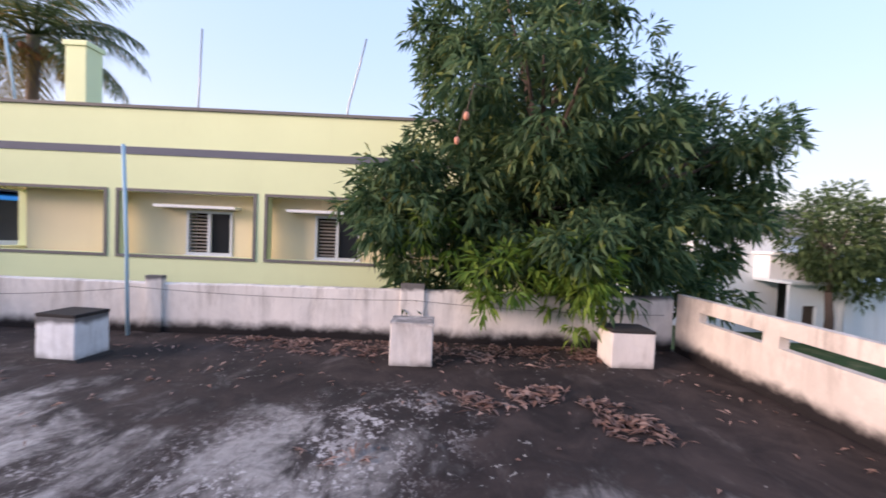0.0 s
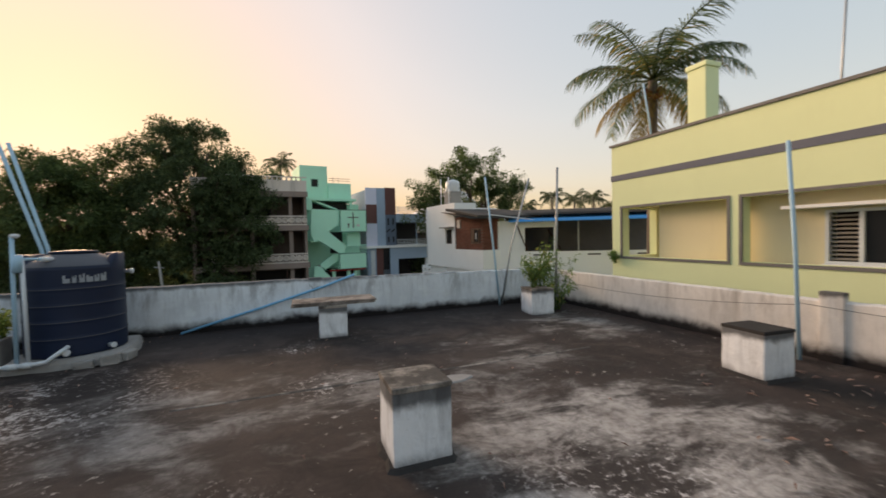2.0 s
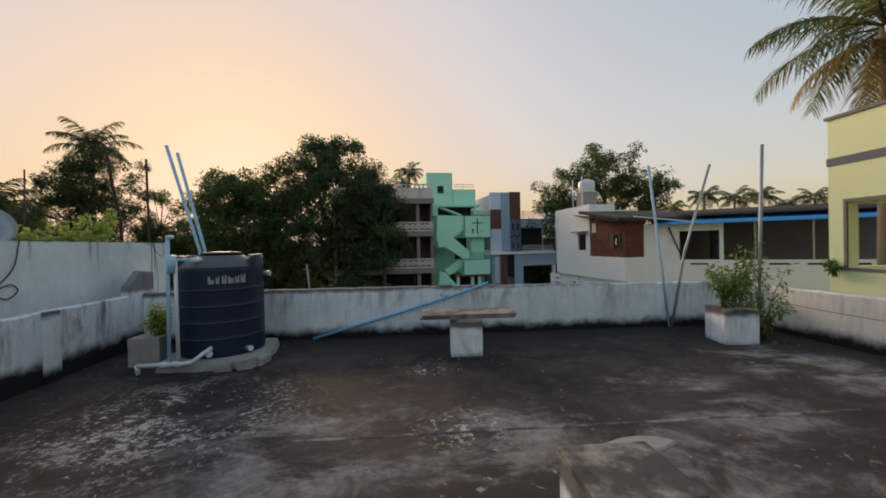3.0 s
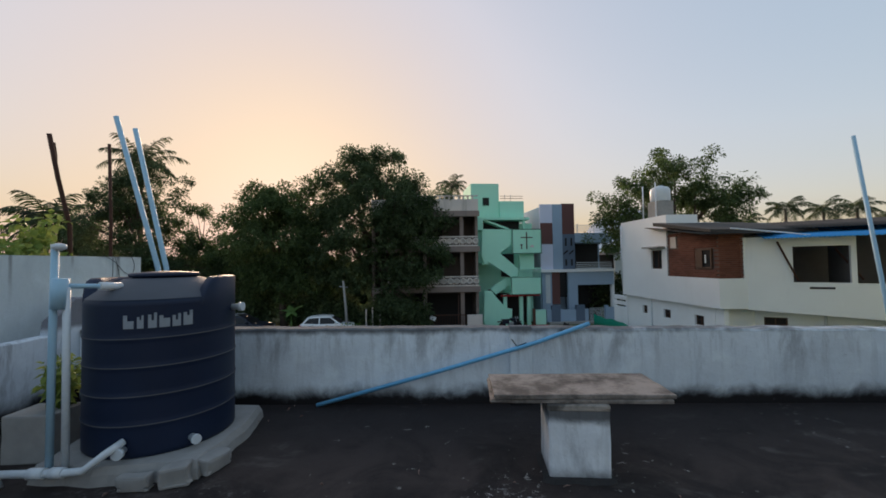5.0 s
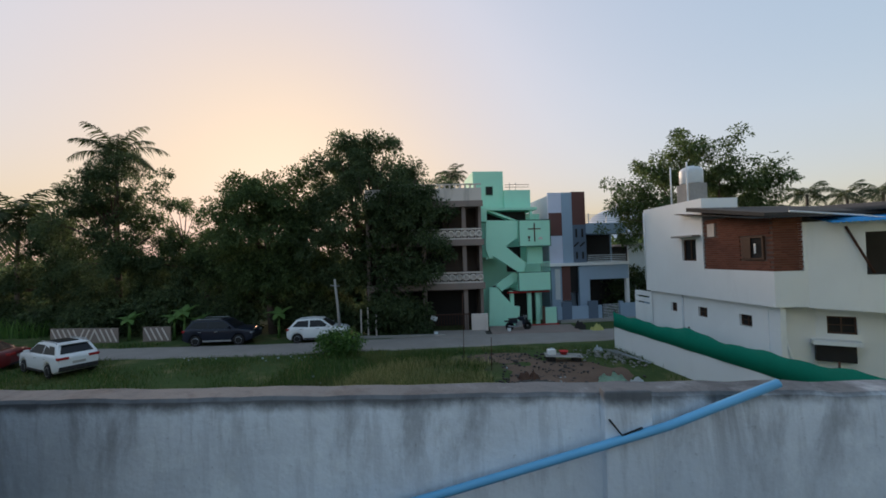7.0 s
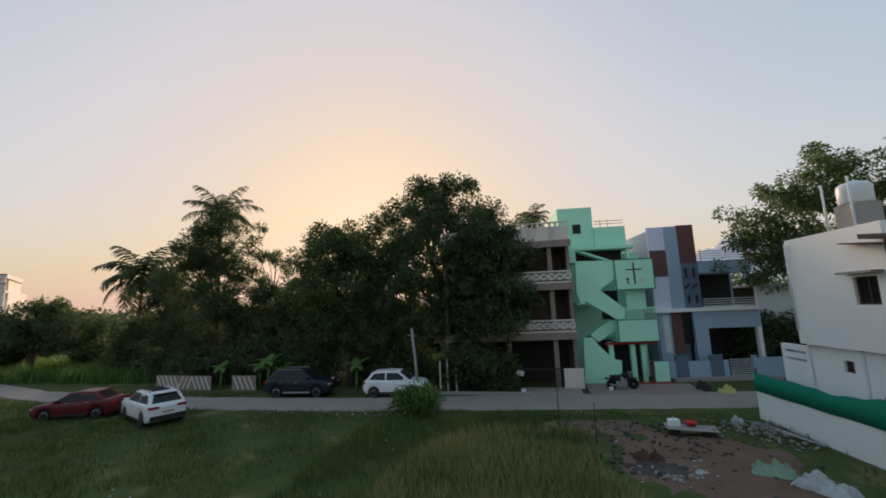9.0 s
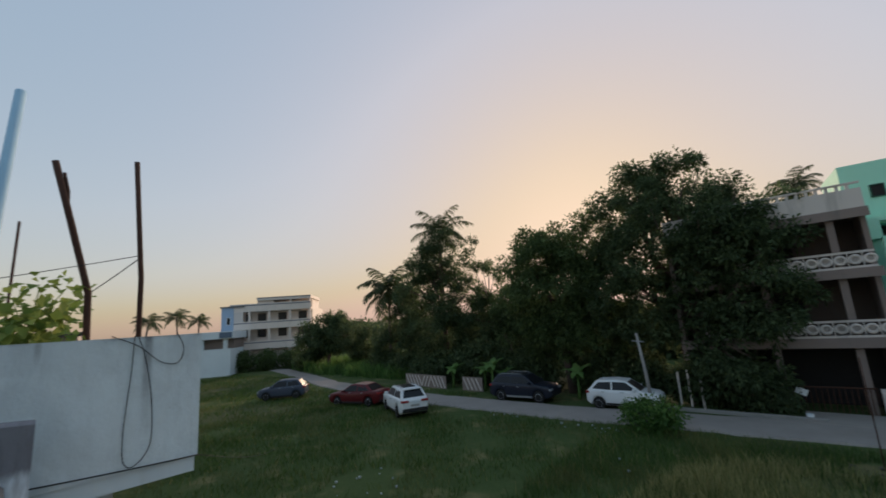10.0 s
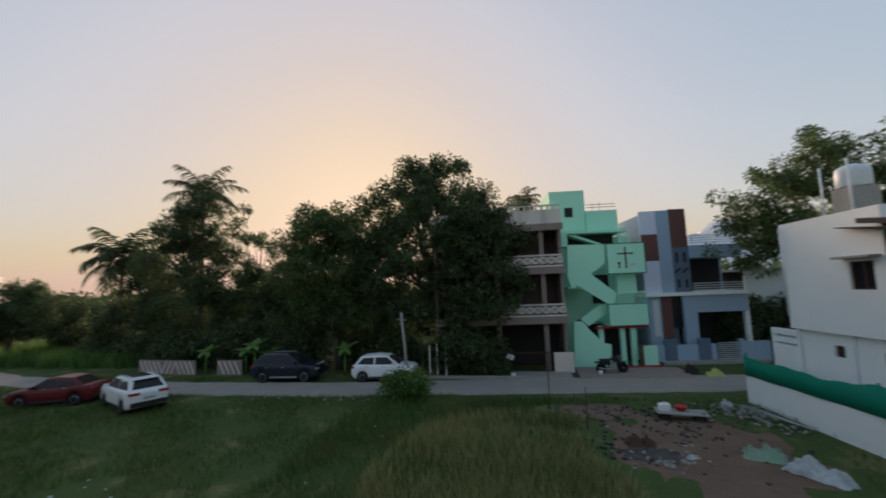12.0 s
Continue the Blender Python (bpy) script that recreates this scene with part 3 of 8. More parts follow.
def palm_tree(name, foot, top, label, seed, fronds=20, length=3.2, leaflets=26, leaf_len=0.7, material=None, r=0.16, width=0.035, low=-0.45, curve=1.25, dry=0):
    rng = np.random.default_rng(seed)
    ob = tagged(base(name, Matrix.Translation(foot)), label, "palm")
    t = Vector(top) - Vector(foot)
    bend = Vector((rng.uniform(-0.4, 0.4), rng.uniform(-0.4, 0.4), 0))
    part("trunk", tube([Vector((0, 0, -0.1)), t * 0.35 + bend, t * 0.7 + bend * 0.7, t], [r * 1.3, r, r * 0.85, r * 0.9], 10), M_PALMBARK, ob)
    V, F, stems = palm_arrays(rng, fronds, length, leaflets, leaf_len, low, width=width, curve=curve)
    crown = link_mesh("crown", array_mesh("crown", V, F), material or M_PALM, ob)
    crown.matrix_basis = Matrix.Translation(t)
    bm = bmesh.new()
    for line in stems:
        pts = [Vector(p) for p in line[::3]]
        add_tube(bm, pts, [0.035 * (1 - 0.8 * i / len(pts)) * length / 3 for i in range(len(pts))], 4)
    ribs = part("leaf_rib", bm, material or M_PALM, ob)
    ribs.matrix_basis = Matrix.Translation(t)
    if dry:
        V, F, stems = palm_arrays(rng, dry, length * 0.75, leaflets, leaf_len * 0.9, -0.75, -0.1, width, 0.9)
        old = link_mesh("dry_fronds", array_mesh("dry_fronds", V, F), M_DRYPALM, ob, "yellowing drooping lower fronds")
        old.matrix_basis = Matrix.Translation(t + Vector((0, 0, -0.15)))
        for k in range(8):
            a = k * 0.8 + 0.2
            nut = part("coconut", lathe([(0.01, -0.13), (0.08, -0.10), (0.12, 0.0), (0.09, 0.09), (0.01, 0.13)], 12), M_COCONUT, ob, "reddish brown coconut")
            nut.matrix_basis = Matrix.Translation(t + Vector((0.26 * math.cos(a), 0.26 * math.sin(a), -0.42 - 0.14 * (k % 3))))
    return ob


# ---- the roof terrace ----
GROUND = -3.5
X_L, X_R, Y_S, Y_F = -5.12, 6.0, -14.15, 0.03

floor_bm = bmesh.new()
add_box(floor_bm, X_L - 0.34, X_R + 0.14, Y_S - 0.14, Y_F + 0.22, -0.16, 0.0)
floor = structure(part("floor", floor_bm, M_FLOOR), "blackened cement roof floor with pale worn patches", "floor")

house_bm = bmesh.new()
for hx0, hx1, hy0, hy1 in ((X_L - 0.10, X_R + 0.12, Y_F - 0.03, Y_F + 0.19), (X_L - 0.10, X_R + 0.12, Y_S - 0.12, Y_S + 0.1), (X_L - 0.10, X_L + 0.12, Y_S + 0.1, Y_F - 0.03), (X_R - 0.1, X_R + 0.12, Y_S + 0.1, Y_F - 0.03)):
    add_box(house_bm, hx0, hx1, hy0, hy1, GROUND - 0.1, -0.16)
structure(part("wall_below", house_bm, M_PARAPET_S), "plain plastered wall of the house under the terrace", "wall")


def parapet(name, points, thick, material, label, holes=()):
    """A low wall through points (x, y, top), inner face on the points, with a slightly uneven worn top."""
    bm, rng = bmesh.new(), np.random.default_rng(len(name) * 7)
    rows = []
    for (xa, ya, za), (xb, yb, zb) in zip(points, points[1:]):
        steps = max(2, int(math.hypot(xb - xa, yb - ya) / 0.16))
        for k in range(steps + (1 if (xb, yb, zb) == points[-1] else 0)):
            u = k / steps
            d = Vector((xb - xa, yb - ya, 0)).normalized()
            out = Vector((-d.y, d.x, 0))
            p = Vector((xa + (xb - xa) * u, ya + (yb - ya) * u, 0))
            top = za + (zb - za) * u + rng.normal() * 0.004
            w = rng.normal() * 0.003
            rows.append([bm.verts.new((p + out * o).to_tuple()[:2] + (z,)) for o, z in ((w, 0.0), (w, top * 0.5), (w, top - 0.018), (0.018, top), (thick - 0.02, top + 0.004), (thick, top - 0.02), (thick, -0.2))])
    for a, b in zip(rows, rows[1:]):
        for k in range(len(a) - 1):
            bm.faces.new((a[k], a[k + 1], b[k + 1], b[k]))
    for r in (rows[0], rows[-1]):
        bm.faces.new(r)
    bmesh.ops.recalc_face_normals(bm, faces=bm.faces[:])
    return structure(part(name, bm, material), label, "wall")


front_wall = parapet("wall_west", [(5.9 + 0.14, -0.25, 0.84), (4.2, Y_F - 0.02, 0.85), (0, Y_F, 0.9), (X_L - 0.21, Y_F, 0.93)][::-1], 0.21, M_PARAPET, "whitewashed parapet wall with black mould streaks")
right_wall = parapet("wall_north", [(X_R - 0.05, -0.24, 0.80), (X_R + 0.05, -5.75, 0.78), (X_R, Y_S + 0.05, 0.88)], 0.13, M_PARAPET_R, "stained whitewashed parapet wall beside the yellow house")
left_wall = parapet("wall_south", [(X_L, Y_S, 0.88), (X_L, -4.0, 0.92), (X_L - 0.21, -0.33, 0.93), (X_L - 0.212, -0.31, 1.10), (X_L - 0.22, -0.01, 1.33), (X_L - 0.22, Y_F + 0.33, 1.31)], 0.12, M_PARAPET_L, "stained parapet wall with a raised end")

# the parapet with open slots at the back
slot_holes = []
sx = 0.55
while sx < 10.4:
    slot_holes.append((sx, sx + 1.15, 0.60, 0.74))
    sx += 1.38
back_wall = wall("wall_east", X_R, Y_S, 180, X_R - X_L + 0.12, 0.0, 0.93, 0.12, M_PARAPET_S, holes=slot_holes)
structure(back_wall, "cream parapet wall with long open slots", "wall")

# posts of the parapets
def post(x0, x1, y0, y1, top, material, label):
    return structure(part("parapet_post", box(x0, x1, y0, y1, -0.01, top, 0.012), material), label, "post")


post(-0.02, 0.24, -0.035, 0.05, 0.93, M_PARAPET, "whitewashed parapet post with black streaks")
post(X_R + 0.0, X_R + 0.12, -5.98, -5.72, 0.90, M_PARAPET_R, "stained parapet post")
post(X_R - 0.02, X_R + 0.1, -10.1, -9.72, 0.93, M_PARAPET_R, "pale parapet post")
post(X_L - 0.17, X_L - 0.08, -2.05, -1.80, 0.925, M_PARAPET, "whitewashed parapet post with a dark edge")
post(X_L - 0.05, X_L + 0.02, -6.05, -5.80, 0.925, M_PARAPET, "whitewashed parapet post")

# ---- the ground around ----
def ground_height(x, y):
    r = math.hypot(x, y - 15)
    return GROUND + 0.06 * noise.noise(Vector((x * 0.13, y * 0.13, 0.5))) * min(1.0, max(0.0, (abs(y - 22) - 2.5) / 3)) * (1 if r < 200 else 0)


gv, gf = [], []
gx = [-2500, -900, -400, -200, -120] + [-84 + 2.0 * i for i in range(63)] + [60, 90, 150, 300, 800, 2500]
gy = [-2500, -800, -300, -100, -50, -30] + [-20 + 2.0 * i for i in range(46)] + [90, 130, 200, 400, 900, 2500]
for yy in gy:
    for xx in gx:
        gv.append((xx, yy, ground_height(xx, yy)))
for j in range(len(gy) - 1):
    for i in range(len(gx) - 1):
        a = j * len(gx) + i
        gf.append((a, a + 1, a + 1 + len(gx), a + len(gx)))
structure(link_mesh("ground", array_mesh("ground", gv, gf), M_GROUND), "rough grassy plot with weeds", "ground")


def ribbon(name, line, material, z, label, category, edge=0.06):
    """A strip of road along (x, y, half width), with a slab edge and ragged sides."""
    bm, rows = bmesh.new(), []
    rng = np.random.default_rng(3)
    pts = []
    for (xa, ya, wa), (xb, yb, wb) in zip(line, line[1:]):
        k = max(1, int(math.hypot(xb - xa, yb - ya) / 0.8))
        pts += [(xa + (xb - xa) * i / k, ya + (yb - ya) * i / k, wa + (wb - wa) * i / k) for i in range(k)]
    pts.append(line[-1])
    for i, (x, y, w) in enumerate(pts):
        a, b = pts[max(0, i - 1)], pts[min(len(pts) - 1, i + 1)]
        d = Vector((b[0] - a[0], b[1] - a[1], 0)).normalized()
        s = Vector((-d.y, d.x, 0))
        wl, wr = w + rng.normal() * 0.07, w + rng.normal() * 0.07
        c = Vector((x, y, z))
        rows.append([bm.verts.new(c + s * (wl + 0.12) - Vector((0, 0, edge + 0.08))), bm.verts.new(c + s * wl), bm.verts.new(c), bm.verts.new(c - s * wr), bm.verts.new(c - s * (wr + 0.12) - Vector((0, 0, edge + 0.08)))])
    for a, b in zip(rows, rows[1:]):
        for k in range(4):
            bm.faces.new((a[k], a[k + 1], b[k + 1], b[k]))
    bmesh.ops.recalc_face_normals(bm, faces=bm.faces[:])
    return structure(part(name, bm, material), label, category)


ribbon("road", [(40, 27, 1.5), (16, 24.6, 1.5), (6, 23.2, 1.5), (-2, 22.4, 1.5), (-12, 21.4, 1.35), (-22, 21.2, 1.35), (-30, 21.7, 1.2), (-38, 22.8, 1.1), (-46, 25.2, 1.0), (-63, 29.2, 1.0), (-90, 35, 1.0)], M_ROAD, GROUND + 0.07, "dusty cement lane through the plots", "road")

# bare earth plot
def earth(cx, cy, rx, ry, lift):
    dv, df, n = [], [], 40
    for ring_k in range(7):
        for k in range(n):
            a = 2 * math.pi * k / n
            rr = (ring_k / 6) * (1 + 0.22 * noise.noise(Vector((math.cos(a) * 1.7, math.sin(a) * 1.7, cx))))
            x, y = cx + rx * rr * math.cos(a), cy + ry * rr * math.sin(a)
            dv.append((x, y, GROUND + lift * (1 - ring_k / 6 * 1.6) + 0.04 * noise.noise(Vector((x, y, 0)))))
    for ring_k in range(6):
        for k in range(n):
            a = ring_k * n
            df.append((a + k, a + (k + 1) % n, a + n + (k + 1) % n, a + n + k))
    return structure(link_mesh("bare_earth", array_mesh("bare_earth", dv, df), M_DIRT), "bare reddish earth with rubble between the weeds", "ground")


earth(3.5, 14.2, 4.2, 6.2, 0.075)
earth(1.4, 18.3, 3.4, 1.5, 0.095)


# ---- things on the terrace ----
def jitter(bm, amount, seed):
    rng = np.random.default_rng(seed)
    for v in bm.verts:
        v.co += Vector(rng.normal(size=3) * amount)


def grid_box(w, d, h, step=0.07, bevel=0.018, bow=0.006, seed=1):
    """A plastered block with slightly uneven faces and worn edges."""
    bm = bmesh.new()
    add_box(bm, -w / 2, w / 2, -d / 2, d / 2, 0, h)
    bmesh.ops.subdivide_edges(bm, edges=bm.edges[:], cuts=5, use_grid_fill=True)
    for v in bm.verts:
        k = Vector((v.co.x * 6, v.co.y * 6, v.co.z * 6 + seed * 5))
        v.co += Vector((noise.noise(k), noise.noise(k + Vector((9, 0, 0))), 0.6 * noise.noise(k + Vector((0, 9, 0))))) * bow * (1 if v.co.z > 0.01 else 0.3)
    sharp = [e for e in bm.edges if len(e.link_faces) == 2 and e.calc_face_angle() > 0.9]
    bmesh.ops.bevel(bm, geom=sharp, offset=bevel, segments=2, affect="EDGES", profile=0.6)
    return bm


def column_stub(x, y, turn, w, d, h, side, top, label, seed, skirt=True, name="column_stub"):
    ob = tagged(base(name, along(x, y, turn)), label, "column stub", "column stubs on the roof")
    part("block", grid_box(w, d, h, seed=seed), side, ob)
    bm = grid_box(w + 0.012, d + 0.012, 0.045, bevel=0.014, bow=0.004, seed=seed + 3)
    cap = part("top", bm, top, ob, "bare weathered cement top")
    cap.location.z = h - 0.018
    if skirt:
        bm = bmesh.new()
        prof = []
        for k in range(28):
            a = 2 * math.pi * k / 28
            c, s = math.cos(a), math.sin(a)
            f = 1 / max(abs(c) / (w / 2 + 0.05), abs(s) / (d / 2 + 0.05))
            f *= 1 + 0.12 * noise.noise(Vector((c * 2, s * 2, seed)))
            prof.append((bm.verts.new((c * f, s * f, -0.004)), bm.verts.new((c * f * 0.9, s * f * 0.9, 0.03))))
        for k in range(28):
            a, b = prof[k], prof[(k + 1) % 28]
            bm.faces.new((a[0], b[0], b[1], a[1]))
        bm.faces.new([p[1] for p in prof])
        # black ring round the foot of the stub
        part("base_fillet", bm, M_ROUGH_BLACK, ob, "black mortar fillet")
    return ob


stub_a = column_stub(0.505, -5.74, 0, 0.47, 0.46, 0.59, M_BLOCK, M_BLOCK_TOP, "whitewashed column stub with a bare cement top and black streaks", 1)
stub_b = column_stub(0.30, -1.47, -3, 0.47, 0.42, 0.55, M_BLOCK, M_BLOCK_TOP, "whitewashed column stub under a stone slab", 2)
stub_c = column_stub(4.68, -1.33, -8, 0.52, 0.55, 0.53, M_BLOCK, M_BLOCK_TOP, "whitewashed masonry stub with weeds growing on it", 3, False)
stub_d = column_stub(4.76, -5.73, -6, 0.46, 0.52, 0.55, M_BLOCK, M_ROUGH_BLACK, "white column stub with a mouldy top and dark side", 4)
stub_e = column_stub(5.02, -9.98, 0, 0.44, 0.56, 0.55, M_BLOCK_W, M_BLOCK_W, "off-white column stub among dry leaves", 5, False)
stub_f = column_stub(5.28, -13.0, 0, 0.48, 0.60, 0.50, M_BLOCK_W, M_ROUGH_BLACK, "white column stub with a blackened top below the mango tree", 6, False)

slab_bm = grid_box(1.42, 0.61, 0.035, bevel=0.008, bow=0.01, seed=9)
slab2_bm = grid_box(1.42, 0.60, 0.03, bevel=0.008, bow=0.008, seed=12)
slab = tagged(base("stone_slab_bench", along(0.33, -1.34, -2, 0.577)), "two flat grey stone slabs laid on a column stub", "bench")
part("lower_slab", slab2_bm, M_SLAB, slab)
upper = part("upper_slab", slab_bm, M_SLAB, slab)
upper.matrix_basis = pose(0.02, 0.01, 0.033, 0, 0, 1.5)


# ---- water tank on its platform ----
plat_bm = bmesh.new()
plat_pts = []
for k in range(40):
    a = 2 * math.pi * k / 40
    c, s = math.cos(a), math.sin(a)
    f = 0.70 / max(abs(c), abs(s)) ** 0.75
    f *= 1 + 0.05 * noise.noise(Vector((c * 3, s * 3, 4)))
    plat_pts.append([plat_bm.verts.new((c * f * e, s * f * e, z)) for e, z in ((1.03, -0.01), (1.01, 0.08), (0.97, 0.138))])
for k in range(40):
    a, b = plat_pts[k], plat_pts[(k + 1) % 40]
    for i in range(2):
        plat_bm.faces.new((a[i], b[i], b[i + 1], a[i + 1]))
plat_bm.faces.new([p[2] for p in plat_pts])
platform = tagged(part("tank_platform", plat_bm, M_CONCRETE), "rough broken cement platform under the water tank", "platform")
platform.matrix_world = along(-3.44, -1.04, 4)

tank = tagged(base("water_tank", along(-3.46, -1.04, 0, 0.135)), "black ribbed plastic water tank on a cement platform", "water tank")
R_T = 0.60
prof = [(R_T - 0.02, 0.0), (R_T, 0.02), (R_T, 0.05)]
RIBS = [0.27 + 0.235 * k for k in range(4)]
for z in RIBS:
    prof += [(R_T, z - 0.05), (R_T, z - 0.022), (R_T + 0.005, z - 0.008), (R_T + 0.005, z + 0.008), (R_T, z + 0.022), (R_T, z + 0.05)]
prof += [(R_T, 1.24), (R_T, 1.26), (R_T - 0.015, 1.29), (R_T - 0.10, 1.36), (R_T - 0.24, 1.43), (0.30, 1.46), (0.27, 1.465)]
part("body", lathe(prof, 72), M_TANK, tank)
# raised rim, open in two scoops over the paler shoulder
for a0, a1 in ((-28, 76), (104, 222)):
    bm, rows = bmesh.new(), []
    for k in range(31):
        a = radians(a0 + (a1 - a0) * k / 30)
        e = min(1.0, min(k, 30 - k) / 5)
        top = 1.27 + 0.20 * math.sin(e * math.pi / 2)
        c, sn = math.cos(a), math.sin(a)
        rows.append([bm.verts.new((c * r, sn * r, z)) for r, z in ((R_T, 1.20), (R_T, top - 0.015), (R_T - 0.02, top), (R_T - 0.09, top), (R_T - 0.12, top - 0.03), (R_T - 0.15, 1.30))])
    for a, b in zip(rows, rows[1:]):
        for k in range(5):
            bm.faces.new((a[k], b[k], b[k + 1], a[k + 1])).smooth = True
    bm.faces.new(rows[0])
    bm.faces.new(rows[-1])
    bmesh.ops.recalc_face_normals(bm, faces=bm.faces[:])
    part("rim", bm, M_TANK, tank)
bm = bmesh.new()
add_lathe(bm, [(R_T - 0.012, 1.293), (R_T - 0.098, 1.363), (R_T - 0.238, 1.433), (0.31, 1.462)], 72, close=False)
part("shoulder", bm, M_TANK_PALER, tank, "paler domed shoulder")
part("neck", lathe([(0.26, 1.44), (0.26, 1.485), (0.25, 1.485)], 48), M_TANK, tank)
part("lid", lathe([(0.285, 1.475), (0.29, 1.495), (0.27, 1.51), (0.1, 1.522), (0.02, 1.524)], 48), M_TANK, tank)
for z in RIBS:
    bm = bmesh.new()
    add_lathe(bm, [(R_T + 0.004, z - 0.006), (R_T + 0.008, z), (R_T + 0.004, z + 0.006)], 72, close=False)
    part("moulding_line", bm, M_TANK_SEAM, tank, "pale moulding line")
# worn maker's letters as plain blocks
for k, (w, h) in enumerate(((0.075, 0.10), (0.045, 0.085), (0.06, 0.10), (0.075, 0.09), (0.06, 0.085), (0.07, 0.10))):
    a = radians(-58) + (k - 2.5) * 0.14
    bm = bmesh.new()
    add_box(bm, -w / 2, w / 2, -0.002, 0.006, 0.0, h * (0.62 + 0.2 * (k % 2)))
    add_box(bm, -w / 2, -w / 8, -0.0025, 0.005, h * 0.6, h * 1.1)
    if k % 3:
        add_box(bm, w / 6, w / 2, -0.0025, 0.005, h * 0.6, h * 1.25)
    letter = part("faded_mark", bm, M_MARK, tank, "worn white mark")
    letter.matrix_basis = Matrix.Rotation(a + radians(90), 4, "Z") @ Matrix.Translation((0, -R_T - 0.004, 1.06))
outlet = part("outlet_cap", lathe([(0.03, 0), (0.03, 0.07), (0.04, 0.07), (0.04, 0.10)], 16), M_WHITE_PVC, tank, "white pipe cap")
outlet.matrix_basis = Matrix.Translation((0.50, -0.35, 0.09)) @ Euler((radians(90), 0, radians(55))).to_matrix().to_4x4()
outlet2 = part("outlet_cap", lathe([(0.03, 0), (0.03, 0.06), (0.042, 0.06), (0.042, 0.10)], 16), M_WHITE_PVC, tank, "white pipe cap")
outlet2.matrix_basis = Matrix.Translation((0.10, -0.60, 0.09)) @ Euler((radians(90), 0, radians(15))).to_matrix().to_4x4()
outlet3 = part("inlet_cap", lathe([(0.03, 0), (0.03, 0.08), (0.042, 0.08), (0.042, 0.12)], 16), M_WHITE_PVC, tank, "white pipe cap")
outlet3.matrix_basis = Matrix.Translation((0.58, 0.12, 1.16)) @ Euler((0, radians(90), 0)).to_matrix().to_4x4()

# plumbing beside the tank
plumb = tagged(base("tank_plumbing", along(-3.80, -1.76, 0, 0)), "white and pale blue plastic water pipes by the tank", "pipes")
part("riser", tube([(-0.05, 0, 0.14), (-0.04, 0, 1.2), (-0.03, 0, 1.86)], 0.026, 10), M_PALE_PVC, plumb, "pale blue riser pipe")
part("vent_cap", lathe([(0.02, 1.84), (0.05, 1.86), (0.05, 1.89), (0.01, 1.90)], 14), M_WHITE_PVC, plumb)
part("white_riser", tube([(0.06, 0.02, 0.14), (0.055, 0.02, 0.9), (0.05, 0.02, 1.55)], 0.026, 10), M_WHITE_PVC, plumb)
part("coupling", tube([(0.01, 0.0, 1.38), (0.02, 0.0, 1.62)], 0.055, 12), M_PALE_PVC, plumb, "pale blue coupling")
part("inlet_pipe", tube([(0.02, 0, 1.56), (0.16, 0.14, 1.55), (0.30, 0.42, 1.52)], 0.02, 8), M_PALE_PVC, plumb)
part("inlet_joint", tube([(0.18, 0.17, 1.548), (0.25, 0.31, 1.535)], 0.035, 10), M_WHITE_PVC, plumb)
part("floor_pipe", tube([(-0.42, -0.08, 0.13), (0.12, -0.05, 0.13), (0.28, -0.06, 0.15), (0.42, -0.02, 0.26), (0.46, 0.1, 0.30)], 0.03, 10), M_WHITE_PVC, plumb)
part("floor_elbow", tube([(-0.42, -0.08, 0.13), (-0.44, -0.04, 0.05), (-0.44, -0.02, -0.01)], 0.034, 10), M_WHITE_PVC, plumb)
part("tee_joint", tube([(-0.14, -0.065, 0.13), (-0.02, -0.06, 0.13)], 0.042, 12), M_WHITE_PVC, plumb)
part("tee_joint", tube([(0.02, -0.05, 0.13), (0.12, -0.05, 0.13)], 0.042, 12), M_WHITE_PVC, plumb)
stub_p = tagged(part("cement_block", grid_box(0.42, 0.36, 0.42, seed=21), M_CONCRETE), "rough grey cement block beside the tank", "block")
stub_p.matrix_world = along(-4.42, -1.25, 5)


# ---- loose pipes and poles ----
def rounded(points, cuts=5):
    """More points along a smooth curve through the given ones."""
    p = [Vector(a) for a in points]
    p = [p[0] * 2 - p[1]] + p + [p[-1] * 2 - p[-2]]
    line = []
    for a, b, c, d in zip(p, p[1:], p[2:], p[3:]):
        for k in range(cuts):
            u = k / cuts
            line.append(0.5 * (2 * b + (c - a) * u + (2 * a - 5 * b + 4 * c - d) * u * u + (3 * b - a - 3 * c + d) * u ** 3))
    return line + [p[-2]]


def pole(name, points, radius, material, label, category="pole", sides=10):
    if category == "cable":
        points = rounded(points)
    p0 = Vector(points[0])
    ob = part(name, tube([Vector(p) - p0 for p in points], radius, sides), material)
    ob.matrix_world = Matrix.Translation(p0)
    return tagged(ob, label, category)


pole("plastic_pipe", [(-2.33, -0.05, 0.02), (-0.9, -0.045, 0.40), (0.3, -0.06, 0.745), (0.92, -0.03, 0.955)], 0.024, M_BLUE_PVC, "long blue plastic pipe leaning on the parapet", "pipe")
pole("leaning_pipe", [(-3.98, 0.0, 0.0), (-4.30, -0.03, 1.70), (-4.757, -0.133, 3.54)], 0.029, M_PALE_PVC, "tall bleached blue plastic pipe in the roof corner", "pipe")
pole("leaning_pipe", [(-3.93, -0.01, 0.0), (-4.24, 0.03, 1.70), (-4.70, 0.093, 3.46)], 0.029, M_PALE_PVC, "tall bleached blue plastic pipe in the roof corner", "pipe")
pole("clothesline_pole", [(4.43, -0.10, 0.0), (4.36, 0.0, 1.2), (4.20, 0.12, 3.16)], 0.023, M_PALE_PVC, "bleached plastic pole tied to the parapet", "pole")
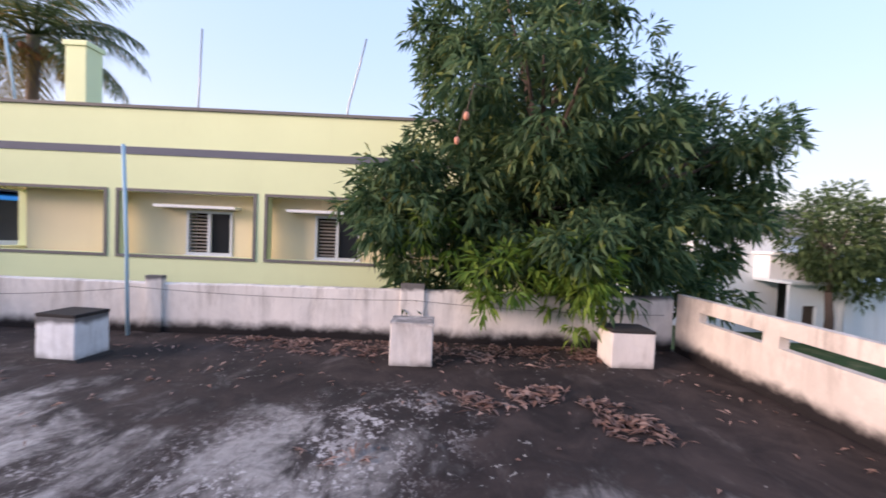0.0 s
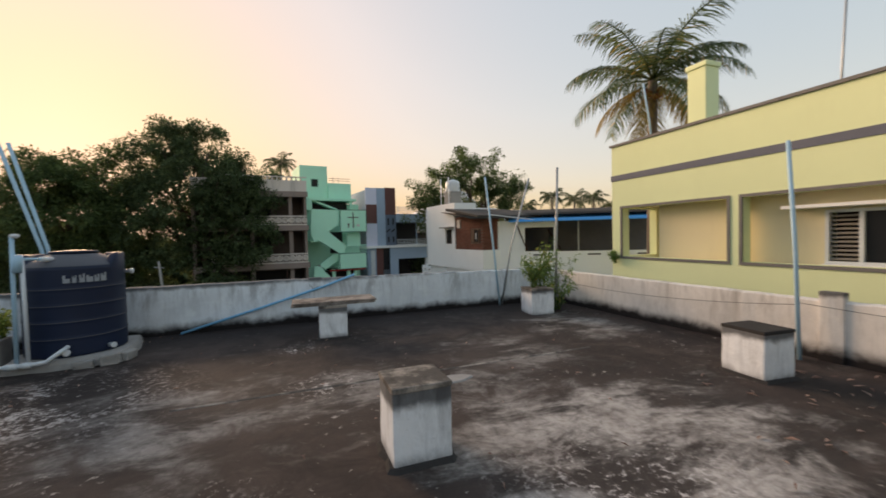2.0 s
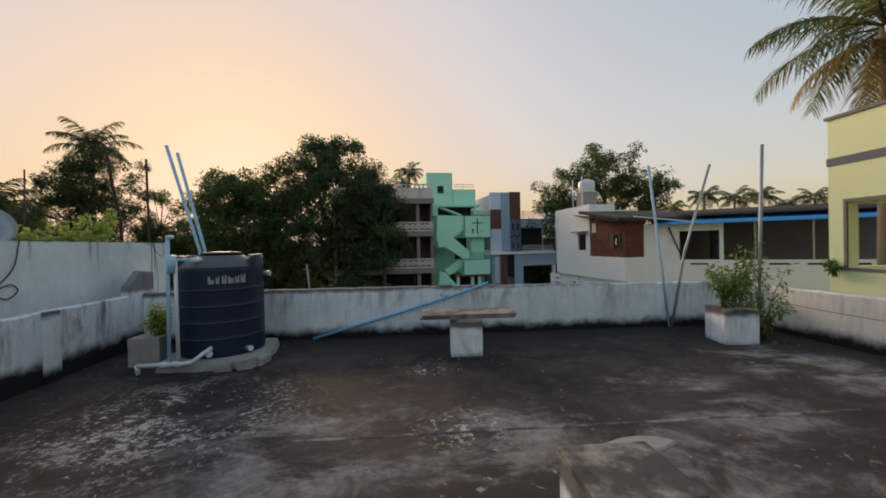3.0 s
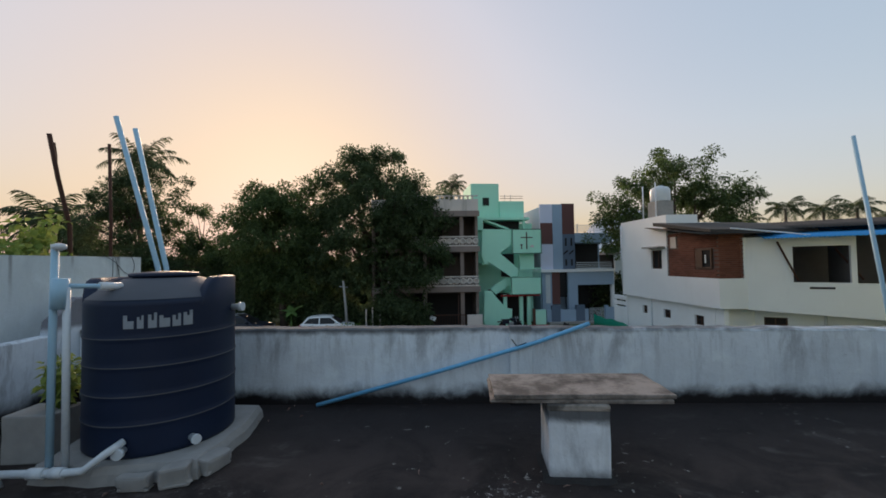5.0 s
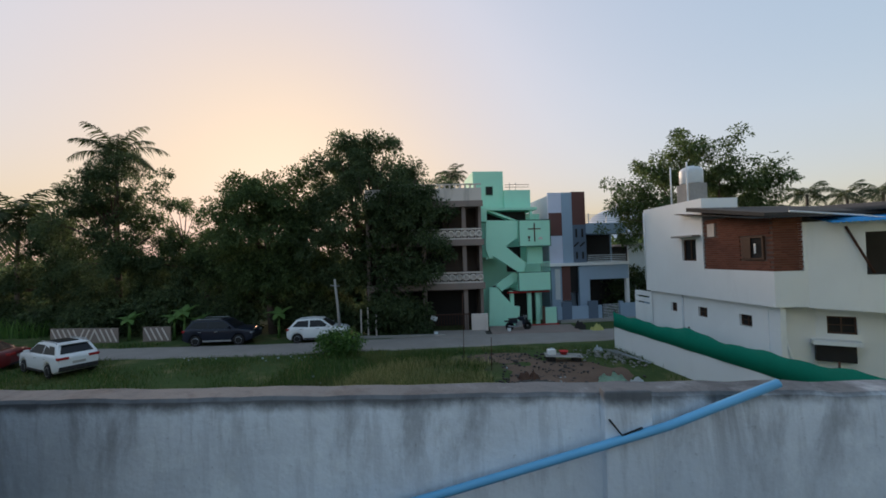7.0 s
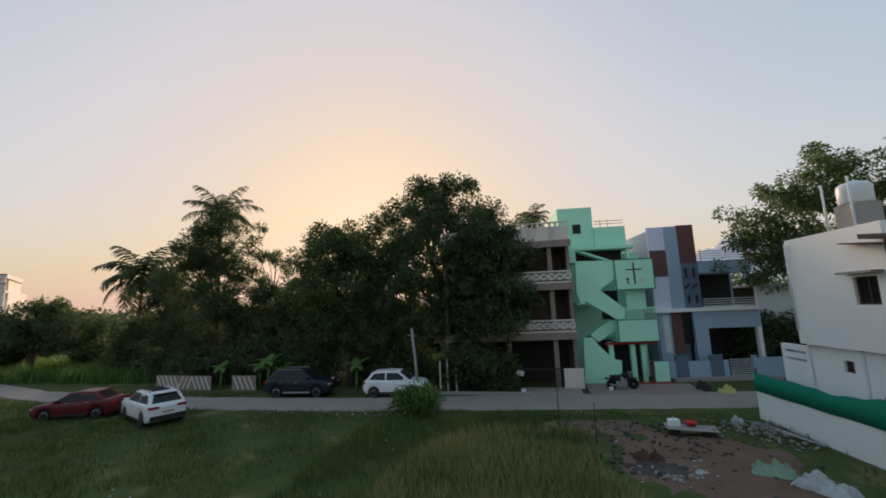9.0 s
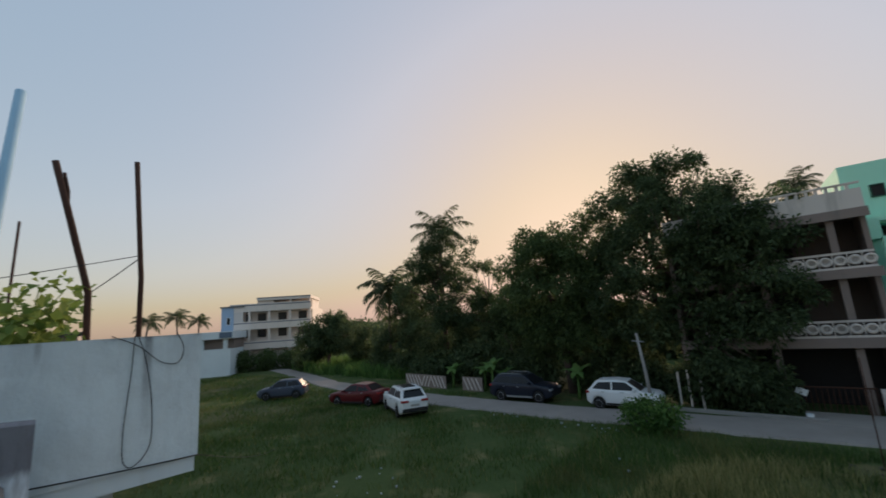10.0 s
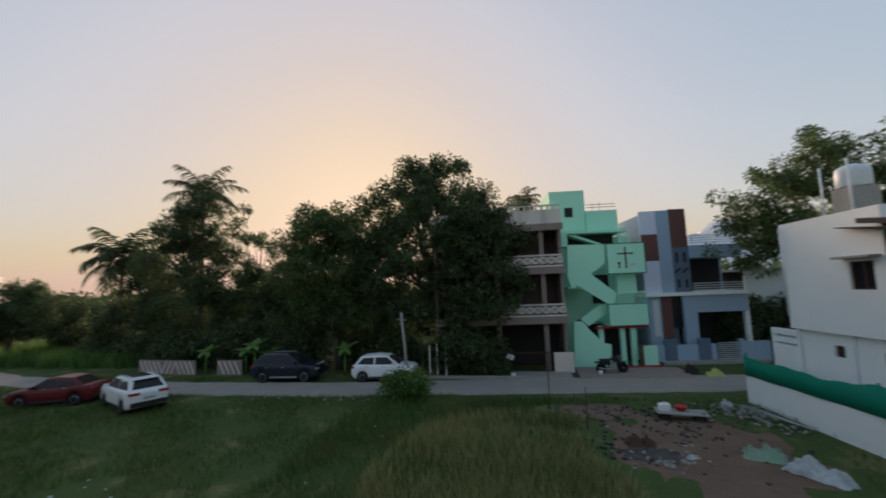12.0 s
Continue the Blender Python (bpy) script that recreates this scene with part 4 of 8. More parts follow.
pole("clothesline_pole", [(4.48, -0.10, 0.0), (4.80, -0.04, 1.4), (5.40, 0.02, 3.15)], 0.023, M_STEEL, "grey pole leaning outward over the parapet", "pole")
pole("bamboo_pole", [(5.28, -1.2, 0.0), (5.25, -1.28, 1.6), (5.237, -1.362, 3.198)], 0.026, M_STEEL, "weathered grey pole standing among weeds", "pole")
pole("antenna_pipe", [(5.80, -5.62, 0.0), (5.84, -5.55, 1.4), (5.92, -5.42, 2.90)], 0.026, M_PALE_PVC, "bleached blue plastic pipe against the parapet", "pipe")
pole("wire", [(-0.0, -0.04, 0.78), (0.06, -0.06, 0.70), (0.17, -0.06, 0.74)], 0.006, M_WIRE, "bit of black wire tying the pipe", "wire", 5)

# raised mortar ridge across the floor
bm = bmesh.new()
ridge = []
for k in range(61):
    x = -1.6 + 5.4 * k / 60
    y = -3.98 + 0.02 * noise.noise(Vector((x * 1.5, 0, 3)))
    hgt = 0.008 + 0.004 * noise.noise(Vector((x * 4, 0, 1)))
    ridge.append([bm.verts.new(v) for v in ((x, y - 0.03, -0.003), (x, y - 0.01, hgt), (x, y + 0.01, hgt), (x, y + 0.03, -0.003))])
for a, b in zip(ridge, ridge[1:]):
    for i in range(3):
        bm.faces.new((a[i], b[i], b[i + 1], a[i + 1]))
structure(part("mortar_ridge", bm, M_BLOCK_TOP), "thin raised mortar line across the roof floor", "trim")

# pale cement patch on the ridge
bm = bmesh.new()
ring_p = [[], []]
for k in range(22):
    a = 2 * math.pi * k / 22
    f = 1 + 0.18 * noise.noise(Vector((math.cos(a) * 2, math.sin(a) * 2, 6)))
    for row, e, z in ((0, 1.0, -0.003), (1, 0.86, 0.012)):
        ring_p[row].append(bm.verts.new((1.38 + 0.30 * e * f * math.cos(a), -4.36 + 0.13 * e * f * math.sin(a), z)))
for k in range(22):
    bm.faces.new((ring_p[0][k], ring_p[0][(k + 1) % 22], ring_p[1][(k + 1) % 22], ring_p[1][k]))
bm.faces.new(ring_p[1])
structure(part("cement_patch", bm, M_CONCRETE), "pale smear of cement on the roof floor", "trim")

# broken edge of the tank platform
for k, (x, y, sx_, sy_, h, t) in enumerate(((-2.86, -1.72, 0.20, 0.16, 0.15, 20), (-2.72, -1.48, 0.16, 0.26, 0.13, -12), (-3.12, -1.80, 0.24, 0.10, 0.12, 4))):
    lumpb = tagged(part("cement_lump", grid_box(sx_, sy_, h, bevel=0.02, bow=0.03, seed=40 + k), M_CONCRETE), "broken lump of cement at the tank platform", "rubble")
    lumpb.matrix_world = along(x, y, t)


# ---- clothesline along the parapet ----
def sag_line(name, ends, drop, label, radius=0.004, steps=14, material=None):
    a, b = Vector(ends[0]), Vector(ends[1])
    pts = [a.lerp(b, k / steps) - Vector((0, 0, drop * 4 * (k / steps) * (1 - k / steps))) for k in range(steps + 1)]
    return pole(name, pts, radius, material or M_WIRE, label, "wire", 5)


sag_line("clothesline", ((5.84, -5.6, 0.74), (5.92, -9.95, 0.68)), 0.05, "thin dark wire strung along the parapet")
sag_line("clothesline", ((5.92, -9.95, 0.68), (5.90, -13.9, 0.60)), 0.05, "thin dark wire strung along the parapet")
sag_line("clothesline", ((5.82, -5.6, 0.72), (5.20, -1.25, 0.70)), 0.12, "thin dark wire strung along the parapet")

# ---- on the neighbour's roof ----
pole("iron_rod", [(-5.82, 1.03, 0.72), (-5.80, 1.0, 2.4), (-5.75, 0.90, 3.53)], 0.022, M_RUST, "dark iron rod standing on the neighbour's wall", "rod")
pole("forked_stick", [(-6.1, 0.72, 0.72), (-6.1, 0.66, 2.3), (-6.12, 0.50, 2.95), (-6.1, 0.35, 3.52)], 0.028, M_RUST, "crooked dark forked stick", "stick")
pole("twig", [(-6.11, 0.47, 3.0), (-6.11, 0.46, 3.25), (-6.1, 0.42, 3.42)], 0.014, M_RUST, "dark twig of the forked stick", "stick", 6)
pole("thin_rod", [(-7.4, 0.15, 0.72), (-7.38, 0.18, 3.2)], 0.013, M_RUST, "thin dark rod on the neighbour's roof", "rod")
pole("crooked_stick", [(-6.0, -1.92, 0.72), (-6.0, -1.86, 2.3), (-6.0, -1.80, 3.0), (-6.0, -1.74, 3.52)], 0.03, M_RUST, "crooked dark stick on the neighbour's roof", "stick")
sag_line("cable", ((-5.78, 0.98, 2.62), (-6.9, -2.6, 1.95)), 0.06, "thin black cable from the iron rod", 0.004)
sag_line("cable", ((-5.78, 0.98, 2.60), (-7.2, 0.2, 1.95)), 0.05, "thin black cable from the iron rod", 0.005)
sag_line("cable", ((-5.73, -0.5, 0.86), (-5.73, 1.52, 0.72)), 0.02, "black cable along the foot of the white wall", 0.006)
sag_line("cable", ((-5.73, 1.52, 0.72), (-13.5, 5.9, -1.5)), 0.10, "black cable spanning out over the field", 0.004)
pole("cable_loop", [(-5.735, 0.97, 1.87), (-5.73, 0.96, 1.55), (-5.73, 0.93, 1.1), (-5.73, 0.94, 0.82), (-5.73, 1.02, 0.76), (-5.73, 1.13, 0.92), (-5.73, 1.12, 1.3), (-5.73, 1.06, 1.66), (-5.735, 1.0, 1.86)], 0.004, M_WIRE, "black cable hanging in a loop on the white wall", "cable", 5)
pole("cable_loop", [(-5.735, 0.80, 1.88), (-5.73, 1.0, 1.78), (-5.73, 1.18, 1.62), (-5.73, 1.32, 1.60), (-5.73, 1.36, 1.74), (-5.735, 1.30, 1.88)], 0.004, M_WIRE, "black cable drooping over the white wall", "cable", 5)
dish = tagged(base("satellite_dish", pose(-6.15, -1.9, 2.0, 0, 0, 0)), "grey satellite dish on the neighbour's roof", "satellite dish")
part("reflector", lathe([(0.02, 0.0), (0.14, 0.015), (0.27, 0.055), (0.38, 0.115), (0.385, 0.125), (0.27, 0.068), (0.14, 0.03), (0.02, 0.015)], 32), M_STEEL, dish).matrix_basis = pose(0, 0, 0, 48, 18, 40)
part("arm", tube([(0.0, 0.05, 0.0), (0.05, -0.12, 0.22), (0.1, -0.25, 0.38)], 0.012, 6), M_STEEL, dish)
part("mast", tube([(0, 0, -1.4), (0, 0, 0.0)], 0.025, 8), M_STEEL, dish)
pole("cable_loop", [(-5.735, -1.75, 1.88), (-5.73, -1.85, 1.5), (-5.73, -2.1, 1.22), (-5.73, -1.95, 1.10), (-5.73, -1.8, 1.2), (-5.73, -1.95, 1.28), (-5.73, -2.4, 1.05)], 0.008, M_WIRE, "black dish cable coiled on the white wall", "cable", 5)


# ---- houses: x along the front, y into the house, z from the terrace floor ----
def plate(outline, y0, y1):
    """A slab cut to an outline of (x, z) pairs, from y0 to y1."""
    bm = bmesh.new()
    a = [bm.verts.new((x, y0, z)) for x, z in outline]
    b = [bm.verts.new((x, y1, z)) for x, z in outline]
    bm.faces.new(a)
    bm.faces.new(list(reversed(b)))
    for i in range(len(a)):
        j = (i + 1) % len(a)
        bm.faces.new((a[j], a[i], b[i], b[j]))
    bmesh.ops.recalc_face_normals(bm, faces=bm.faces[:])
    return bm


def put(name, parent, material, x0, x1, y0, y1, z0, z1, label="", bevel=0.0):
    return part(name, box(x0, x1, y0, y1, z0, z1, bevel), material, parent, label)


def outline_frame(x0, x1, z0, z1, w, y0, y1):
    bm = bmesh.new()
    add_box(bm, x0 - w, x1 + w, y0, y1, z1, z1 + w)
    add_box(bm, x0 - w, x1 + w, y0, y1, z0 - w, z0)
    add_box(bm, x0 - w, x0, y0, y1, z0, z1)
    add_box(bm, x1, x1 + w, y0, y1, z0, z1)
    return bm


def window(parent, x0, x1, z0, z1, y, frame_mat, pane_mat, w=0.05, bars=0, upright=0):
    """A window set in its opening at depth y: frame, pane and bars."""
    win = part("window", outline_frame(x0 + w, x1 - w, z0 + w, z1 - w, w, y - 0.03, y + 0.05), frame_mat, parent)
    put("pane", win, pane_mat, x0 + w, x1 - w, y + 0.02, y + 0.035, z0 + w, z1 - w)
    for k in range(bars):
        z = z0 + (z1 - z0) * (k + 1) / (bars + 1)
        put("bar", win, frame_mat, x0 + w, x1 - w, y - 0.012, y + 0.012, z - 0.012, z + 0.012)
    for k in range(upright):
        x = x0 + (x1 - x0) * (k + 1) / (upright + 1)
        put("bar", win, frame_mat, x - 0.02, x + 0.02, y - 0.014, y + 0.014, z0 + w, z1 - w)
    return win


# ---- yellow house beside the terrace ----
yel = tagged(base("yellow_house", along(9.55, 1.5, -90)), "lime yellow two-storey house with grey trimmed recesses", "house")
recesses = [(0.42, 3.70), (4.05, 7.28), (7.62, 10.85), (11.2, 14.4)]
part("wall", wall_mesh(16.0, GROUND, 4.46, 0.28, [(a, b, 0.95, 2.47) for a, b in recesses]), M_YELLOW, yel)
side = part("wall", wall_mesh(9.0, GROUND, 4.46, 0.28, [(0.12, 1.35, 0.95, 2.47)]), M_YELLOW, yel)
side.matrix_basis = pose(0.28, 0.28, 0, 0, 0, 90)
put("wall", yel, M_YELLOW, 15.7, 16.0, 0.28, 9.3, GROUND, 4.46)
put("wall", yel, M_YELLOW, 0.28, 15.7, 9.0, 9.28, GROUND, 4.46)
put("roof", yel, M_CONCRETE, 0.28, 15.7, 0.28, 9.0, 3.62, 3.75)
put("band", yel, M_BAND, -0.02, 16.0, -0.022, 0.0, 3.36, 3.54, "slate blue painted band")
put("band", yel, M_BAND, -0.022, 0.0, 0.0, 9.28, 3.36, 3.54, "slate blue painted band")
put("coping", yel, M_GREY_TRIM, -0.05, 16.0, -0.05, 0.33, 4.46, 4.53, "grey parapet coping")
put("coping", yel, M_GREY_TRIM, -0.05, 0.33, 0.33, 9.28, 4.46, 4.53, "grey parapet coping")
put("balcony_floor", yel, M_YELLOW_IN, 0.28, 15.7, 0.28, 1.75, 0.70, 0.82)
put("ceiling", yel, M_YELLOW_IN, 0.28, 15.7, 0.28, 1.75, 2.52, 2.62)
part("trim", outline_frame(0.42, 3.70, 0.95, 2.47, 0.07, -0.024, 0.02), M_GREY_TRIM, yel, "grey painted trim")
for a, b in recesses[1:]:
    part("trim", outline_frame(a, b, 0.95, 2.47, 0.07, -0.024, 0.02), M_GREY_TRIM, yel, "grey painted trim")
put("inner_wall", yel, M_YELLOW_IN, 1.35, 3.95, 0.50, 0.62, 0.82, 2.52)
put("inner_wall", yel, M_YELLOW_IN, 1.35, 1.47, 0.62, 1.75, 0.82, 2.52)
for i, (a, b) in enumerate(recesses[1:]):
    inner = part("inner_wall", wall_mesh(b - a + 0.34, 0.82, 2.52, 0.14, [(1.43 if i == 0 else 1.12, 2.60 if i == 0 else 2.28, 0.96, 2.08)]), M_YELLOW_IN, yel)
    inner.matrix_basis = Matrix.Translation((a - 0.1, 0.50, 0))
    wx = a - 0.1 + (1.43 if i == 0 else 1.12)
    win = part("window", outline_frame(wx + 0.06, wx + 1.10, 1.02, 2.02, 0.06, 0.47, 0.60), M_WHITE_PVC, yel, "white framed window with louvres")
    put("mullion", win, M_WHITE_PVC, wx + 0.53, wx + 0.60, 0.48, 0.58, 1.02, 2.02)
    for k in range(11):
        lou = part("louvre", box(0.0, 0.46, -0.03, 0.03, -0.006, 0.006), M_LOUVRE, win)
        lou.matrix_basis = pose(wx + 0.065, 0.53, 1.07 + k * 0.088, 38)
    put("pane", win, M_GLASS, wx + 0.60, wx + 1.10, 0.555, 0.567, 1.02, 2.02, "dark window glass")
    # black panel: the room's shade is in its colour
    put("room", win, M_DARK, wx - 0.1, wx + 1.3, 1.1, 1.15, 0.85, 2.2, "black panel painted as the shade of the room behind the window")
    put("sunshade", yel, M_WHITE, wx - 0.62, wx + 1.38, 0.12, 0.499, 2.13, 2.20, "thin white concrete sunshade", 0.008)
    put("sill", yel, M_WHITE, wx - 0.04, wx + 1.2, 0.42, 0.499, 0.92, 0.958, "", 0.006)
pillar = part("pillar", box(2.40, 2.92, 0.36, 0.86, 3.75, 6.02, 0.02), M_YELLOW, yel, "yellow roof pillar")
put("pillar_cap", pillar, M_YELLOW, 2.36, 2.96, 0.32, 0.90, 6.02, 6.15, "", 0.02)


def roof_pole(points, radius, material, label, name="roof_pole"):
    return pole(name, points, radius, material, label, "pole", 8)


roof_pole([(9.95, -4.12, 3.75), (9.90, -4.2, 5.0), (9.74, -4.34, 6.5)], 0.022, M_STEEL, "thin grey pipe on the yellow house roof")
roof_pole([(9.95, -7.78, 3.75), (9.92, -7.92, 4.9), (9.80, -8.2, 5.9), (9.78, -8.33, 6.47)], 0.022, M_STEEL, "thin bent grey pipe on the yellow house roof")
roof_pole([(9.80, 0.10, 3.75), (9.80, 0.25, 5.0), (9.80, 0.46, 6.2)], 0.026, M_PALE_PVC, "bleached leaning pipe on the yellow house roof")
heater = tagged(base("solar_rack", along(10.6, -1.75, -90, 3.75)), "dark sloping pipe rack on the yellow house roof", "rack")
for k in range(3):
    part("rail", tube([(0.1 + k * 0.14, 0.3, 0.0), (0.1 + k * 0.14, 0.3, 0.9), (1.0 + k * 0.14, 0.34, 0.78)], 0.025, 6), M_WIRE, heater)
part("cross_bar", tube([(0.1, 0.28, 0.88), (0.6, 0.3, 0.88)], 0.03, 6), M_WIRE, heater)

# ---- mint green house with an outside stair ----
grn = tagged(base("green_house", along(1.5, 27.3, 8)), "mint green narrow house with a zigzag outside stair", "house")
put("tower", grn, M_GREEN, -0.36, 2.10, 2.5, 6.5, 5.2, 8.45, "stair tower")
window(grn, 0.66, 1.22, 6.55, 7.22, 2.46, M_GREEN_D, M_DARK)
put("back_wall", grn, M_GREEN, -0.30, 4.9, 2.2, 8.0, GROUND, 4.95)
put("roof_slab", grn, M_GREEN, -0.30, 4.3, 1.0, 8.0, 5.15, 5.35)
put("roof_parapet", grn, M_GREEN, 2.10, 4.25, 2.3, 2.5, 5.35, 6.9)
put("roof_parapet", grn, M_GREEN, 4.10, 4.25, 2.5, 7.5, 5.35, 6.9)
put("beam", grn, M_GREEN, -0.25, 0.35, 1.0, 2.4, 4.3, 5.15)
part("soffit", plate([(0.3, 5.15), (0.8, 5.15), (2.7, 4.4), (2.3, 4.4)], 1.2, 2.15), M_GREEN, grn)
put("roof_column", grn, M_GREEN, 3.75, 3.95, 1.1, 1.3, 4.35, 5.15)
part("stair_wall", plate([(0.08, 4.31), (2.44, 4.25), (2.36, 3.0), (1.46, 2.37), (2.95, 1.1), (2.84, 0.5), (2.34, 0.46), (0.48, 1.71), (0.47, 1.52), (0.19, 1.53), (-0.04, 2.23)], 0.0, 0.16), M_GREEN, grn)
part("stair_flight", plate([(0.72, -0.5), (2.06, 0.42), (2.47, 0.40), (2.42, -0.19), (1.22, -0.98)], 0.5, 0.66), M_GREEN, grn)
part("stair_flight", plate([(0.17, -0.61), (0.72, -0.63), (1.06, -1.1), (1.9, -2.01), (2.4, -2.12), (2.31, -3.5), (0.04, -3.5)], 0.02, 0.2), M_GREEN, grn)
part("stair_landing", box(0.0, 1.3, 0.2, 2.2, 1.45, 1.6), M_GREEN, grn)
for k in range(9):
    put("step", grn, M_CONCRETE, 0.75 + k * 0.2, 0.97 + k * 0.2, 0.66, 1.5, -0.75 + k * 0.13, -0.62 + k * 0.13)
for k in range(10):
    put("step", grn, M_CONCRETE, 2.7 - k * 0.2, 2.92 - k * 0.2, 0.2, 1.1, 0.62 + k * 0.15, 0.78 + k * 0.15)
# flat black panels paint the shade of the doorway and stair head
put("opening_shade", grn, M_DARK, 2.1, 3.2, 2.05, 2.19, 0.4, 2.34, "black panel painted as the shade in a doorway")
put("opening_shade", grn, M_DARK, 0.4, 3.7, 2.02, 2.18, 4.35, 5.14, "black panel painted as the shade of the stair head")
put("wall_panel", grn, M_GREEN, 3.22, 4.45, 0.5, 0.65, 1.0, 2.3)
panel = put("balcony_panel", grn, M_GREEN, 2.45, 4.88, -0.15, 0.0, 2.30, 4.28, "mint panel with a dark cross and border")
part("border", outline_frame(2.50, 4.83, 2.35, 4.23, 0.05, -0.17, -0.145), M_GREEN_D, panel, "dark green border")
put("cross_upright", panel, M_WOODDARK, 3.60, 3.68, -0.19, -0.145, 2.66, 4.02, "dark cross upright")
put("cross_arm", panel, M_WOODDARK, 3.16, 4.13, -0.185, -0.145, 3.56, 3.63, "dark cross arm")
part("chalice", plate([(3.10, 3.05), (3.32, 3.05), (3.25, 2.88), (3.24, 2.76), (3.32, 2.70), (3.12, 2.70), (3.19, 2.76), (3.18, 2.88)], -0.175, -0.145), M_WOODDARK, panel)
part("loaf", plate([(3.90, 2.82), (3.98, 2.96), (4.12, 3.0), (4.22, 2.92), (4.24, 2.80)], -0.175, -0.145), M_RAIL_STONE, panel)
low = put("balcony_front", grn, M_GREEN, 2.32, 4.80, -0.12, 0.04, -0.98, 0.42, "mint balcony front with a dark edge")
part("border", outline_frame(2.36, 4.76, -0.94, 0.38, 0.04, -0.14, -0.115), M_GREEN_D, low)
put("balcony_floor", grn, M_GREEN, 2.32, 4.80, 0.04, 2.2, -0.98, -0.85)
for k in range(14):
    put("baluster", grn, M_GREEN, 2.98 + k * 0.135, 3.02 + k * 0.135, -0.06, -0.03, 0.42, 1.10)
put("hand_rail", grn, M_GREEN, 2.94, 4.82, -0.08, -0.01, 1.08, 1.15)
put("side_wall", grn, M_GREEN, 4.72, 4.88, 0.0, 2.2, 2.30, 4.28)
put("fascia", grn, M_TAILLIGHT, 1.5, 4.7, 0.0, 0.12, -1.12, -0.99, "red painted fascia")
put("opening_shade", grn, M_DARK, 1.6, 4.6, 2.08, 2.19, GROUND, -1.0, "black panel painted as the shade of the ground floor")
for x in (1.75, 3.08, 3.72):
    put("column", grn, M_GREEN, x, x + 0.28, 0.2, 0.45, GROUND, -0.98)
put("gate_wall", grn, M_GREEN, 4.20, 5.05, -0.35, -0.2, GROUND, -2.2)
put("gate", grn, M_WOODDARK, 3.98, 4.2, -0.3, -0.25, GROUND, -2.1, "dark wooden gate leaf")
put("plinth", grn, M_TAILLIGHT, 2.3, 5.1, -0.75, -0.35, GROUND, -3.38, "red painted threshold")
for x in (2.6, 3.1):
    roof = part("antenna", tube([(x, 2.4, 6.9), (x, 2.4, 7.5)], 0.02, 6), M_STEEL, grn)
for z in (7.15, 7.35):
    part("roof_rail", tube([(2.2, 2.4, z), (4.2, 2.4, z)], 0.02, 6), M_RUST, grn)

# ---- brown apartment block with balconies ----
brn = tagged(base("apartment_block", along(-6.0, 25.8, 4)), "grey-brown apartment block with patterned balcony rails", "building")
# wall behind the balconies, painted darker as if in their shade
put("back_wall", brn, M_BROWN_SHADE, -1.0, 7.2, 2.4, 9.0, GROUND, 5.6)
put("side_wall", brn, M_BROWNAPT, 7.02, 7.22, 0.5, 2.4, GROUND, 5.6)
put("side_wall", brn, M_BROWNAPT, -1.0, -0.8, 0.1, 2.4, GROUND, 5.6)
for z in (-0.42, 2.66, 5.40):
    put("floor_slab", brn, M_BROWNAPT, -1.0, 7.25, -0.1, 2.4, z - 0.02, z + 0.26)
    part("eave", plate([(-1.0, z + 0.24), (7.28, z + 0.24), (7.28, z - 0.18), (-1.0, z - 0.18)], -0.16, -0.1), M_BROWNAPT, brn)
put("roof_parapet", brn, M_RAIL_STONE, -1.0, 7.2, -0.1, 0.05, 5.66, 6.55)
for k in range(18):
    put("baluster", brn, M_RAIL_STONE, 0.6 + k * 0.36, 0.72 + k * 0.36, -0.06, 0.02, 6.55, 6.80)
put("rail_top", brn, M_RAIL_STONE, 0.4, 7.2, -0.1, 0.05, 6.78, 6.86)
for z in (-0.16, 2.92):
    rail = put("balcony_rail", brn, M_RAIL_STONE, 0.2, 7.15, -0.04, 0.02, z + 0.68, z + 0.78, "pale patterned balcony rail")
    put("bottom_rail", rail, M_RAIL_STONE, 0.2, 7.15, -0.04, 0.02, z, z + 0.10)
    for k in range(14):
        x = 0.25 + k * 0.5
        part("roundel", lathe([(0.13, -0.02), (0.24, -0.02), (0.24, 0.02), (0.13, 0.02), (0.13, -0.02)], 12), M_RAIL_STONE, rail).matrix_basis = Matrix.Translation((x + 0.22, -0.01, z + 0.39)) @ pose(0, 0, 0, 90)
        put("upright", rail, M_RAIL_STONE, x - 0.045, x - 0.005, -0.03, 0.01, z + 0.1, z + 0.68)
for x in (2.9, 5.78):
    put("column", brn, M_BROWNAPT, x, x + 0.28, 0.12, 0.4, GROUND, 5.4)
for z in (-0.1, 2.95):
    # shade of the door openings, painted as black panels
    put("opening_shade", brn, M_DARK, 3.4, 4.5, 2.30, 2.41, z, z + 2.1, "black panel painted as the shade in a doorway")
    window(brn, 0.9, 2.3, z + 0.8, z + 2.0, 2.34, M_WOODDARK, M_GLASS, upright=1)
put("opening_shade", brn, M_DARK, 2.2, 6.9, 2.28, 2.41, GROUND, -0.9, "black panel painted as the shade of the ground floor")
for k in range(16):
    put("gate_bar", brn, M_RUST, 3.1 + k * 0.2, 3.13 + k * 0.2, -0.02, 0.01, GROUND + 0.05, -2.35)
put("gate_rail", brn, M_RUST, 3.05, 6.15, -0.03, 0.02, -2.38, -2.32)
put("gate_pillar", brn, M_RAIL_STONE, 6.2, 7.35, -0.5, -0.3, GROUND, -2.3, "pale gate wall", 0.02)
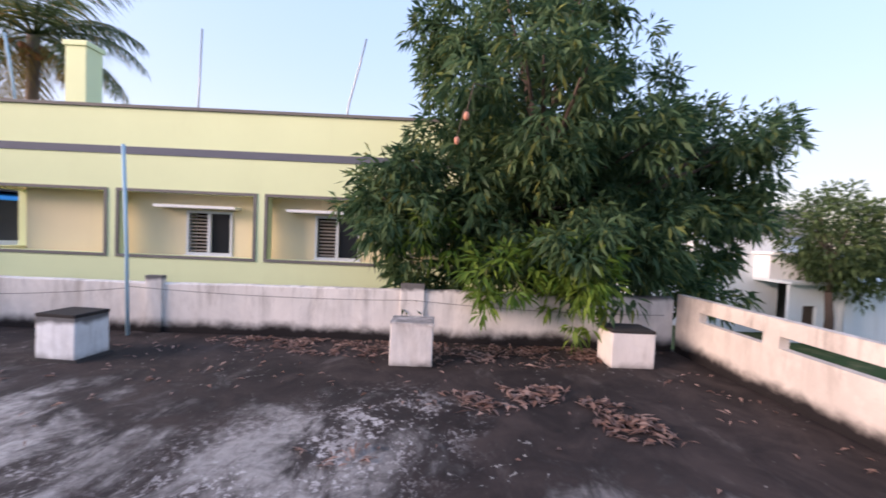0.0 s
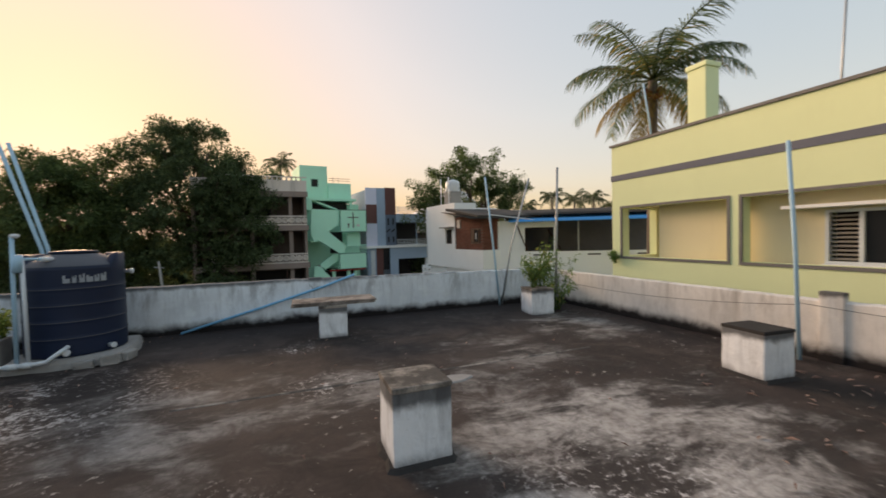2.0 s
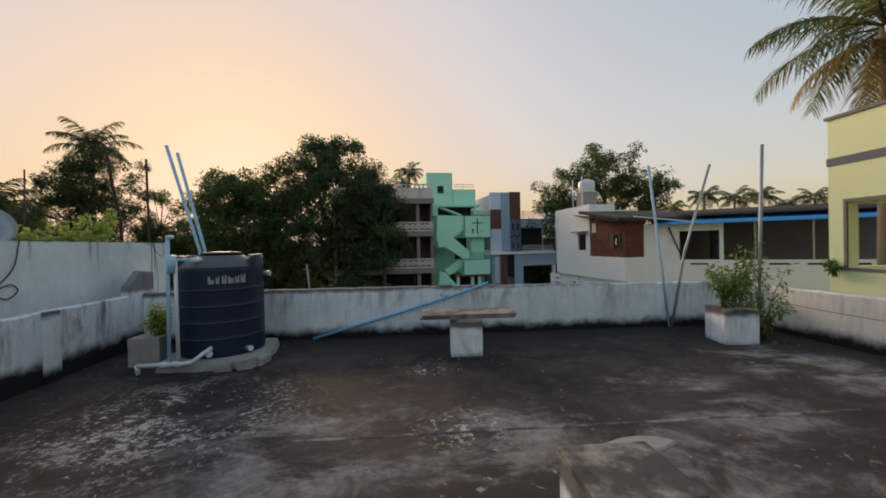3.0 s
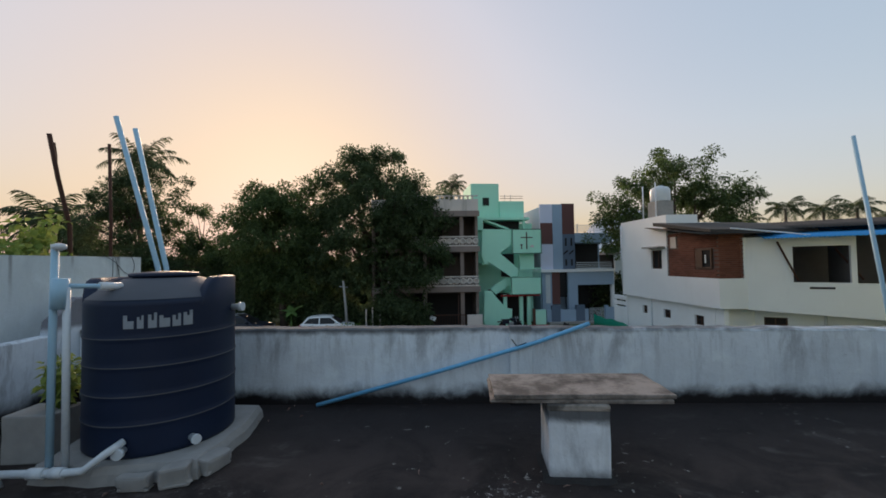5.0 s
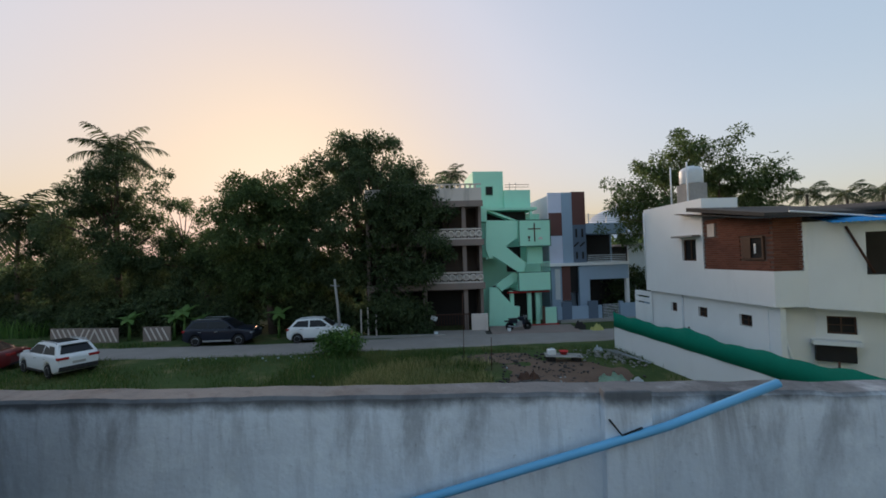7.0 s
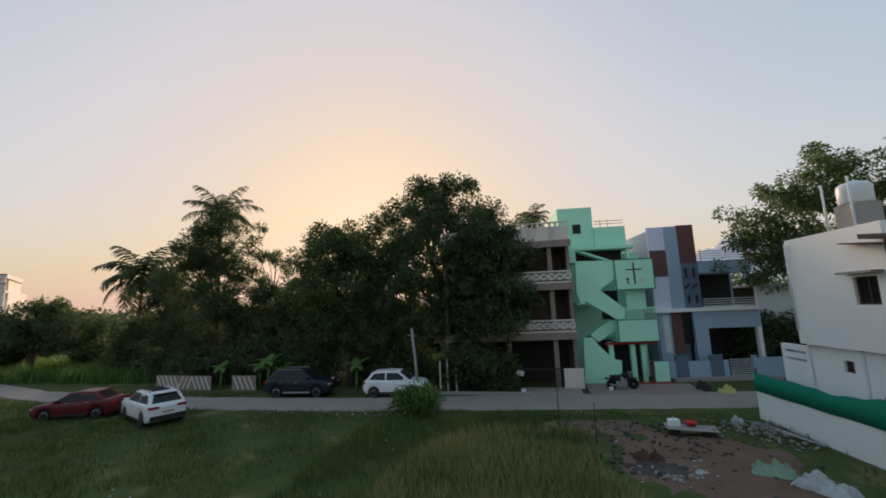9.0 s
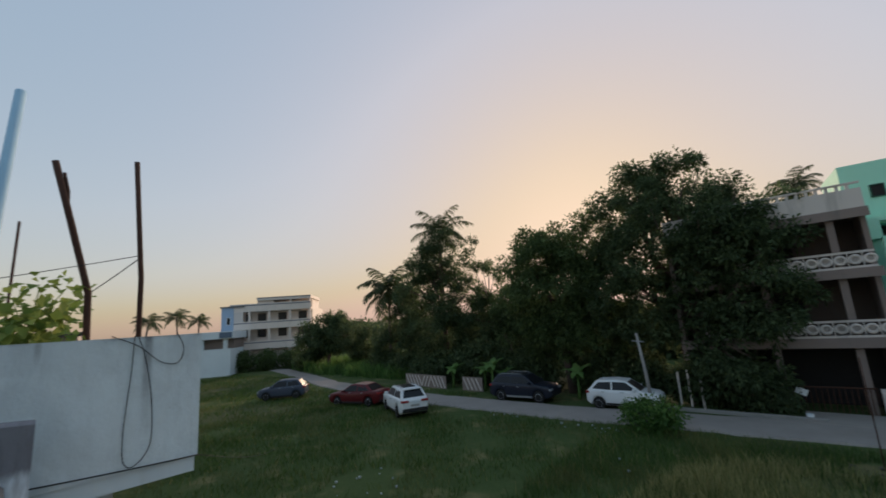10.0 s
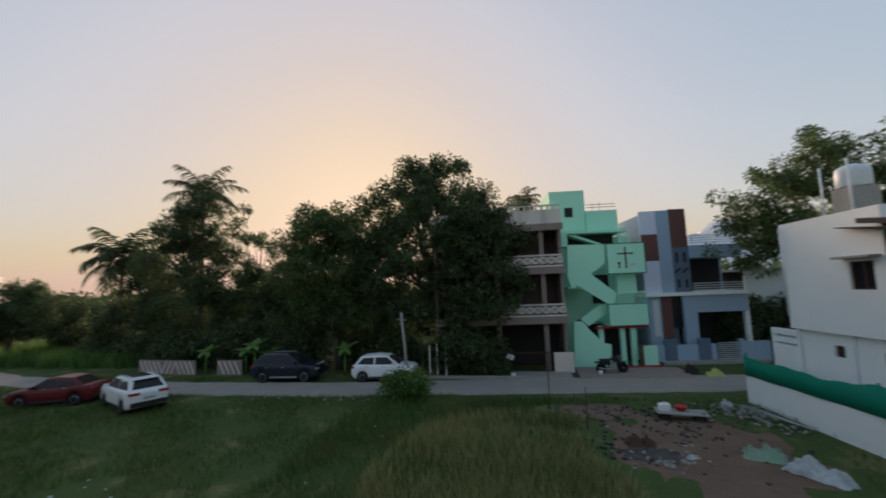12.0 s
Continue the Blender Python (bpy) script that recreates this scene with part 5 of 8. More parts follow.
board = part("notice_board", box(-0.22, 0.22, -0.02, 0.0, -0.15, 0.15), M_WHITE, brn, "small tilted white board")
board.matrix_basis = pose(3.6, -0.1, -2.55, 0, 25, 0)

# ---- blue house with a lilac and maroon front ----
blu = tagged(base("blue_house", along(7.0, 29.6, 8)), "modern blue, lilac and maroon painted two-storey house", "house")
put("front", blu, M_LILAC, -0.37, 0.72, 0.0, 0.2, 0.95, 6.52, "lilac painted front")
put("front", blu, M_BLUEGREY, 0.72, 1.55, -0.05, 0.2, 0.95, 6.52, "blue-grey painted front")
put("front", blu, M_MAROON, 1.55, 2.66, -0.02, 0.2, 3.95, 6.58, "maroon painted front")
lowf = put("front", blu, M_SLATE, 1.55, 2.66, -0.02, 0.2, 0.95, 3.95, "slate painted front with slits")
for x in (1.78, 2.28):
    put("slit", lowf, M_DARK, x, x + 0.15, -0.04, -0.018, 2.95, 3.62)
    put("slit", lowf, M_DARK, x, x + 0.15, -0.04, -0.018, 1.25, 1.8)
    sl = part("slit", box(-0.25, 0.25, -0.012, 0.012, -0.06, 0.06), M_DARK, lowf)
    sl.matrix_basis = pose(x + 0.05, -0.03, 2.4, 0, -38, 0)
put("patch", blu, M_MAROON, -0.36, 0.70, -0.03, -0.002, 3.12, 4.92, "maroon painted patch")
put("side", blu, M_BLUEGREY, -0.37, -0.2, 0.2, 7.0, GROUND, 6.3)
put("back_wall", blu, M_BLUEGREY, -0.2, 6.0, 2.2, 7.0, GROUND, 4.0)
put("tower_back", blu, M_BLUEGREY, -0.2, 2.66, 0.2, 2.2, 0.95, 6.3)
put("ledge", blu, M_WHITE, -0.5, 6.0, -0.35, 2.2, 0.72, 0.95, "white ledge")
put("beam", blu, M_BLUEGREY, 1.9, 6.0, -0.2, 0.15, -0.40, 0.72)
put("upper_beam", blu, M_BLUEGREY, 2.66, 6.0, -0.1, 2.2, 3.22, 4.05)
put("opening_shade", blu, M_DARK, 2.8, 5.8, 2.1, 2.21, 0.95, 3.2, "black panel painted as the shade of the balcony door")
for k in range(4):
    put("roof_rail", blu, M_WHITE_PVC, 2.7, 6.0, -0.03, 0.0, 4.2 + k * 0.16, 4.25 + k * 0.16)
    put("balcony_rail", blu, M_WHITE_PVC, 2.7, 5.9, -0.12, -0.09, 1.02 + k * 0.15, 1.07 + k * 0.15)
for x in (2.9, 4.4, 5.9):
    put("rail_post", blu, M_WHITE_PVC, x, x + 0.05, -0.03, 0.02, 4.05, 4.85)
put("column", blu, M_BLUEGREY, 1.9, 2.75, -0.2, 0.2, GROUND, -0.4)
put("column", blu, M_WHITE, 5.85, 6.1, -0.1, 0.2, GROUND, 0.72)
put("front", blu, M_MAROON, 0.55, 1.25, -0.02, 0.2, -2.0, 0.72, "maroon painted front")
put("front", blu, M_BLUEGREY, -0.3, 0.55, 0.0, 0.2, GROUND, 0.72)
put("grille", blu, M_WHITE_PVC, 0.0, 0.4, -0.03, 0.0, -1.9, 0.5, "white slatted grille")
window(blu, 1.25, 1.9, -1.4, 0.7, 0.05, M_WIRE, M_GLASS, bars=4)
# the porch's shade, painted as a black panel
put("opening_shade", blu, M_DARK, 2.7, 5.9, 2.05, 2.2, GROUND, 0.4, "black panel painted as the shade of the car porch")
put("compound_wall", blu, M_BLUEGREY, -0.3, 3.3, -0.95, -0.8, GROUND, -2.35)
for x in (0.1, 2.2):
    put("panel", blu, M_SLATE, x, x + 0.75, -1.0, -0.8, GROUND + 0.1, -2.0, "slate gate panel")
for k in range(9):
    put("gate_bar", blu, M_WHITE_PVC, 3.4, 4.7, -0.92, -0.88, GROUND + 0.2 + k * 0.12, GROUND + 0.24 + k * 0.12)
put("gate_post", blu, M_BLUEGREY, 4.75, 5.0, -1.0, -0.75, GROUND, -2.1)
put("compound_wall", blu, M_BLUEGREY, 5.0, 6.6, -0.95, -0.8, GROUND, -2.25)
put("kerb", blu, M_CONCRETE, -0.3, 6.0, -1.6, -0.95, GROUND, -3.32, "pale entrance ramp")

# ---- grey house beyond the blue one ----
gry = tagged(base("grey_house", along(14.0, 32.5, 8)), "pale grey house behind a low compound wall", "house")
part("wall", wall_mesh(9.0, GROUND, 2.2, 0.2, [(1.0, 2.3, -1.6, -0.5), (4.2, 5.6, -1.6, -0.5)]), M_NWALL, gry)
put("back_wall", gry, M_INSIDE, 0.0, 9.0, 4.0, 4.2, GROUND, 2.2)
put("roof_slab", gry, M_CONCRETE, -0.3, 9.3, -0.4, 4.2, 2.2, 2.36)
for a in (1.0, 4.2):
    window(gry, a, a + 1.3, -1.6, -0.5, 0.1, M_WOODDARK, M_GLASS, upright=1)
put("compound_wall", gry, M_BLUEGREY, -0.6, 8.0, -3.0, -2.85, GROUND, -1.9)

# ---- white house with the brick room and blue sheet roof ----
wht = tagged(base("white_house", along(9.15, 19.1, -84.5)), "white house with a brick upper room and sheet roof", "house")
part("upper_wall", wall_mesh(7.58, -0.33, 3.84, 0.22, [(2.95, 3.85, 1.21, 2.14), (4.28, 7.58, 0.88, 3.84)]), M_WHITE, wht)
window(wht, 2.95, 3.85, 1.21, 2.14, 0.12, M_WOODDARK, M_GLASS, upright=1)
put("sunshade", wht, M_CONCRETE, 2.75, 4.15, -0.38, 0.0, 2.24, 2.32, "mouldy concrete sunshade", 0.01)
put("overhang_floor", wht, M_WHITE, 0.0, 7.58, 0.22, 5.0, -0.33, -0.18)
part("lower_wall", wall_mesh(7.4, GROUND, -0.33, 0.2, [(1.56, 2.0, -1.2, -0.78), (3.42, 3.97, -1.2, -0.78), (5.66, 6.24, -1.22, -0.78)]), M_WHITE, wht).matrix_basis = Matrix.Translation((0.1, 0.22, 0))
for a, b in ((1.66, 2.1), (3.52, 4.07), (5.76, 6.34)):
    window(wht, a, b, -1.2, -0.78, 0.34, M_WOODDARK, M_DARK, 0.03, 1, 1)
part("drain_pipe", tube([(2.55, 0.18, -0.33), (2.55, 0.18, GROUND)], 0.04, 8), M_WHITE_PVC, wht)
part("drain_pipe", tube([(0.06, -0.05, 3.7), (0.06, -0.05, 0.2)], 0.035, 8), M_WHITE_PVC, wht)
put("end_wall", wht, M_WHITE, 0.0, 0.2, 0.22, 6.0, GROUND, 3.84)
put("roof", wht, M_CONCRETE, 0.2, 4.15, 0.22, 6.0, 3.3, 3.42)
put("end_wall", wht, M_WHITE, 4.15, 4.28, 0.22, 1.6, 2.2, 3.84)
stand = put("tank_stand", wht, M_CONCRETE, 2.27, 3.13, 0.32, 1.18, 3.42, 4.70, "stained cement tank stand", 0.02)
tank_w = part("roof_tank", lathe([(0.46, 0), (0.48, 0.04), (0.48, 0.55), (0.45, 0.68), (0.36, 0.75), (0.16, 0.80), (0.15, 0.83)], 24), M_WHITE_PVC, wht, "pale plastic roof water tank")
tank_w.matrix_basis = Matrix.Translation((2.7, 0.75, 4.70))
for x in (2.12, 3.26):
    part("stand_pipe", tube([(x, 0.15, 3.4), (x, 0.15, 5.6)], 0.035, 8), M_WHITE_PVC, wht)
# brick room: courses of single bricks on a mortar core, with a window
put("brick_core", wht, M_MORTAR, 4.30, 7.52, 0.06, 0.3, 0.88, 2.9, "mortar")
put("brick_core", wht, M_MORTAR, 7.36, 7.52, 0.3, 1.15, 0.88, 2.9, "mortar")
bwin = window(wht, 6.30, 7.22, 1.28, 2.1, 0.0, M_WOODDARK, M_DARK, 0.06)
put("shutter", bwin, M_WOODDARK, 6.36, 6.70, -0.04, -0.02, 1.34, 2.04)
put("pale_strip", bwin, M_WHITE, 6.86, 6.92, -0.045, -0.02, 1.5, 1.85)
put("vent", wht, M_RAIL_STONE, 4.55, 4.95, 0.0, 0.06, 2.2, 2.72, "pale pierced vent block")
fw = base("front_wing")
fw.parent = wht
fw.matrix_basis = along(7.58, 0.0, 84.5 - 3.0)
# the corner runs along its own x; beyond it the side wing bends towards the terrace; y goes back into the house
part("front_wall", wall_mesh(1.07, -0.33, 2.5, 0.2, [(-0.1, 0.95, 0.88, 2.6)]), M_WHITE, fw)
put("floor_slab", fw, M_WHITE, 0.2, 1.3, 0.2, 4.0, -0.33, -0.2)
part("lower_wall", wall_mesh(1.6, GROUND, -0.33, 0.2, ()), M_WHITE, fw).matrix_basis = Matrix.Translation((0.1, 0.55, 0))
part("plank", tube([(0.6, 0.1, -2.4), (0.45, 0.45, -1.1)], 0.05, 6), M_WHITE, fw)
sw = base("side_wing")
sw.parent = wht
sw.matrix_basis = along(7.58, 0.0, 84.5 - 3.0) @ along(1.07, 0.0, -27)
part("front_wall", wall_mesh(10.2, -0.33, 2.5, 0.2, [(1.40, 3.0, 0.74, 2.1), (3.15, 10.3, 0.72, 2.6)]), M_WHITE, sw)
part("wall_foot", plate([(0.0, -0.33), (10.2, -0.33), (10.2, -0.86), (0.0, -0.36)], 0.0, 0.2), M_WHITE, sw)
put("floor_slab", sw, M_WHITE, 0.2, 10.2, 0.2, 4.6, -0.33, -0.2)
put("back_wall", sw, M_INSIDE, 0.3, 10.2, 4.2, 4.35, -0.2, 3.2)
put("side_wall", sw, M_INSIDE, 3.02, 3.12, 0.2, 3.0, -0.2, 2.4)
for x in (4.3, 6.3, 8.4):
    put("post", sw, M_STEEL, x, x + 0.07, 0.05, 0.12, 0.72, 2.5)
for a, b in ((1.85, 2.55), (4.8, 5.5), (6.1, 6.8), (7.4, 8.1)):
    put("slot", sw, M_DARK, a, b, -0.006, 0.01, 0.50, 0.58)
part("brace", tube([(0.95, -0.02, 2.3), (1.5, -0.25, 0.8)], 0.035, 6), M_RUST, sw)
part("brace", tube([(2.7, 0.5, 2.0), (3.4, 0.4, 0.85)], 0.035, 6), M_RUST, sw)
part("lower_wall", wall_mesh(10.0, GROUND, -0.33, 0.2, [(0.45, 1.2, -1.3, -0.7)]), M_WHITE, sw).matrix_basis = Matrix.Translation((0.1, 0.75, 0))
window(sw, 0.55, 1.3, -1.3, -0.7, 0.85, M_WOODDARK, M_DARK, 0.05, 1, 1)
part("drain_pipe", tube([(2.4, 0.7, -0.33), (2.4, 0.7, GROUND)], 0.05, 8), M_WHITE_PVC, sw)
put("ledge", sw, M_WHITE, 0.1, 1.3, 0.3, 0.75, -1.62, -1.48, "white kitchen ledge")
put("shelf", sw, M_DARK, 0.2, 1.2, 0.5, 0.74, -2.2, -1.62)


def sheet(x0, x1, y0, z0, y1, z1, pitch=0.13, amp=0.018, skew=0.0):
    """A corrugated sheet from its eave (y0, z0) up to (y1, z1)."""
    n = int((x1 - x0) / pitch * 4)
    verts, quads = [], []
    for k in range(n + 1):
        x = x0 + (x1 - x0) * k / n
        a = amp * math.sin(2 * math.pi * x / pitch)
        zz = skew * (x - x0)
        verts += [(x, y0, z0 + a + zz), (x, y1, z1 + a + zz), (x, y0, z0 + a + zz - 0.012), (x, y1, z1 + a + zz - 0.012)]
    for k in range(n):
        a, b = 4 * k, 4 * k + 4
        quads += [(a, b, b + 1, a + 1), (a + 3, b + 3, b + 2, a + 2), (a + 2, b + 2, b, a), (a + 1, b + 1, b + 3, a + 3)]
    return array_mesh("sheet", verts, quads)


link_mesh("roof_sheet", sheet(0.5, 10.4, -0.75, 2.42, 4.6, 3.1), M_BLUESHEET, sw, "blue corrugated roof sheet")
link_mesh("roof_sheet", sheet(-1.0, 2.0, -0.55, 2.66, 4.5, 3.3), M_ASBESTOS, fw, "dark cement roof sheet")
link_mesh("roof_sheet", sheet(1.4, 10.4, 1.0, 2.86, 5.2, 3.40), M_ASBESTOS, sw, "dark cement roof sheet")
eave = part("roof_sheet", plate([(4.1, 3.46), (7.9, 2.84), (7.9, 2.72), (4.1, 3.30)], -0.55, 4.0), M_ASBESTOS, wht, "dark mouldy cement roof sheet")
part("rafter", tube([(0.2, -0.5, 2.85), (2.2, -0.7, 2.62), (2.9, -0.78, 2.5)], 0.03, 6), M_WHITE_PVC, fw)

# compound wall of the white house, with a green net along its top
cw = wall("wall_compound", 7.73, 19.96, -82, 17.5, GROUND - 0.1, -2.18, 0.16, M_WHITE)
structure(cw, "white compound wall with damp stains", "wall")
verts, quads = [], []
for k in range(61):
    u = 17.5 * k / 60
    sag = 0.05 * math.sin(u * 1.9) + 0.03 * math.sin(u * 5.3) + 0.14 * math.sin(math.pi * (u % 5.8) / 5.8)
    y = -0.03 + 0.02 * math.sin(u * 3.1)
    for z, d in ((-2.36, 0.0), (-2.0, 0.015), (-1.62 - sag + 0.1, 0.0)):
        verts += [(u, y + d, z), (u, y + d + 0.012, z)]
for k in range(60):
    for j in range(2):
        a = 6 * k + 2 * j
        quads += [(a, a + 6, a + 8, a + 2), (a + 1, a + 3, a + 9, a + 7)]
    a = 6 * k
    quads += [(a + 4, a + 10, a + 11, a + 5), (a, a + 1, a + 7, a + 6)]
net = tagged(link_mesh("shade_net", array_mesh("shade_net", verts, quads), M_NET), "green shade net sagging along the compound wall", "net")
net.matrix_world = along(7.73, 19.96, -82)
for k in range(4):
    u = 0.05 + 5.6 * k
    dx, dy = math.cos(radians(-82)), math.sin(radians(-82))
    nx, ny = -dy, dx
    pole("net_post", [(7.73 + dx * u + nx * 0.06, 19.96 + dy * u + ny * 0.06, -2.2), (7.73 + dx * u + nx * 0.06, 19.96 + dy * u + ny * 0.06, -1.42)], 0.03, M_RUST, "short rusty post holding the green net", "post", 6)
bal = tagged(base("slotted_parapet", along(9.2, 20.6, -84.5)), "white low parapet with open slots", "parapet")
part("wall", wall_mesh(1.5, -1.35, -0.45, 0.15, [(0.1, 1.4, -1.12, -1.0), (0.1, 1.4, -0.8, -0.68)]), M_WHITE, bal)
put("base_wall", bal, M_WHITE, 0.0, 1.5, 0.0, 0.15, GROUND, -1.35)

# ---- neighbour beyond the left parapet ----
nb = tagged(base("neighbour_house", along(-5.75, -16.0, 90)), "bluish white neighbouring house with a projecting roof wall", "house")
part("roof_wall", wall_mesh(17.52, 0.72, 1.86, 0.16), M_NWALL_MOULD, nb)
put("roof_wall", nb, M_NWALL, 17.36, 17.52, 0.16, 9.0, 0.72, 1.86)
put("roof_slab", nb, M_NWALL, 0.0, 17.5, 0.02, 9.0, 0.58, 0.72)
put("wall", nb, M_NWALL, 0.0, 16.6, 0.75, 9.0, GROUND, 0.58)
put("pillar", nb, M_NWALL, 16.55, 16.95, 0.35, 0.75, GROUND, 0.58)
put("door", nb, M_WOODDARK, 15.6, 16.5, 0.70, 0.76, -1.9, 0.3, "brown wooden door leaf")

put("roof_room", nb, M_NWALL, 14.93, 16.0, 6.25, 8.9, 0.72, 2.74, "pale stair room on the roof")
put("roof_room_top", nb, M_GREY_TRIM, 14.88, 16.06, 6.2, 8.95, 2.74, 2.80)
put("tiled_lean_to", nb, M_MAROON, 13.2, 14.92, 6.4, 8.9, 0.72, 2.42, "dull red tiled lean-to")

low = tagged(base("low_white_house", along(22.0, -42.0, 90)), "low white house with a flat roof beyond the mango tree", "house")
part("wall", wall_mesh(11.8, GROUND, -0.2, 0.2, [(1.5, 2.5, -2.0, -0.9), (7.6, 8.0, -1.0, -0.5), (10.2, 11.0, GROUND + 0.02, -1.4)]), M_NWALL, low)
put("back_wall", low, M_INSIDE, 0.0, 11.8, -3.2, -3.0, GROUND, -0.2)
put("roof_slab", low, M_NWALL, -0.2, 12.0, -6.0, 0.5, -0.2, -0.04)
put("pillar", low, M_NWALL, 8.6, 9.1, 0.3, 0.7, GROUND, -0.2)
put("upper_wall", low, M_WHITE, 7.6, 12.0, -5.5, -1.0, -0.04, 1.4, "upper room")
put("upper_slab", low, M_WHITE, 7.4, 12.2, -5.7, -0.6, 1.4, 1.55)
put("stair_room", low, M_NWALL, 10.4, 15.6, -6.5, -2.2, GROUND, 2.5, "taller white block")
put("red_ledge", low, M_MAROON, 8.6, 10.2, -0.8, -0.5, 0.55, 0.65)

# ---- distant apartment building ----
far = tagged(base("distant_apartments", along(-61.7, 34.2, 50)), "pale cream apartment building with long balconies", "building")
put("back_wall", far, M_CREAM, -13.0, 0.0, 1.6, 12.0, GROUND, 5.8)
for z in (-0.4, 2.7, 5.5):
    put("balcony_front", far, M_CREAM, -12.4, 0.0, 0.0, 0.2, z, z + 1.25)
    put("floor_slab", far, M_CREAM, -12.4, 0.0, 0.2, 1.6, z, z + 0.25)
    put("band", far, M_BAND, -12.4, 0.02, -0.03, 0.0, z + 0.95, z + 1.08, "dark painted band")
for x in (-12.3, -9.6, -6.6, -3.4, -0.35):
    put("column", far, M_CREAM, x, x + 0.3, 0.05, 0.4, GROUND, 5.5)
for x in (-11.4, -8.6, -5.4, -2.2):
    for z in (0.9, 3.4):
        window(far, x, x + 1.3, z + 0.5, z + 1.8, 1.52, M_WOODDARK, M_GLASS)
put("penthouse", far, M_CREAM, -8.4, -6.2, 0.6, 9.0, 5.8, 7.7)
put("penthouse_back", far, M_CREAM, -6.2, -0.2, 2.4, 9.0, 5.8, 7.2)
put("penthouse_roof", far, M_CREAM, -8.4, 0.0, 0.2, 9.0, 7.2, 7.7)
for x in (-6.2, -3.4, -0.4):
    put("column", far, M_CREAM, x, x + 0.3, 0.4, 0.7, 6.7, 7.2)
put("band", far, M_BAND, -8.4, 0.02, 0.17, 0.2, 7.55, 7.68)
far2 = tagged(base("distant_blue_house", along(-70.0, 24.2, 50)), "small pale blue distant house", "house")
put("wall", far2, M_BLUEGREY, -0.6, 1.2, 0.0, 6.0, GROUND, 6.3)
put("wall", far2, M_RAIL_STONE, 1.2, 2.6, 0.1, 6.0, GROUND, 6.0)
put("roof", far2, M_GREY_TRIM, -0.8, 2.8, -0.2, 6.0, 6.3, 6.5)
window(far2, 0.2, 0.8, 3.6, 4.8, -0.03, M_WHITE, M_GLASS)
far3 = tagged(base("distant_white_house", along(-66.0, 17.5, 55)), "low white distant house with dark openings", "house")
put("wall", far3, M_NWALL, -8.0, 6.0, 0.0, 7.0, GROUND, 0.2)
put("upper_wall", far3, M_NWALL, -8.0, 6.4, -0.3, 7.0, 1.6, 2.6)
put("back_wall", far3, M_BROWNAPT, -8.0, 6.0, 1.5, 7.0, 0.2, 1.6)
for x in (-7.0, -4.0, -1.0, 2.0, 5.0):
    put("column", far3, M_NWALL, x, x + 0.5, 0.0, 0.4, 0.2, 1.6)
put("sign", far3, M_SLATE, 4.6, 6.2, -0.4, -0.3, 1.7, 2.5, "dark sign board")

far4 = tagged(base("distant_grey_roof_house", along(25.0, -24.0, -80)), "white distant building with a grey sloping roof", "building")
put("wall", far4, M_WHITE, 0.0, 12.0, 0.0, 8.0, GROUND, 2.6)
put("roof", far4, M_CONCRETE, -0.4, 12.4, -0.5, 8.0, 2.6, 4.4)
for k in range(3):
    for z in (-2.6, 0.6):
        window(far4, 1.2 + k * 3.6, 2.6 + k * 3.6, z, z + 1.2, -0.03, M_WHITE_PVC, M_GLASS, upright=1)
put("ledge", far4, M_CONCRETE, -0.2, 12.2, -0.5, 0.0, -0.6, -0.4)


# ---- the mango tree beside the terrace ----
mango_lobes = [(8.2, -11.9, 5.4, 2.3, 2.1, 2.9), (8.0, -12.6, 3.0, 2.6, 3.4, 2.0), (8.4, -15.0, 3.6, 2.0, 2.0, 1.5), (8.6, -16.2, 3.4, 1.6, 1.1, 1.3), (8.6, -16.0, 1.9, 1.5, 1.1, 0.9), (6.9, -10.1, 2.3, 1.3, 1.4, 1.0),
               (7.6, -9.3, 2.3, 0.8, 0.9, 0.7), (6.5, -12.2, 1.9, 1.4, 1.7, 1.2), (6.2, -11.7, 3.9, 1.3, 1.3, 1.3), (7.3, -13.6, 1.5, 1.8, 1.8, 1.1), (7.2, -10.2, 1.2, 0.9, 1.2, 0.8)]
mango = broad_tree("mango_tree", mango_lobes, (8.6, -12.8, GROUND), 0.28, M_MANGO, "large mango tree with dense dark leaves overhanging the roof", 11, tips=6200, n=11, leaf=(0.24, 0.064), droop=0.5, spread=0.17, shell=0.45, rough=0.35, clump=0.46)
rng = np.random.default_rng(12)
young_pts, young_out = crown_points(rng, [(5.7, -11.2, 1.15, 0.5, 0.55, 0.45), (5.6, -12.3, 0.95, 0.45, 0.5, 0.6), (6.2, -10.2, 1.7, 0.5, 0.6, 0.4), (5.8, -12.0, 1.5, 0.5, 0.5, 0.4), (5.5, -11.0, 0.72, 0.2, 0.22, 0.16), (5.3, -12.4, 1.3, 0.35, 0.45, 0.5)], 135, 0.3, 0.3)
v, q = leaf_arrays(rng, young_pts - np.array((8.6, -12.8, GROUND)), 0.22, 0.06, 0.6, 0.14, young_out, 11)
young = link_mesh("young_leaves", array_mesh("young_leaves", v, q), M_MANGO_NEW, mango, "bright yellow-green young leaves")
young["kind"] = "stuff"
M_FRUIT = plain("ripening_mango", (0.50, 0.24, 0.16), 0.5, grain=9, vary=0.3)
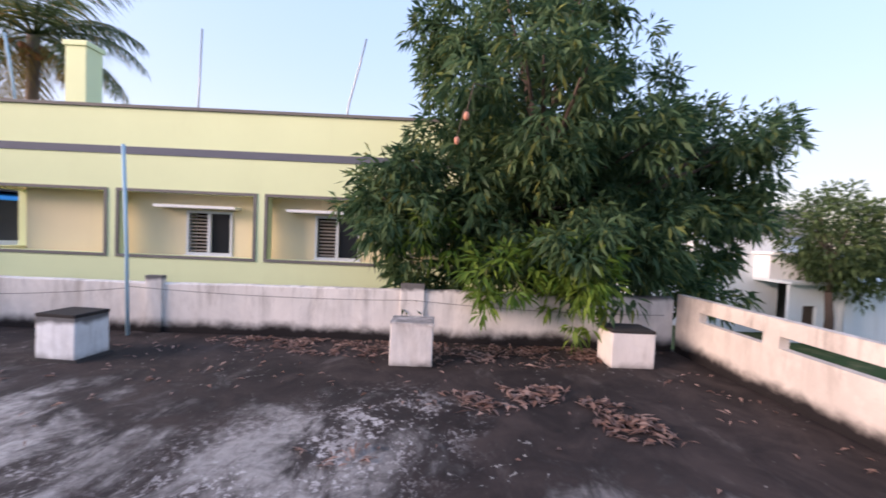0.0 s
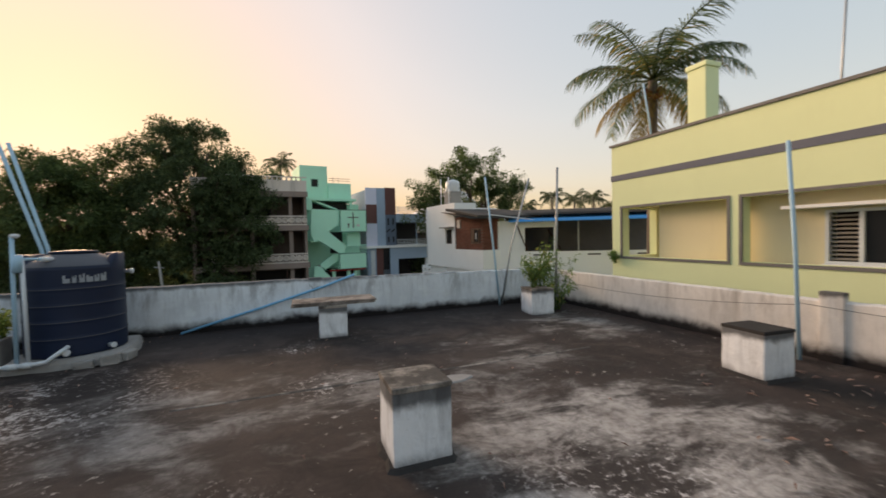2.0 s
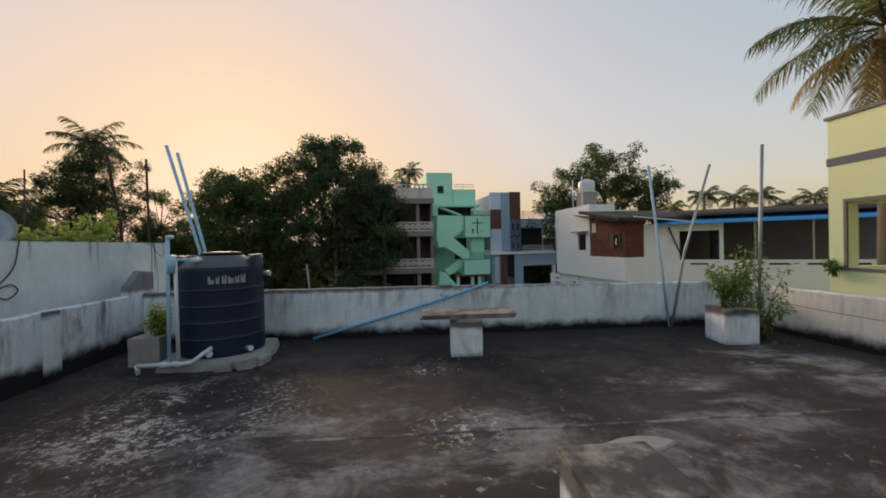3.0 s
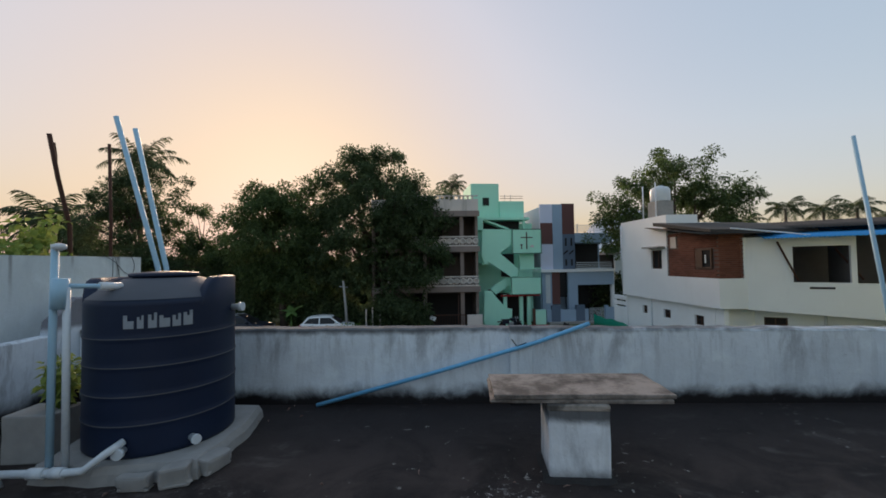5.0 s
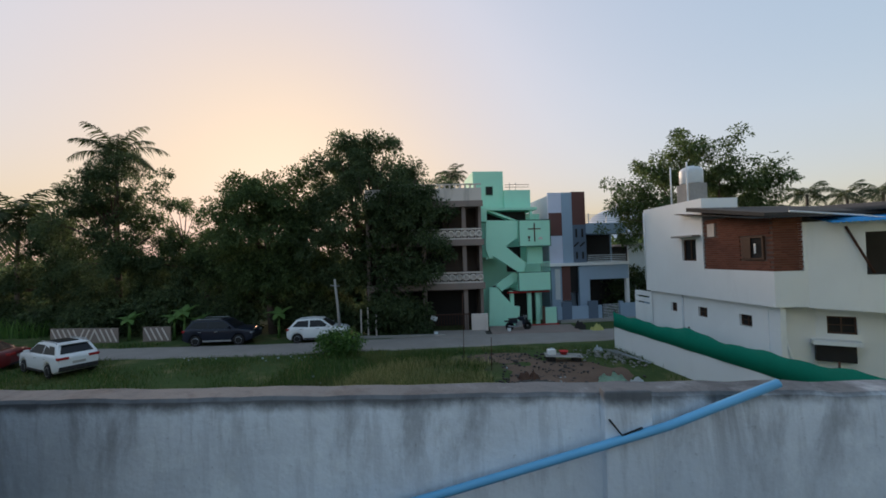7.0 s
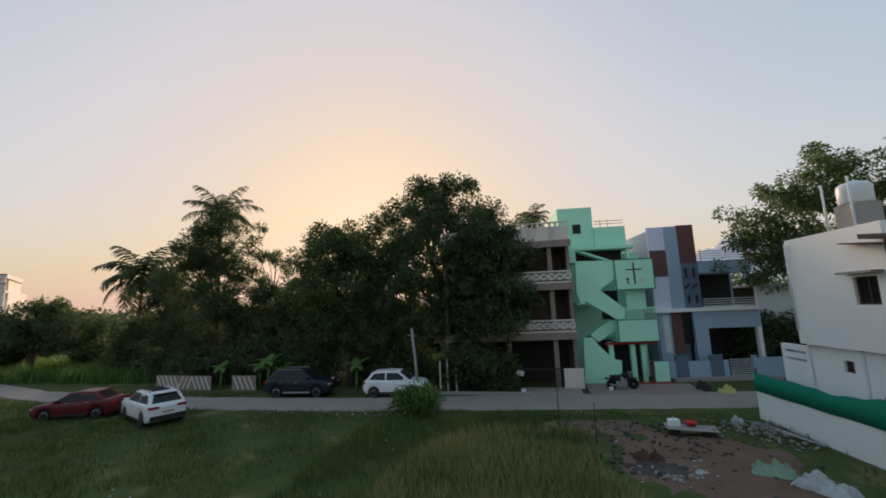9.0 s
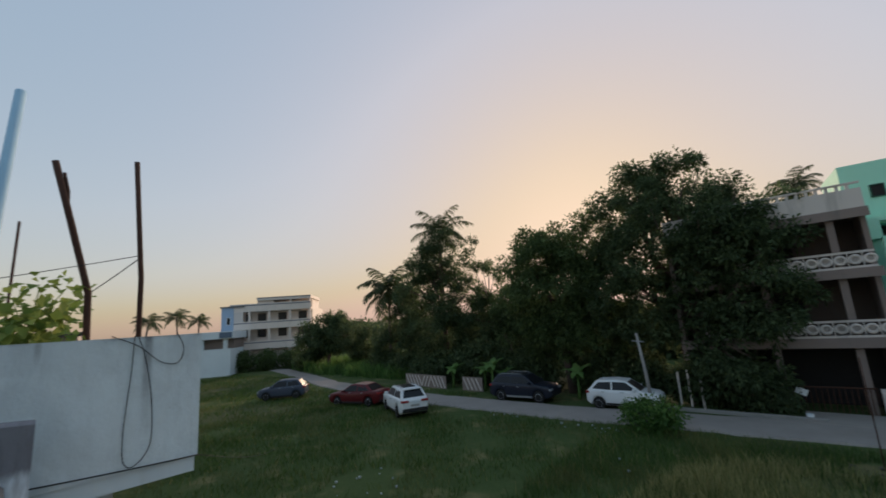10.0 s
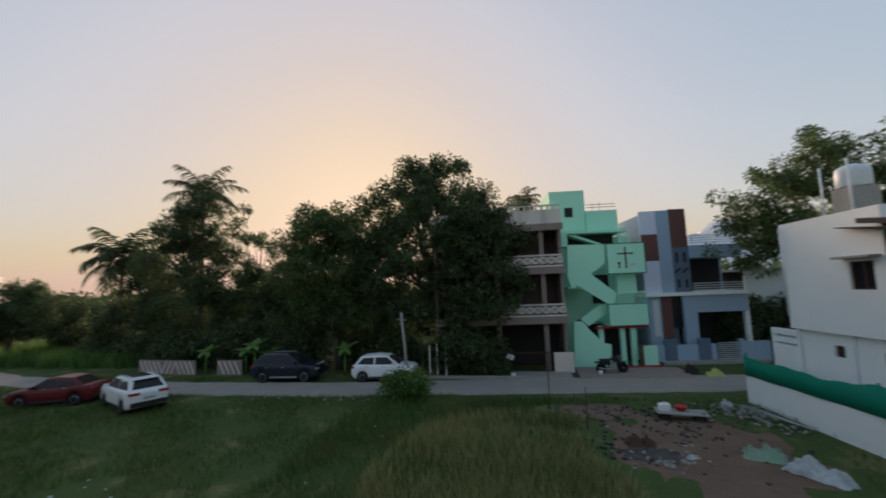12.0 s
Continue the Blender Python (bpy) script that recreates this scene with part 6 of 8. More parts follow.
for fx, fy, fz in ((4.05, -10.52, 3.02), (4.6, -10.45, 2.88)):
    fruit = part("fruit", lathe([(0.004, -0.05), (0.022, -0.042), (0.034, -0.008), (0.031, 0.023), (0.015, 0.044), (0.003, 0.047)], 14), M_FRUIT, mango, "ripening mango")
    fruit.matrix_basis = Matrix.Translation((fx - 8.6, fy + 12.8, fz - GROUND))
    part("fruit_stalk", tube([(fx - 8.6, fy + 12.8, fz - GROUND + 0.05), (fx - 8.2, fy + 12.7, fz - GROUND + 0.5), (fx - 7.4, fy + 12.4, fz - GROUND + 0.75)], 0.006, 5), M_BARK, mango)

# ---- trees across the lane ----
broad_tree("shade_tree", [(-7.1, 27.2, 5.2, 4.6, 4.0, 4.0), (-9.0, 27.5, 8.6, 2.2, 2.4, 2.3), (-6.0, 27.0, 8.5, 2.2, 2.4, 2.2), (-3.4, 27.0, 6.4, 2.2, 2.2, 2.0), (-4.2, 26.5, 3.8, 3.0, 2.6, 3.2), (-9.2, 26.5, 2.6, 3.0, 2.6, 3.0), (-6.4, 26.5, 1.0, 3.2, 2.0, 1.9), (-3.4, 25.2, 1.8, 2.0, 1.2, 2.2), (-4.4, 25.0, 5.4, 1.9, 1.2, 1.8), (-4.6, 24.9, -1.0, 1.9, 1.1, 1.8)], (-7.1, 26.6, GROUND), 0.32, M_TREE, "large dark shade tree beside the lane", 21, tips=7600, n=11, leaf=(0.25, 0.12), spread=0.3, shell=0.45, rough=0.4, clump=0.72)
broad_tree("shade_tree", [(-14.8, 27.2, 4.3, 4.0, 3.2, 3.4), (-12.5, 28.2, 6.3, 2.6, 2.2, 2.4), (-16.2, 27.2, 6.1, 2.2, 2.0, 2.1), (-15.2, 26.6, 0.8, 3.2, 2.2, 1.6), (-12.2, 26.8, 1.2, 2.4, 2.0, 2.4)], (-14.2, 26.8, GROUND), 0.26, M_TREE_B, "dense round green tree beside the lane", 22, tips=5200, n=11, leaf=(0.25, 0.12), spread=0.3, shell=0.45, rough=0.4, clump=0.72)
broad_tree("shade_tree", [(-27.8, 29.5, 8.0, 2.9, 2.4, 3.4), (-31.2, 29.5, 5.2, 2.9, 2.4, 2.4), (-29.6, 29.5, 7.4, 2.4, 2.2, 2.4), (-26.0, 29.8, 3.2, 2.8, 2.4, 2.2), (-28.0, 29.0, 1.0, 3.6, 2.5, 2.4), (-22.5, 30.0, 1.4, 2.4, 2.0, 1.8)], (-28.0, 29.2, GROUND), 0.26, M_TREE, "tall dark tree with an airy side", 23, tips=5200, n=10, leaf=(0.24, 0.11), spread=0.3, shell=0.4, rough=0.4, clump=0.66)
palm_tree("coconut_palm", (-28.9, 30.4, GROUND), (-28.8, 30.4, 11.0), "coconut palm rising over the dark tree", 31, 20, 3.6, 34, 0.75, M_PALM_FAR, 0.16, 0.036, -0.25, 1.15)
broad_tree("shade_tree", [(-23.8, 30.4, 5.4, 2.2, 1.8, 2.1), (-20.6, 30.4, 3.0, 2.2, 1.8, 2.0), (-18.6, 30.0, 2.0, 2.0, 1.8, 1.8), (-22.4, 30.6, 2.4, 1.8, 1.6, 1.6)], (-20.4, 30.2, GROUND), 0.18, M_TREE_B, "thin airy tree among darker ones", 27, tips=1500, n=10, leaf=(0.23, 0.11), spread=0.3, shell=0.4, rough=0.5, clump=0.6)
broad_tree("shade_tree", [(-35.2, 31.2, 2.6, 2.4, 2.0, 2.8), (-33.0, 31.0, 1.0, 2.4, 2.0, 2.6), (-38.6, 32.0, -0.2, 2.6, 2.0, 2.0), (-36.4, 32.0, 4.6, 1.6, 1.6, 1.4)], (-35.0, 31.0, GROUND), 0.2, M_TREE, "dark tree crowding round a short palm", 28, tips=2600, n=10, leaf=(0.25, 0.12), spread=0.3, shell=0.4, rough=0.4, clump=0.66)
palm_tree("coconut_palm", (-38.0, 31.0, GROUND), (-38.2, 31.2, 5.9), "short coconut palm beside the field", 32, 24, 4.2, 24, 1.0, M_PALM_FAR, 0.17, 0.07)
broad_tree("rain_tree", [(15.8, 25.4, 7.6, 2.9, 2.8, 2.3), (19.0, 26.2, 6.4, 2.8, 2.4, 2.0), (12.6, 25.6, 5.6, 2.2, 2.2, 2.2), (17.5, 26.0, 4.2, 3.6, 2.4, 1.6), (12.0, 26.0, 3.8, 1.9, 1.8, 1.6)], (15.5, 25.8, GROUND), 0.3, M_TREE_B, "tall airy tree behind the white house", 24, tips=2900, n=11, leaf=(0.23, 0.11), spread=0.28, shell=0.45, rough=0.4, clump=0.62)
palm_tree("coconut_palm", (13.3, 3.2, GROUND), (13.1, 3.0, 7.6), "coconut palm behind the yellow house", 33, 21, 3.6, 64, 0.72, M_PALM, 0.2, 0.018, -0.15, 1.1, dry=5)

# ---- the hill far behind the houses ----
hv, hf = [], []
for j in range(15):
    for i in range(31):
        u, w = i / 15 - 1, j / 7 - 1
        rise = max(0.0, 1 - math.hypot(u, w)) ** 1.15
        hv.append((182 + 120 * u, 430 + 90 * w, GROUND - 1 + 63 * rise * (1 + 0.25 * noise.noise(Vector((u * 9, w * 9, 1.5))))))
for j in range(14):
    for i in range(30):
        a = j * 31 + i
        hf.append((a, a + 1, a + 32, a + 31))
# the hill looks hazy only through its pale paint
structure(link_mesh("hill", array_mesh("hill", hv, hf), M_HAZY_HILL), "hill on the horizon with haze painted into its pale colour", "hill")

# ---- woods and palms on the horizon ----
def far_woods(name, label, seed, x, y, count, tall, material):
    rng = np.random.default_rng(seed)
    xs, ys = rng.uniform(*x, count), rng.uniform(*y, count)
    hs = np.array([tall * (0.55 + 0.6 * abs(noise.noise(Vector((a * 0.05, b * 0.05, seed))) + 0.25)) for a, b in zip(xs, ys)])
    pts = np.column_stack([xs, ys, GROUND + hs * rng.uniform(0.02, 1.0, count) ** 0.8])
    v, q = leaf_arrays(rng, pts, 1.1, 0.55, 0.0, 0.8, None, 5)
    return tagged(link_mesh(name, array_mesh(name, v, q), material), label, "woods", kind="stuff")


far_woods("distant_woods", "hazy dark belt of trees beyond the field", 201, (-150, -36), (62, 90), 7000, 8.5, M_TREE)
far_woods("distant_woods", "dark belt of trees behind the houses", 202, (-36, 10), (46, 62), 5200, 7.0, M_TREE)
far_woods("distant_woods", "dark belt of trees behind the white house", 203, (24, 90), (34, 70), 7500, 8.2, M_TREE_B)
far_woods("distant_woods", "dark belt of trees behind the yellow house", 204, (50, 90), (-90, 34), 6500, 6.0, M_TREE_B)
far_woods("distant_woods", "dark belt of trees beyond the neighbour", 205, (-150, -80), (-60, 62), 5200, 4.2, M_TREE)
broad_tree("round_tree", [(-50.5, 30.5, 1.2, 3.8, 3.4, 3.0), (-47.2, 31.5, 0.4, 2.8, 2.6, 2.3), (-53.4, 30.0, -0.4, 3.0, 2.6, 2.2)], (-50.0, 30.5, GROUND), 0.25, M_TREE, "round dark tree at the field edge", 25, tips=2200, n=9, leaf=(0.38, 0.18), spread=0.5, clump=0.6)
for k, (x, y, z) in enumerate(((35.2, 40.0, 6.9), (39.2, 40.0, 6.6), (42.8, 40.0, 6.9), (46.4, 40.0, 5.6), (50.0, 40.0, 6.6), (31.5, 41.0, 5.4), (54.5, 38.0, 6.4), (-1.2, 44.0, 10.9), (-37.7, -3.4, 5.3), (-74.0, 15.0, 4.6), (-78.0, 19.5, 5.4), (-82.0, 24.0, 4.8), (3.0, 60.0, 8.0))):
    palm_tree("coconut_palm", (x, y, GROUND), (x + 0.3, y, z), "distant coconut palm against the dusk sky", 300 + k, 17, 2.4, 24, 0.55, M_PALM_FAR, 0.14, 0.035, -0.25, 1.3)
broad_tree("roadside_tree", [(20.5, -31.0, 2.6, 2.2, 2.4, 2.4), (21.5, -33.0, 1.2, 2.2, 2.0, 2.0)], (20.8, -31.5, GROUND), 0.2, M_TREE_B, "leafy tree beside the distant white building", 26, tips=700, n=9, leaf=(0.34, 0.16), spread=0.5)


# ---- parked cars: x forward, y to the left, z from the ground ----
CAR = {  # half length, half width, ground clearance, wheel radius, axles; top line of the body; cabin foot and roof
    "suv": (2.15, 0.90, 0.27, 0.345, (1.33, -1.30), ((2.15, 0.70), (2.10, 0.88), (1.95, 0.98), (1.0, 1.08), (-1.9, 1.13), (-2.10, 1.06), (-2.15, 0.92)), (1.12, -2.02, 0.37, -1.62, 1.63)),
    "hatch": (1.88, 0.84, 0.23, 0.30, (1.16, -1.20), ((1.88, 0.62), (1.83, 0.78), (1.65, 0.88), (0.85, 0.98), (-1.6, 1.04), (-1.82, 0.98), (-1.88, 0.84)), (1.02, -1.74, 0.25, -1.32, 1.53)),
    "sedan": (2.15, 0.85, 0.22, 0.31, (1.33, -1.27), ((2.15, 0.60), (2.10, 0.74), (1.92, 0.84), (1.05, 0.93), (-1.2, 1.00), (-2.0, 1.02), (-2.12, 0.94), (-2.15, 0.82)), (1.12, -1.62, 0.28, -1.02, 1.47)),
}


def car(name, label, at, heading, paint, kind):
    h, W, low, r, axles, line, (f0, r0, f1, r1, top) = CAR[kind]
    ob = tagged(base(name, along(at[0], at[1], heading, GROUND + at[2])), label, "car", "parked cars")
    lx, lz = [p[0] for p in line][::-1], [p[1] for p in line][::-1]

    def width(x):
        return W * (1 - 0.16 * max(0.0, (abs(x) - h + 0.55) / 0.55) ** 2)

    # body shell with open wheel arches
    xs = sorted(set([round(-h + 2 * h * k / 64, 3) for k in range(65)] + [-h + 0.02, h - 0.02]))
    bm, rings = bmesh.new(), []
    for x in xs:
        zt = float(np.interp(x, lx, lz))
        zb = low + 0.16 * max(0.0, (abs(x) - h + 0.35) / 0.35) ** 2
        for c in axles:
            d = (r + 0.06) ** 2 - (x - c) ** 2
            if d > 0:
                zb = max(zb, r + math.sqrt(d))
        w = width(x)
        half = [(0.0, zb)] + [(w * k, zb + (zt - zb) * f) for k, f in ((0.93, 0.0), (0.985, 0.10), (1.0, 0.45), (0.985, 0.70), (0.975, 0.84), (0.93, 0.97), (0.86, 1.0))] + [(0.0, zt + 0.025)]
        rings.append([bm.verts.new((x, y, z)) for y, z in half] + [bm.verts.new((x, -y, z)) for y, z in half[-2:0:-1]])
    for a, b in zip(rings, rings[1:]):
        for k in range(len(a)):
            bm.faces.new((a[k], a[(k + 1) % len(a)], b[(k + 1) % len(a)], b[k])).smooth = True
    bm.faces.new(rings[0])
    bm.faces.new(rings[-1][::-1])
    bmesh.ops.recalc_face_normals(bm, faces=bm.faces[:])
    part("body", bm, paint, ob)
    put("underbody", ob, M_BLACKPLASTIC, -h + 0.35, h - 0.35, -W * 0.80, W * 0.80, low - 0.05, 0.80)

    # cabin: a painted shell with glass set on its faces
    zf, zr = float(np.interp(f0, lx, lz)) - 0.02, float(np.interp(r0, lx, lz)) - 0.02
    wb, wt = W * 0.90, W * 0.70
    foot = {(0, 1): Vector((f0, wb, zf)), (0, -1): Vector((f0, -wb, zf)), (1, 1): Vector((r0, wb, zr)), (1, -1): Vector((r0, -wb, zr))}
    roof = {(0, 1): Vector((f1, wt, top - 0.05)), (0, -1): Vector((f1, -wt, top - 0.05)), (1, 1): Vector((r1, wt, top - 0.06)), (1, -1): Vector((r1, -wt, top - 0.06))}
    bm = bmesh.new()
    vf = {k: bm.verts.new(v) for k, v in foot.items()}
    vt = {k: bm.verts.new(v) for k, v in roof.items()}
    crown = [bm.verts.new(((f1 + r1) / 2 + 0.1, sg * wt, top)) for sg in (1, -1)]
    for sg, c in ((1, 0), (-1, 1)):
        bm.faces.new((vf[0, sg], vf[1, sg], vt[1, sg], crown[c], vt[0, sg]))
    for e in (0, 1):
        bm.faces.new((vf[e, 1], vf[e, -1], vt[e, -1], vt[e, 1]))
        bm.faces.new((vt[e, 1], vt[e, -1], crown[1], crown[0]))
    bm.faces.new((vf[0, 1], vf[0, -1], vf[1, -1], vf[1, 1]))
    bmesh.ops.recalc_face_normals(bm, faces=bm.faces[:])
    bmesh.ops.bevel(bm, geom=[e for e in bm.edges if e.calc_face_angle(0) > 0.25], offset=0.05, segments=3, affect="EDGES", profile=0.6)
    for f in bm.faces:
        f.smooth = True
    part("cabin", bm, paint, ob)

    def glass(name, corners, out):
        bm = bmesh.new()
        a = [bm.verts.new(c + out * 0.012) for c in corners]
        b = [bm.verts.new(c - out * 0.02) for c in corners]
        bm.faces.new(a)
        bm.faces.new(b[::-1])
        for k in range(len(a)):
            m = (k + 1) % len(a)
            bm.faces.new((a[m], a[k], b[k], b[m]))
        bmesh.ops.recalc_face_normals(bm, faces=bm.faces[:])
        part(name, bm, M_GLASS, ob)

    def side_at(sg, x, v):
        lo = foot[0, sg].lerp(foot[1, sg], (f0 - x) / (f0 - r0))
        hi = roof[0, sg].lerp(roof[1, sg], (f1 - x) / (f1 - r1))
        return lo.lerp(Vector((x, hi.y, hi.z)), v)

    split = (f1 + r1) / 2 + 0.05
    for sg in (1, -1):
        out = Vector((0, sg, 0.25)).normalized()
        slant, back = (f0 - f1), (r1 - r0)
        glass("side_window", [side_at(sg, f0 - slant * 0.30, 0.12), side_at(sg, split + 0.04, 0.10), side_at(sg, split + 0.04, 0.88), side_at(sg, f1 - 0.02, 0.86)], out)
        glass("side_window", [side_at(sg, split - 0.05, 0.10), side_at(sg, r0 + back * 0.55, 0.16), side_at(sg, r1 + 0.12, 0.82), side_at(sg, split - 0.05, 0.88)], out)

    def end_at(e, u, v):
        return foot[e, 1].lerp(foot[e, -1], u).lerp(roof[e, 1].lerp(roof[e, -1], u), v)

    for e, name2, lo in ((0, "windscreen", 0.10), (1, "rear_window", 0.16)):
        out = (end_at(e, 0.9, 0.1) - end_at(e, 0.1, 0.1)).cross(end_at(e, 0.5, 0.9) - end_at(e, 0.5, 0.1)).normalized()
        if (out.x > 0) != (e == 0):
            out = -out
        glass(name2, [end_at(e, 0.09, lo), end_at(e, 0.91, lo), end_at(e, 0.88, 0.90), end_at(e, 0.12, 0.90)], out)

    put("rear_bumper", ob, M_BLACKPLASTIC, -h - 0.03, -h + 0.30, -W * 0.84, W * 0.84, low + 0.10, low + (0.32 if kind == "suv" else 0.20), "", 0.04)
    put("front_bumper", ob, M_BLACKPLASTIC, h - 0.25, h + 0.02, -W * 0.80, W * 0.80, low + 0.12, low + 0.30, "", 0.04)
    put("number_plate", ob, M_PLATE, -h - 0.015, -h + 0.03, -0.25, 0.25, 0.68, 0.79)
    zl = float(np.interp(-h + 0.08, lx, lz))
    for sg in (1, -1):
        y0, y1 = sorted((sg * W * 0.42, sg * W * 0.90))
        put("tail_lamp", ob, M_TAILLIGHT, -h - 0.02, -h + 0.22, y0, y1, zl - 0.17, zl - 0.05, "dark red tail lamp", 0.02)
        y0, y1 = sorted((sg * W * 0.48, sg * W * 0.89))
        put("headlamp", ob, M_HEADLIGHT, h - 0.28, h + 0.0, y0, y1, float(np.interp(h - 0.06, lx, lz)) - 0.16, float(np.interp(h - 0.06, lx, lz)) - 0.04, "clear headlamp", 0.02)
        y0, y1 = sorted((sg * (W * 0.92), sg * (W + 0.15)))
        put("mirror", ob, paint, f0 - 0.42, f0 - 0.28, y0, y1, zf + 0.06, zf + 0.19, "", 0.035)
        y0, y1 = sorted((sg * W * 0.95, sg * (W + 0.012)))
        put("sill", ob, M_STEEL if kind == "suv" and paint == M_CAR_DARK else M_BLACKPLASTIC, axles[1] + r + 0.1, axles[0] - r - 0.1, y0, y1, low + 0.02, low + 0.12, "", 0.01)
        for x in (split - 0.45, split + 0.55):
            y0, y1 = sorted((sg * (W * 0.97), sg * (W + 0.02)))
            put("door_handle", ob, M_STEEL, x - 0.09, x + 0.09, y0, y1, 0.90, 0.93, "", 0.008)
        if kind == "suv":
            part("roof_rail", tube([(f1 - 0.15, sg * wt * 0.93, top - 0.04), (f1 - 0.28, sg * wt * 0.93, top + 0.04), (r1 + 0.3, sg * wt * 0.93, top + 0.04), (r1 + 0.12, sg * wt * 0.93, top - 0.05)], 0.02, 6), M_STEEL, ob)
    if kind == "suv":
        put("sunroof", ob, M_GLASS, (f1 + r1) / 2 - 0.45, f1 - 0.25, -0.40, 0.40, top - 0.03, top + 0.012, "dark glass sunroof", 0.005)
        put("spoiler", ob, paint, r1 - 0.16, r1 + 0.08, -wt * 0.9, wt * 0.9, top - 0.085, top - 0.04, "", 0.015)
    for x in axles:
        for sg in (1, -1):
            wheel = part("wheel", lathe([(r * 0.60, -0.10), (r * 0.9, -0.10), (r, -0.06), (r, 0.06), (r * 0.9, 0.10), (r * 0.60, 0.10)], 28), M_TYRE, ob, "black tyre")
            wheel.matrix_basis = Matrix.Translation((x, sg * (W - 0.10), r)) @ pose(0, 0, 0, -90 * sg)
            bm = bmesh.new()
            add_lathe(bm, [(r * 0.52, 0.095), (r * 0.62, 0.105), (r * 0.62, 0.06), (r * 0.52, 0.06)], 28)
            for k in range(5):
                a = 2 * math.pi * k / 5
                add_box(bm, 0.02, r * 0.55, -0.028, 0.028, 0.07, 0.098, 0.0, Matrix.Rotation(a, 4, "Z"))
            part("rim", bm, M_RIM, wheel, "five-spoke alloy rim")
            part("brake_disc", lathe([(0.01, 0.03), (r * 0.5, 0.03), (r * 0.5, 0.05), (0.01, 0.05)], 20), M_BLACKPLASTIC, wheel)
    return ob


car("car", "white compact SUV parked on the grass", (-21.0, 17.6, 0.0), 155, M_CAR_WHITE, "suv")
car("car", "deep red saloon car parked on the grass", (-26.1, 17.9, 0.0), 198, M_CAR_RED, "sedan")
car("car", "grey-blue hatchback parked at the grass edge", (-34.9, 16.6, 0.0), 228, M_CAR_GREY, "hatch")
car("car", "dark blue SUV parked beside the lane", (-16.0, 23.55, 0.03), 5, M_CAR_DARK, "suv")
car("car", "white hatchback parked beside the lane", (-9.75, 23.75, 0.03), 6, M_CAR_WHITE, "hatch")

# ---- motorbike in front of the green house ----
bike = tagged(base("motorbike", along(3.4, 25.5, 10, GROUND + 0.05)), "dark motorbike parked before the green house", "motorbike")
for x in (-0.62, 0.62):
    wheel = part("wheel", lathe([(0.20, -0.05), (0.28, -0.05), (0.31, 0.0), (0.28, 0.05), (0.20, 0.05), (0.20, -0.05)], 20), M_TYRE, bike)
    wheel.matrix_basis = Matrix.Translation((x, 0, 0.31)) @ pose(0, 0, 0, 90)
    part("hub", tube([(x, -0.06, 0.31), (x, 0.06, 0.31)], 0.06, 10), M_RIM, bike)
put("fuel_tank", bike, M_CAR_DARK, -0.02, 0.40, -0.14, 0.14, 0.70, 0.92, "", 0.06)
put("seat", bike, M_BLACKPLASTIC, -0.68, 0.0, -0.13, 0.13, 0.74, 0.84, "", 0.04)
put("engine", bike, M_STEEL, -0.18, 0.26, -0.14, 0.14, 0.28, 0.62, "", 0.03)
put("side_panel", bike, M_CAR_DARK, -0.62, -0.1, -0.15, 0.15, 0.50, 0.76, "", 0.05)
put("leg_shield", bike, M_CAR_DARK, 0.22, 0.42, -0.20, 0.20, 0.40, 0.78, "", 0.06)
put("mudguard", bike, M_BLACKPLASTIC, 0.38, 0.86, -0.07, 0.07, 0.60, 0.66, "", 0.02)
put("mudguard", bike, M_BLACKPLASTIC, -0.98, -0.45, -0.08, 0.08, 0.62, 0.70, "", 0.02)
part("fork", tube([(0.62, 0.09, 0.31), (0.42, 0.09, 1.0)], 0.025, 6), M_STEEL, bike)
part("handlebar", tube([(0.36, -0.34, 1.02), (0.44, -0.12, 1.04), (0.44, 0.12, 1.04), (0.36, 0.34, 1.02)], 0.016, 6), M_WIRE, bike)
part("headlamp", lathe([(0.03, 0), (0.09, 0.02), (0.09, 0.10), (0.02, 0.12)], 14), M_HEADLIGHT, bike).matrix_basis = Matrix.Translation((0.5, 0, 0.92)) @ pose(0, 0, 0, 0, 90)
part("exhaust", tube([(0.1, -0.14, 0.3), (-0.3, -0.16, 0.28), (-0.8, -0.17, 0.36)], 0.04, 8), M_STEEL, bike)


# ---- small plants, verges and litter ----
def scatter(name, material, label, category, points, seed, leaf, width, n, droop, spread, kind="stuff"):
    rng = np.random.default_rng(seed)
    v, q = leaf_arrays(rng, points, leaf, width, droop, spread, None, n)
    ob = link_mesh(name, array_mesh(name, v, q), material)
    return tagged(ob, label, category, kind=kind)


def blades(rng, xy, z, height, width, lean):
    """Grass blades: one bent triangle pair each."""
    k = len(xy)
    a = rng.uniform(0, 2 * math.pi, k)
    s = np.stack([np.cos(a), np.sin(a), np.zeros(k)], 1)
    foot = np.column_stack([xy, z])
    h = height * rng.uniform(0.5, 1.3, (k, 1))
    w = s * width * rng.uniform(0.6, 1.2, (k, 1))
    b = rng.uniform(0, 2 * math.pi, k)
    bend = np.stack([np.cos(b), np.sin(b), np.zeros(k)], 1) * h * lean * rng.uniform(0.3, 1, (k, 1))
    mid = foot + bend * 0.35 + [0, 0, 1] * h * 0.6
    tip = foot + bend + [0, 0, 1] * h
    v = np.stack([foot - w, foot + w, mid + w * 0.7, tip, mid - w * 0.7], 1).reshape(-1, 3)
    i = np.arange(k)[:, None] * 5
    return v, np.concatenate([i + [0, 1, 2], i + [0, 2, 4], i + [4, 2, 3]], 1).reshape(-1, 3)


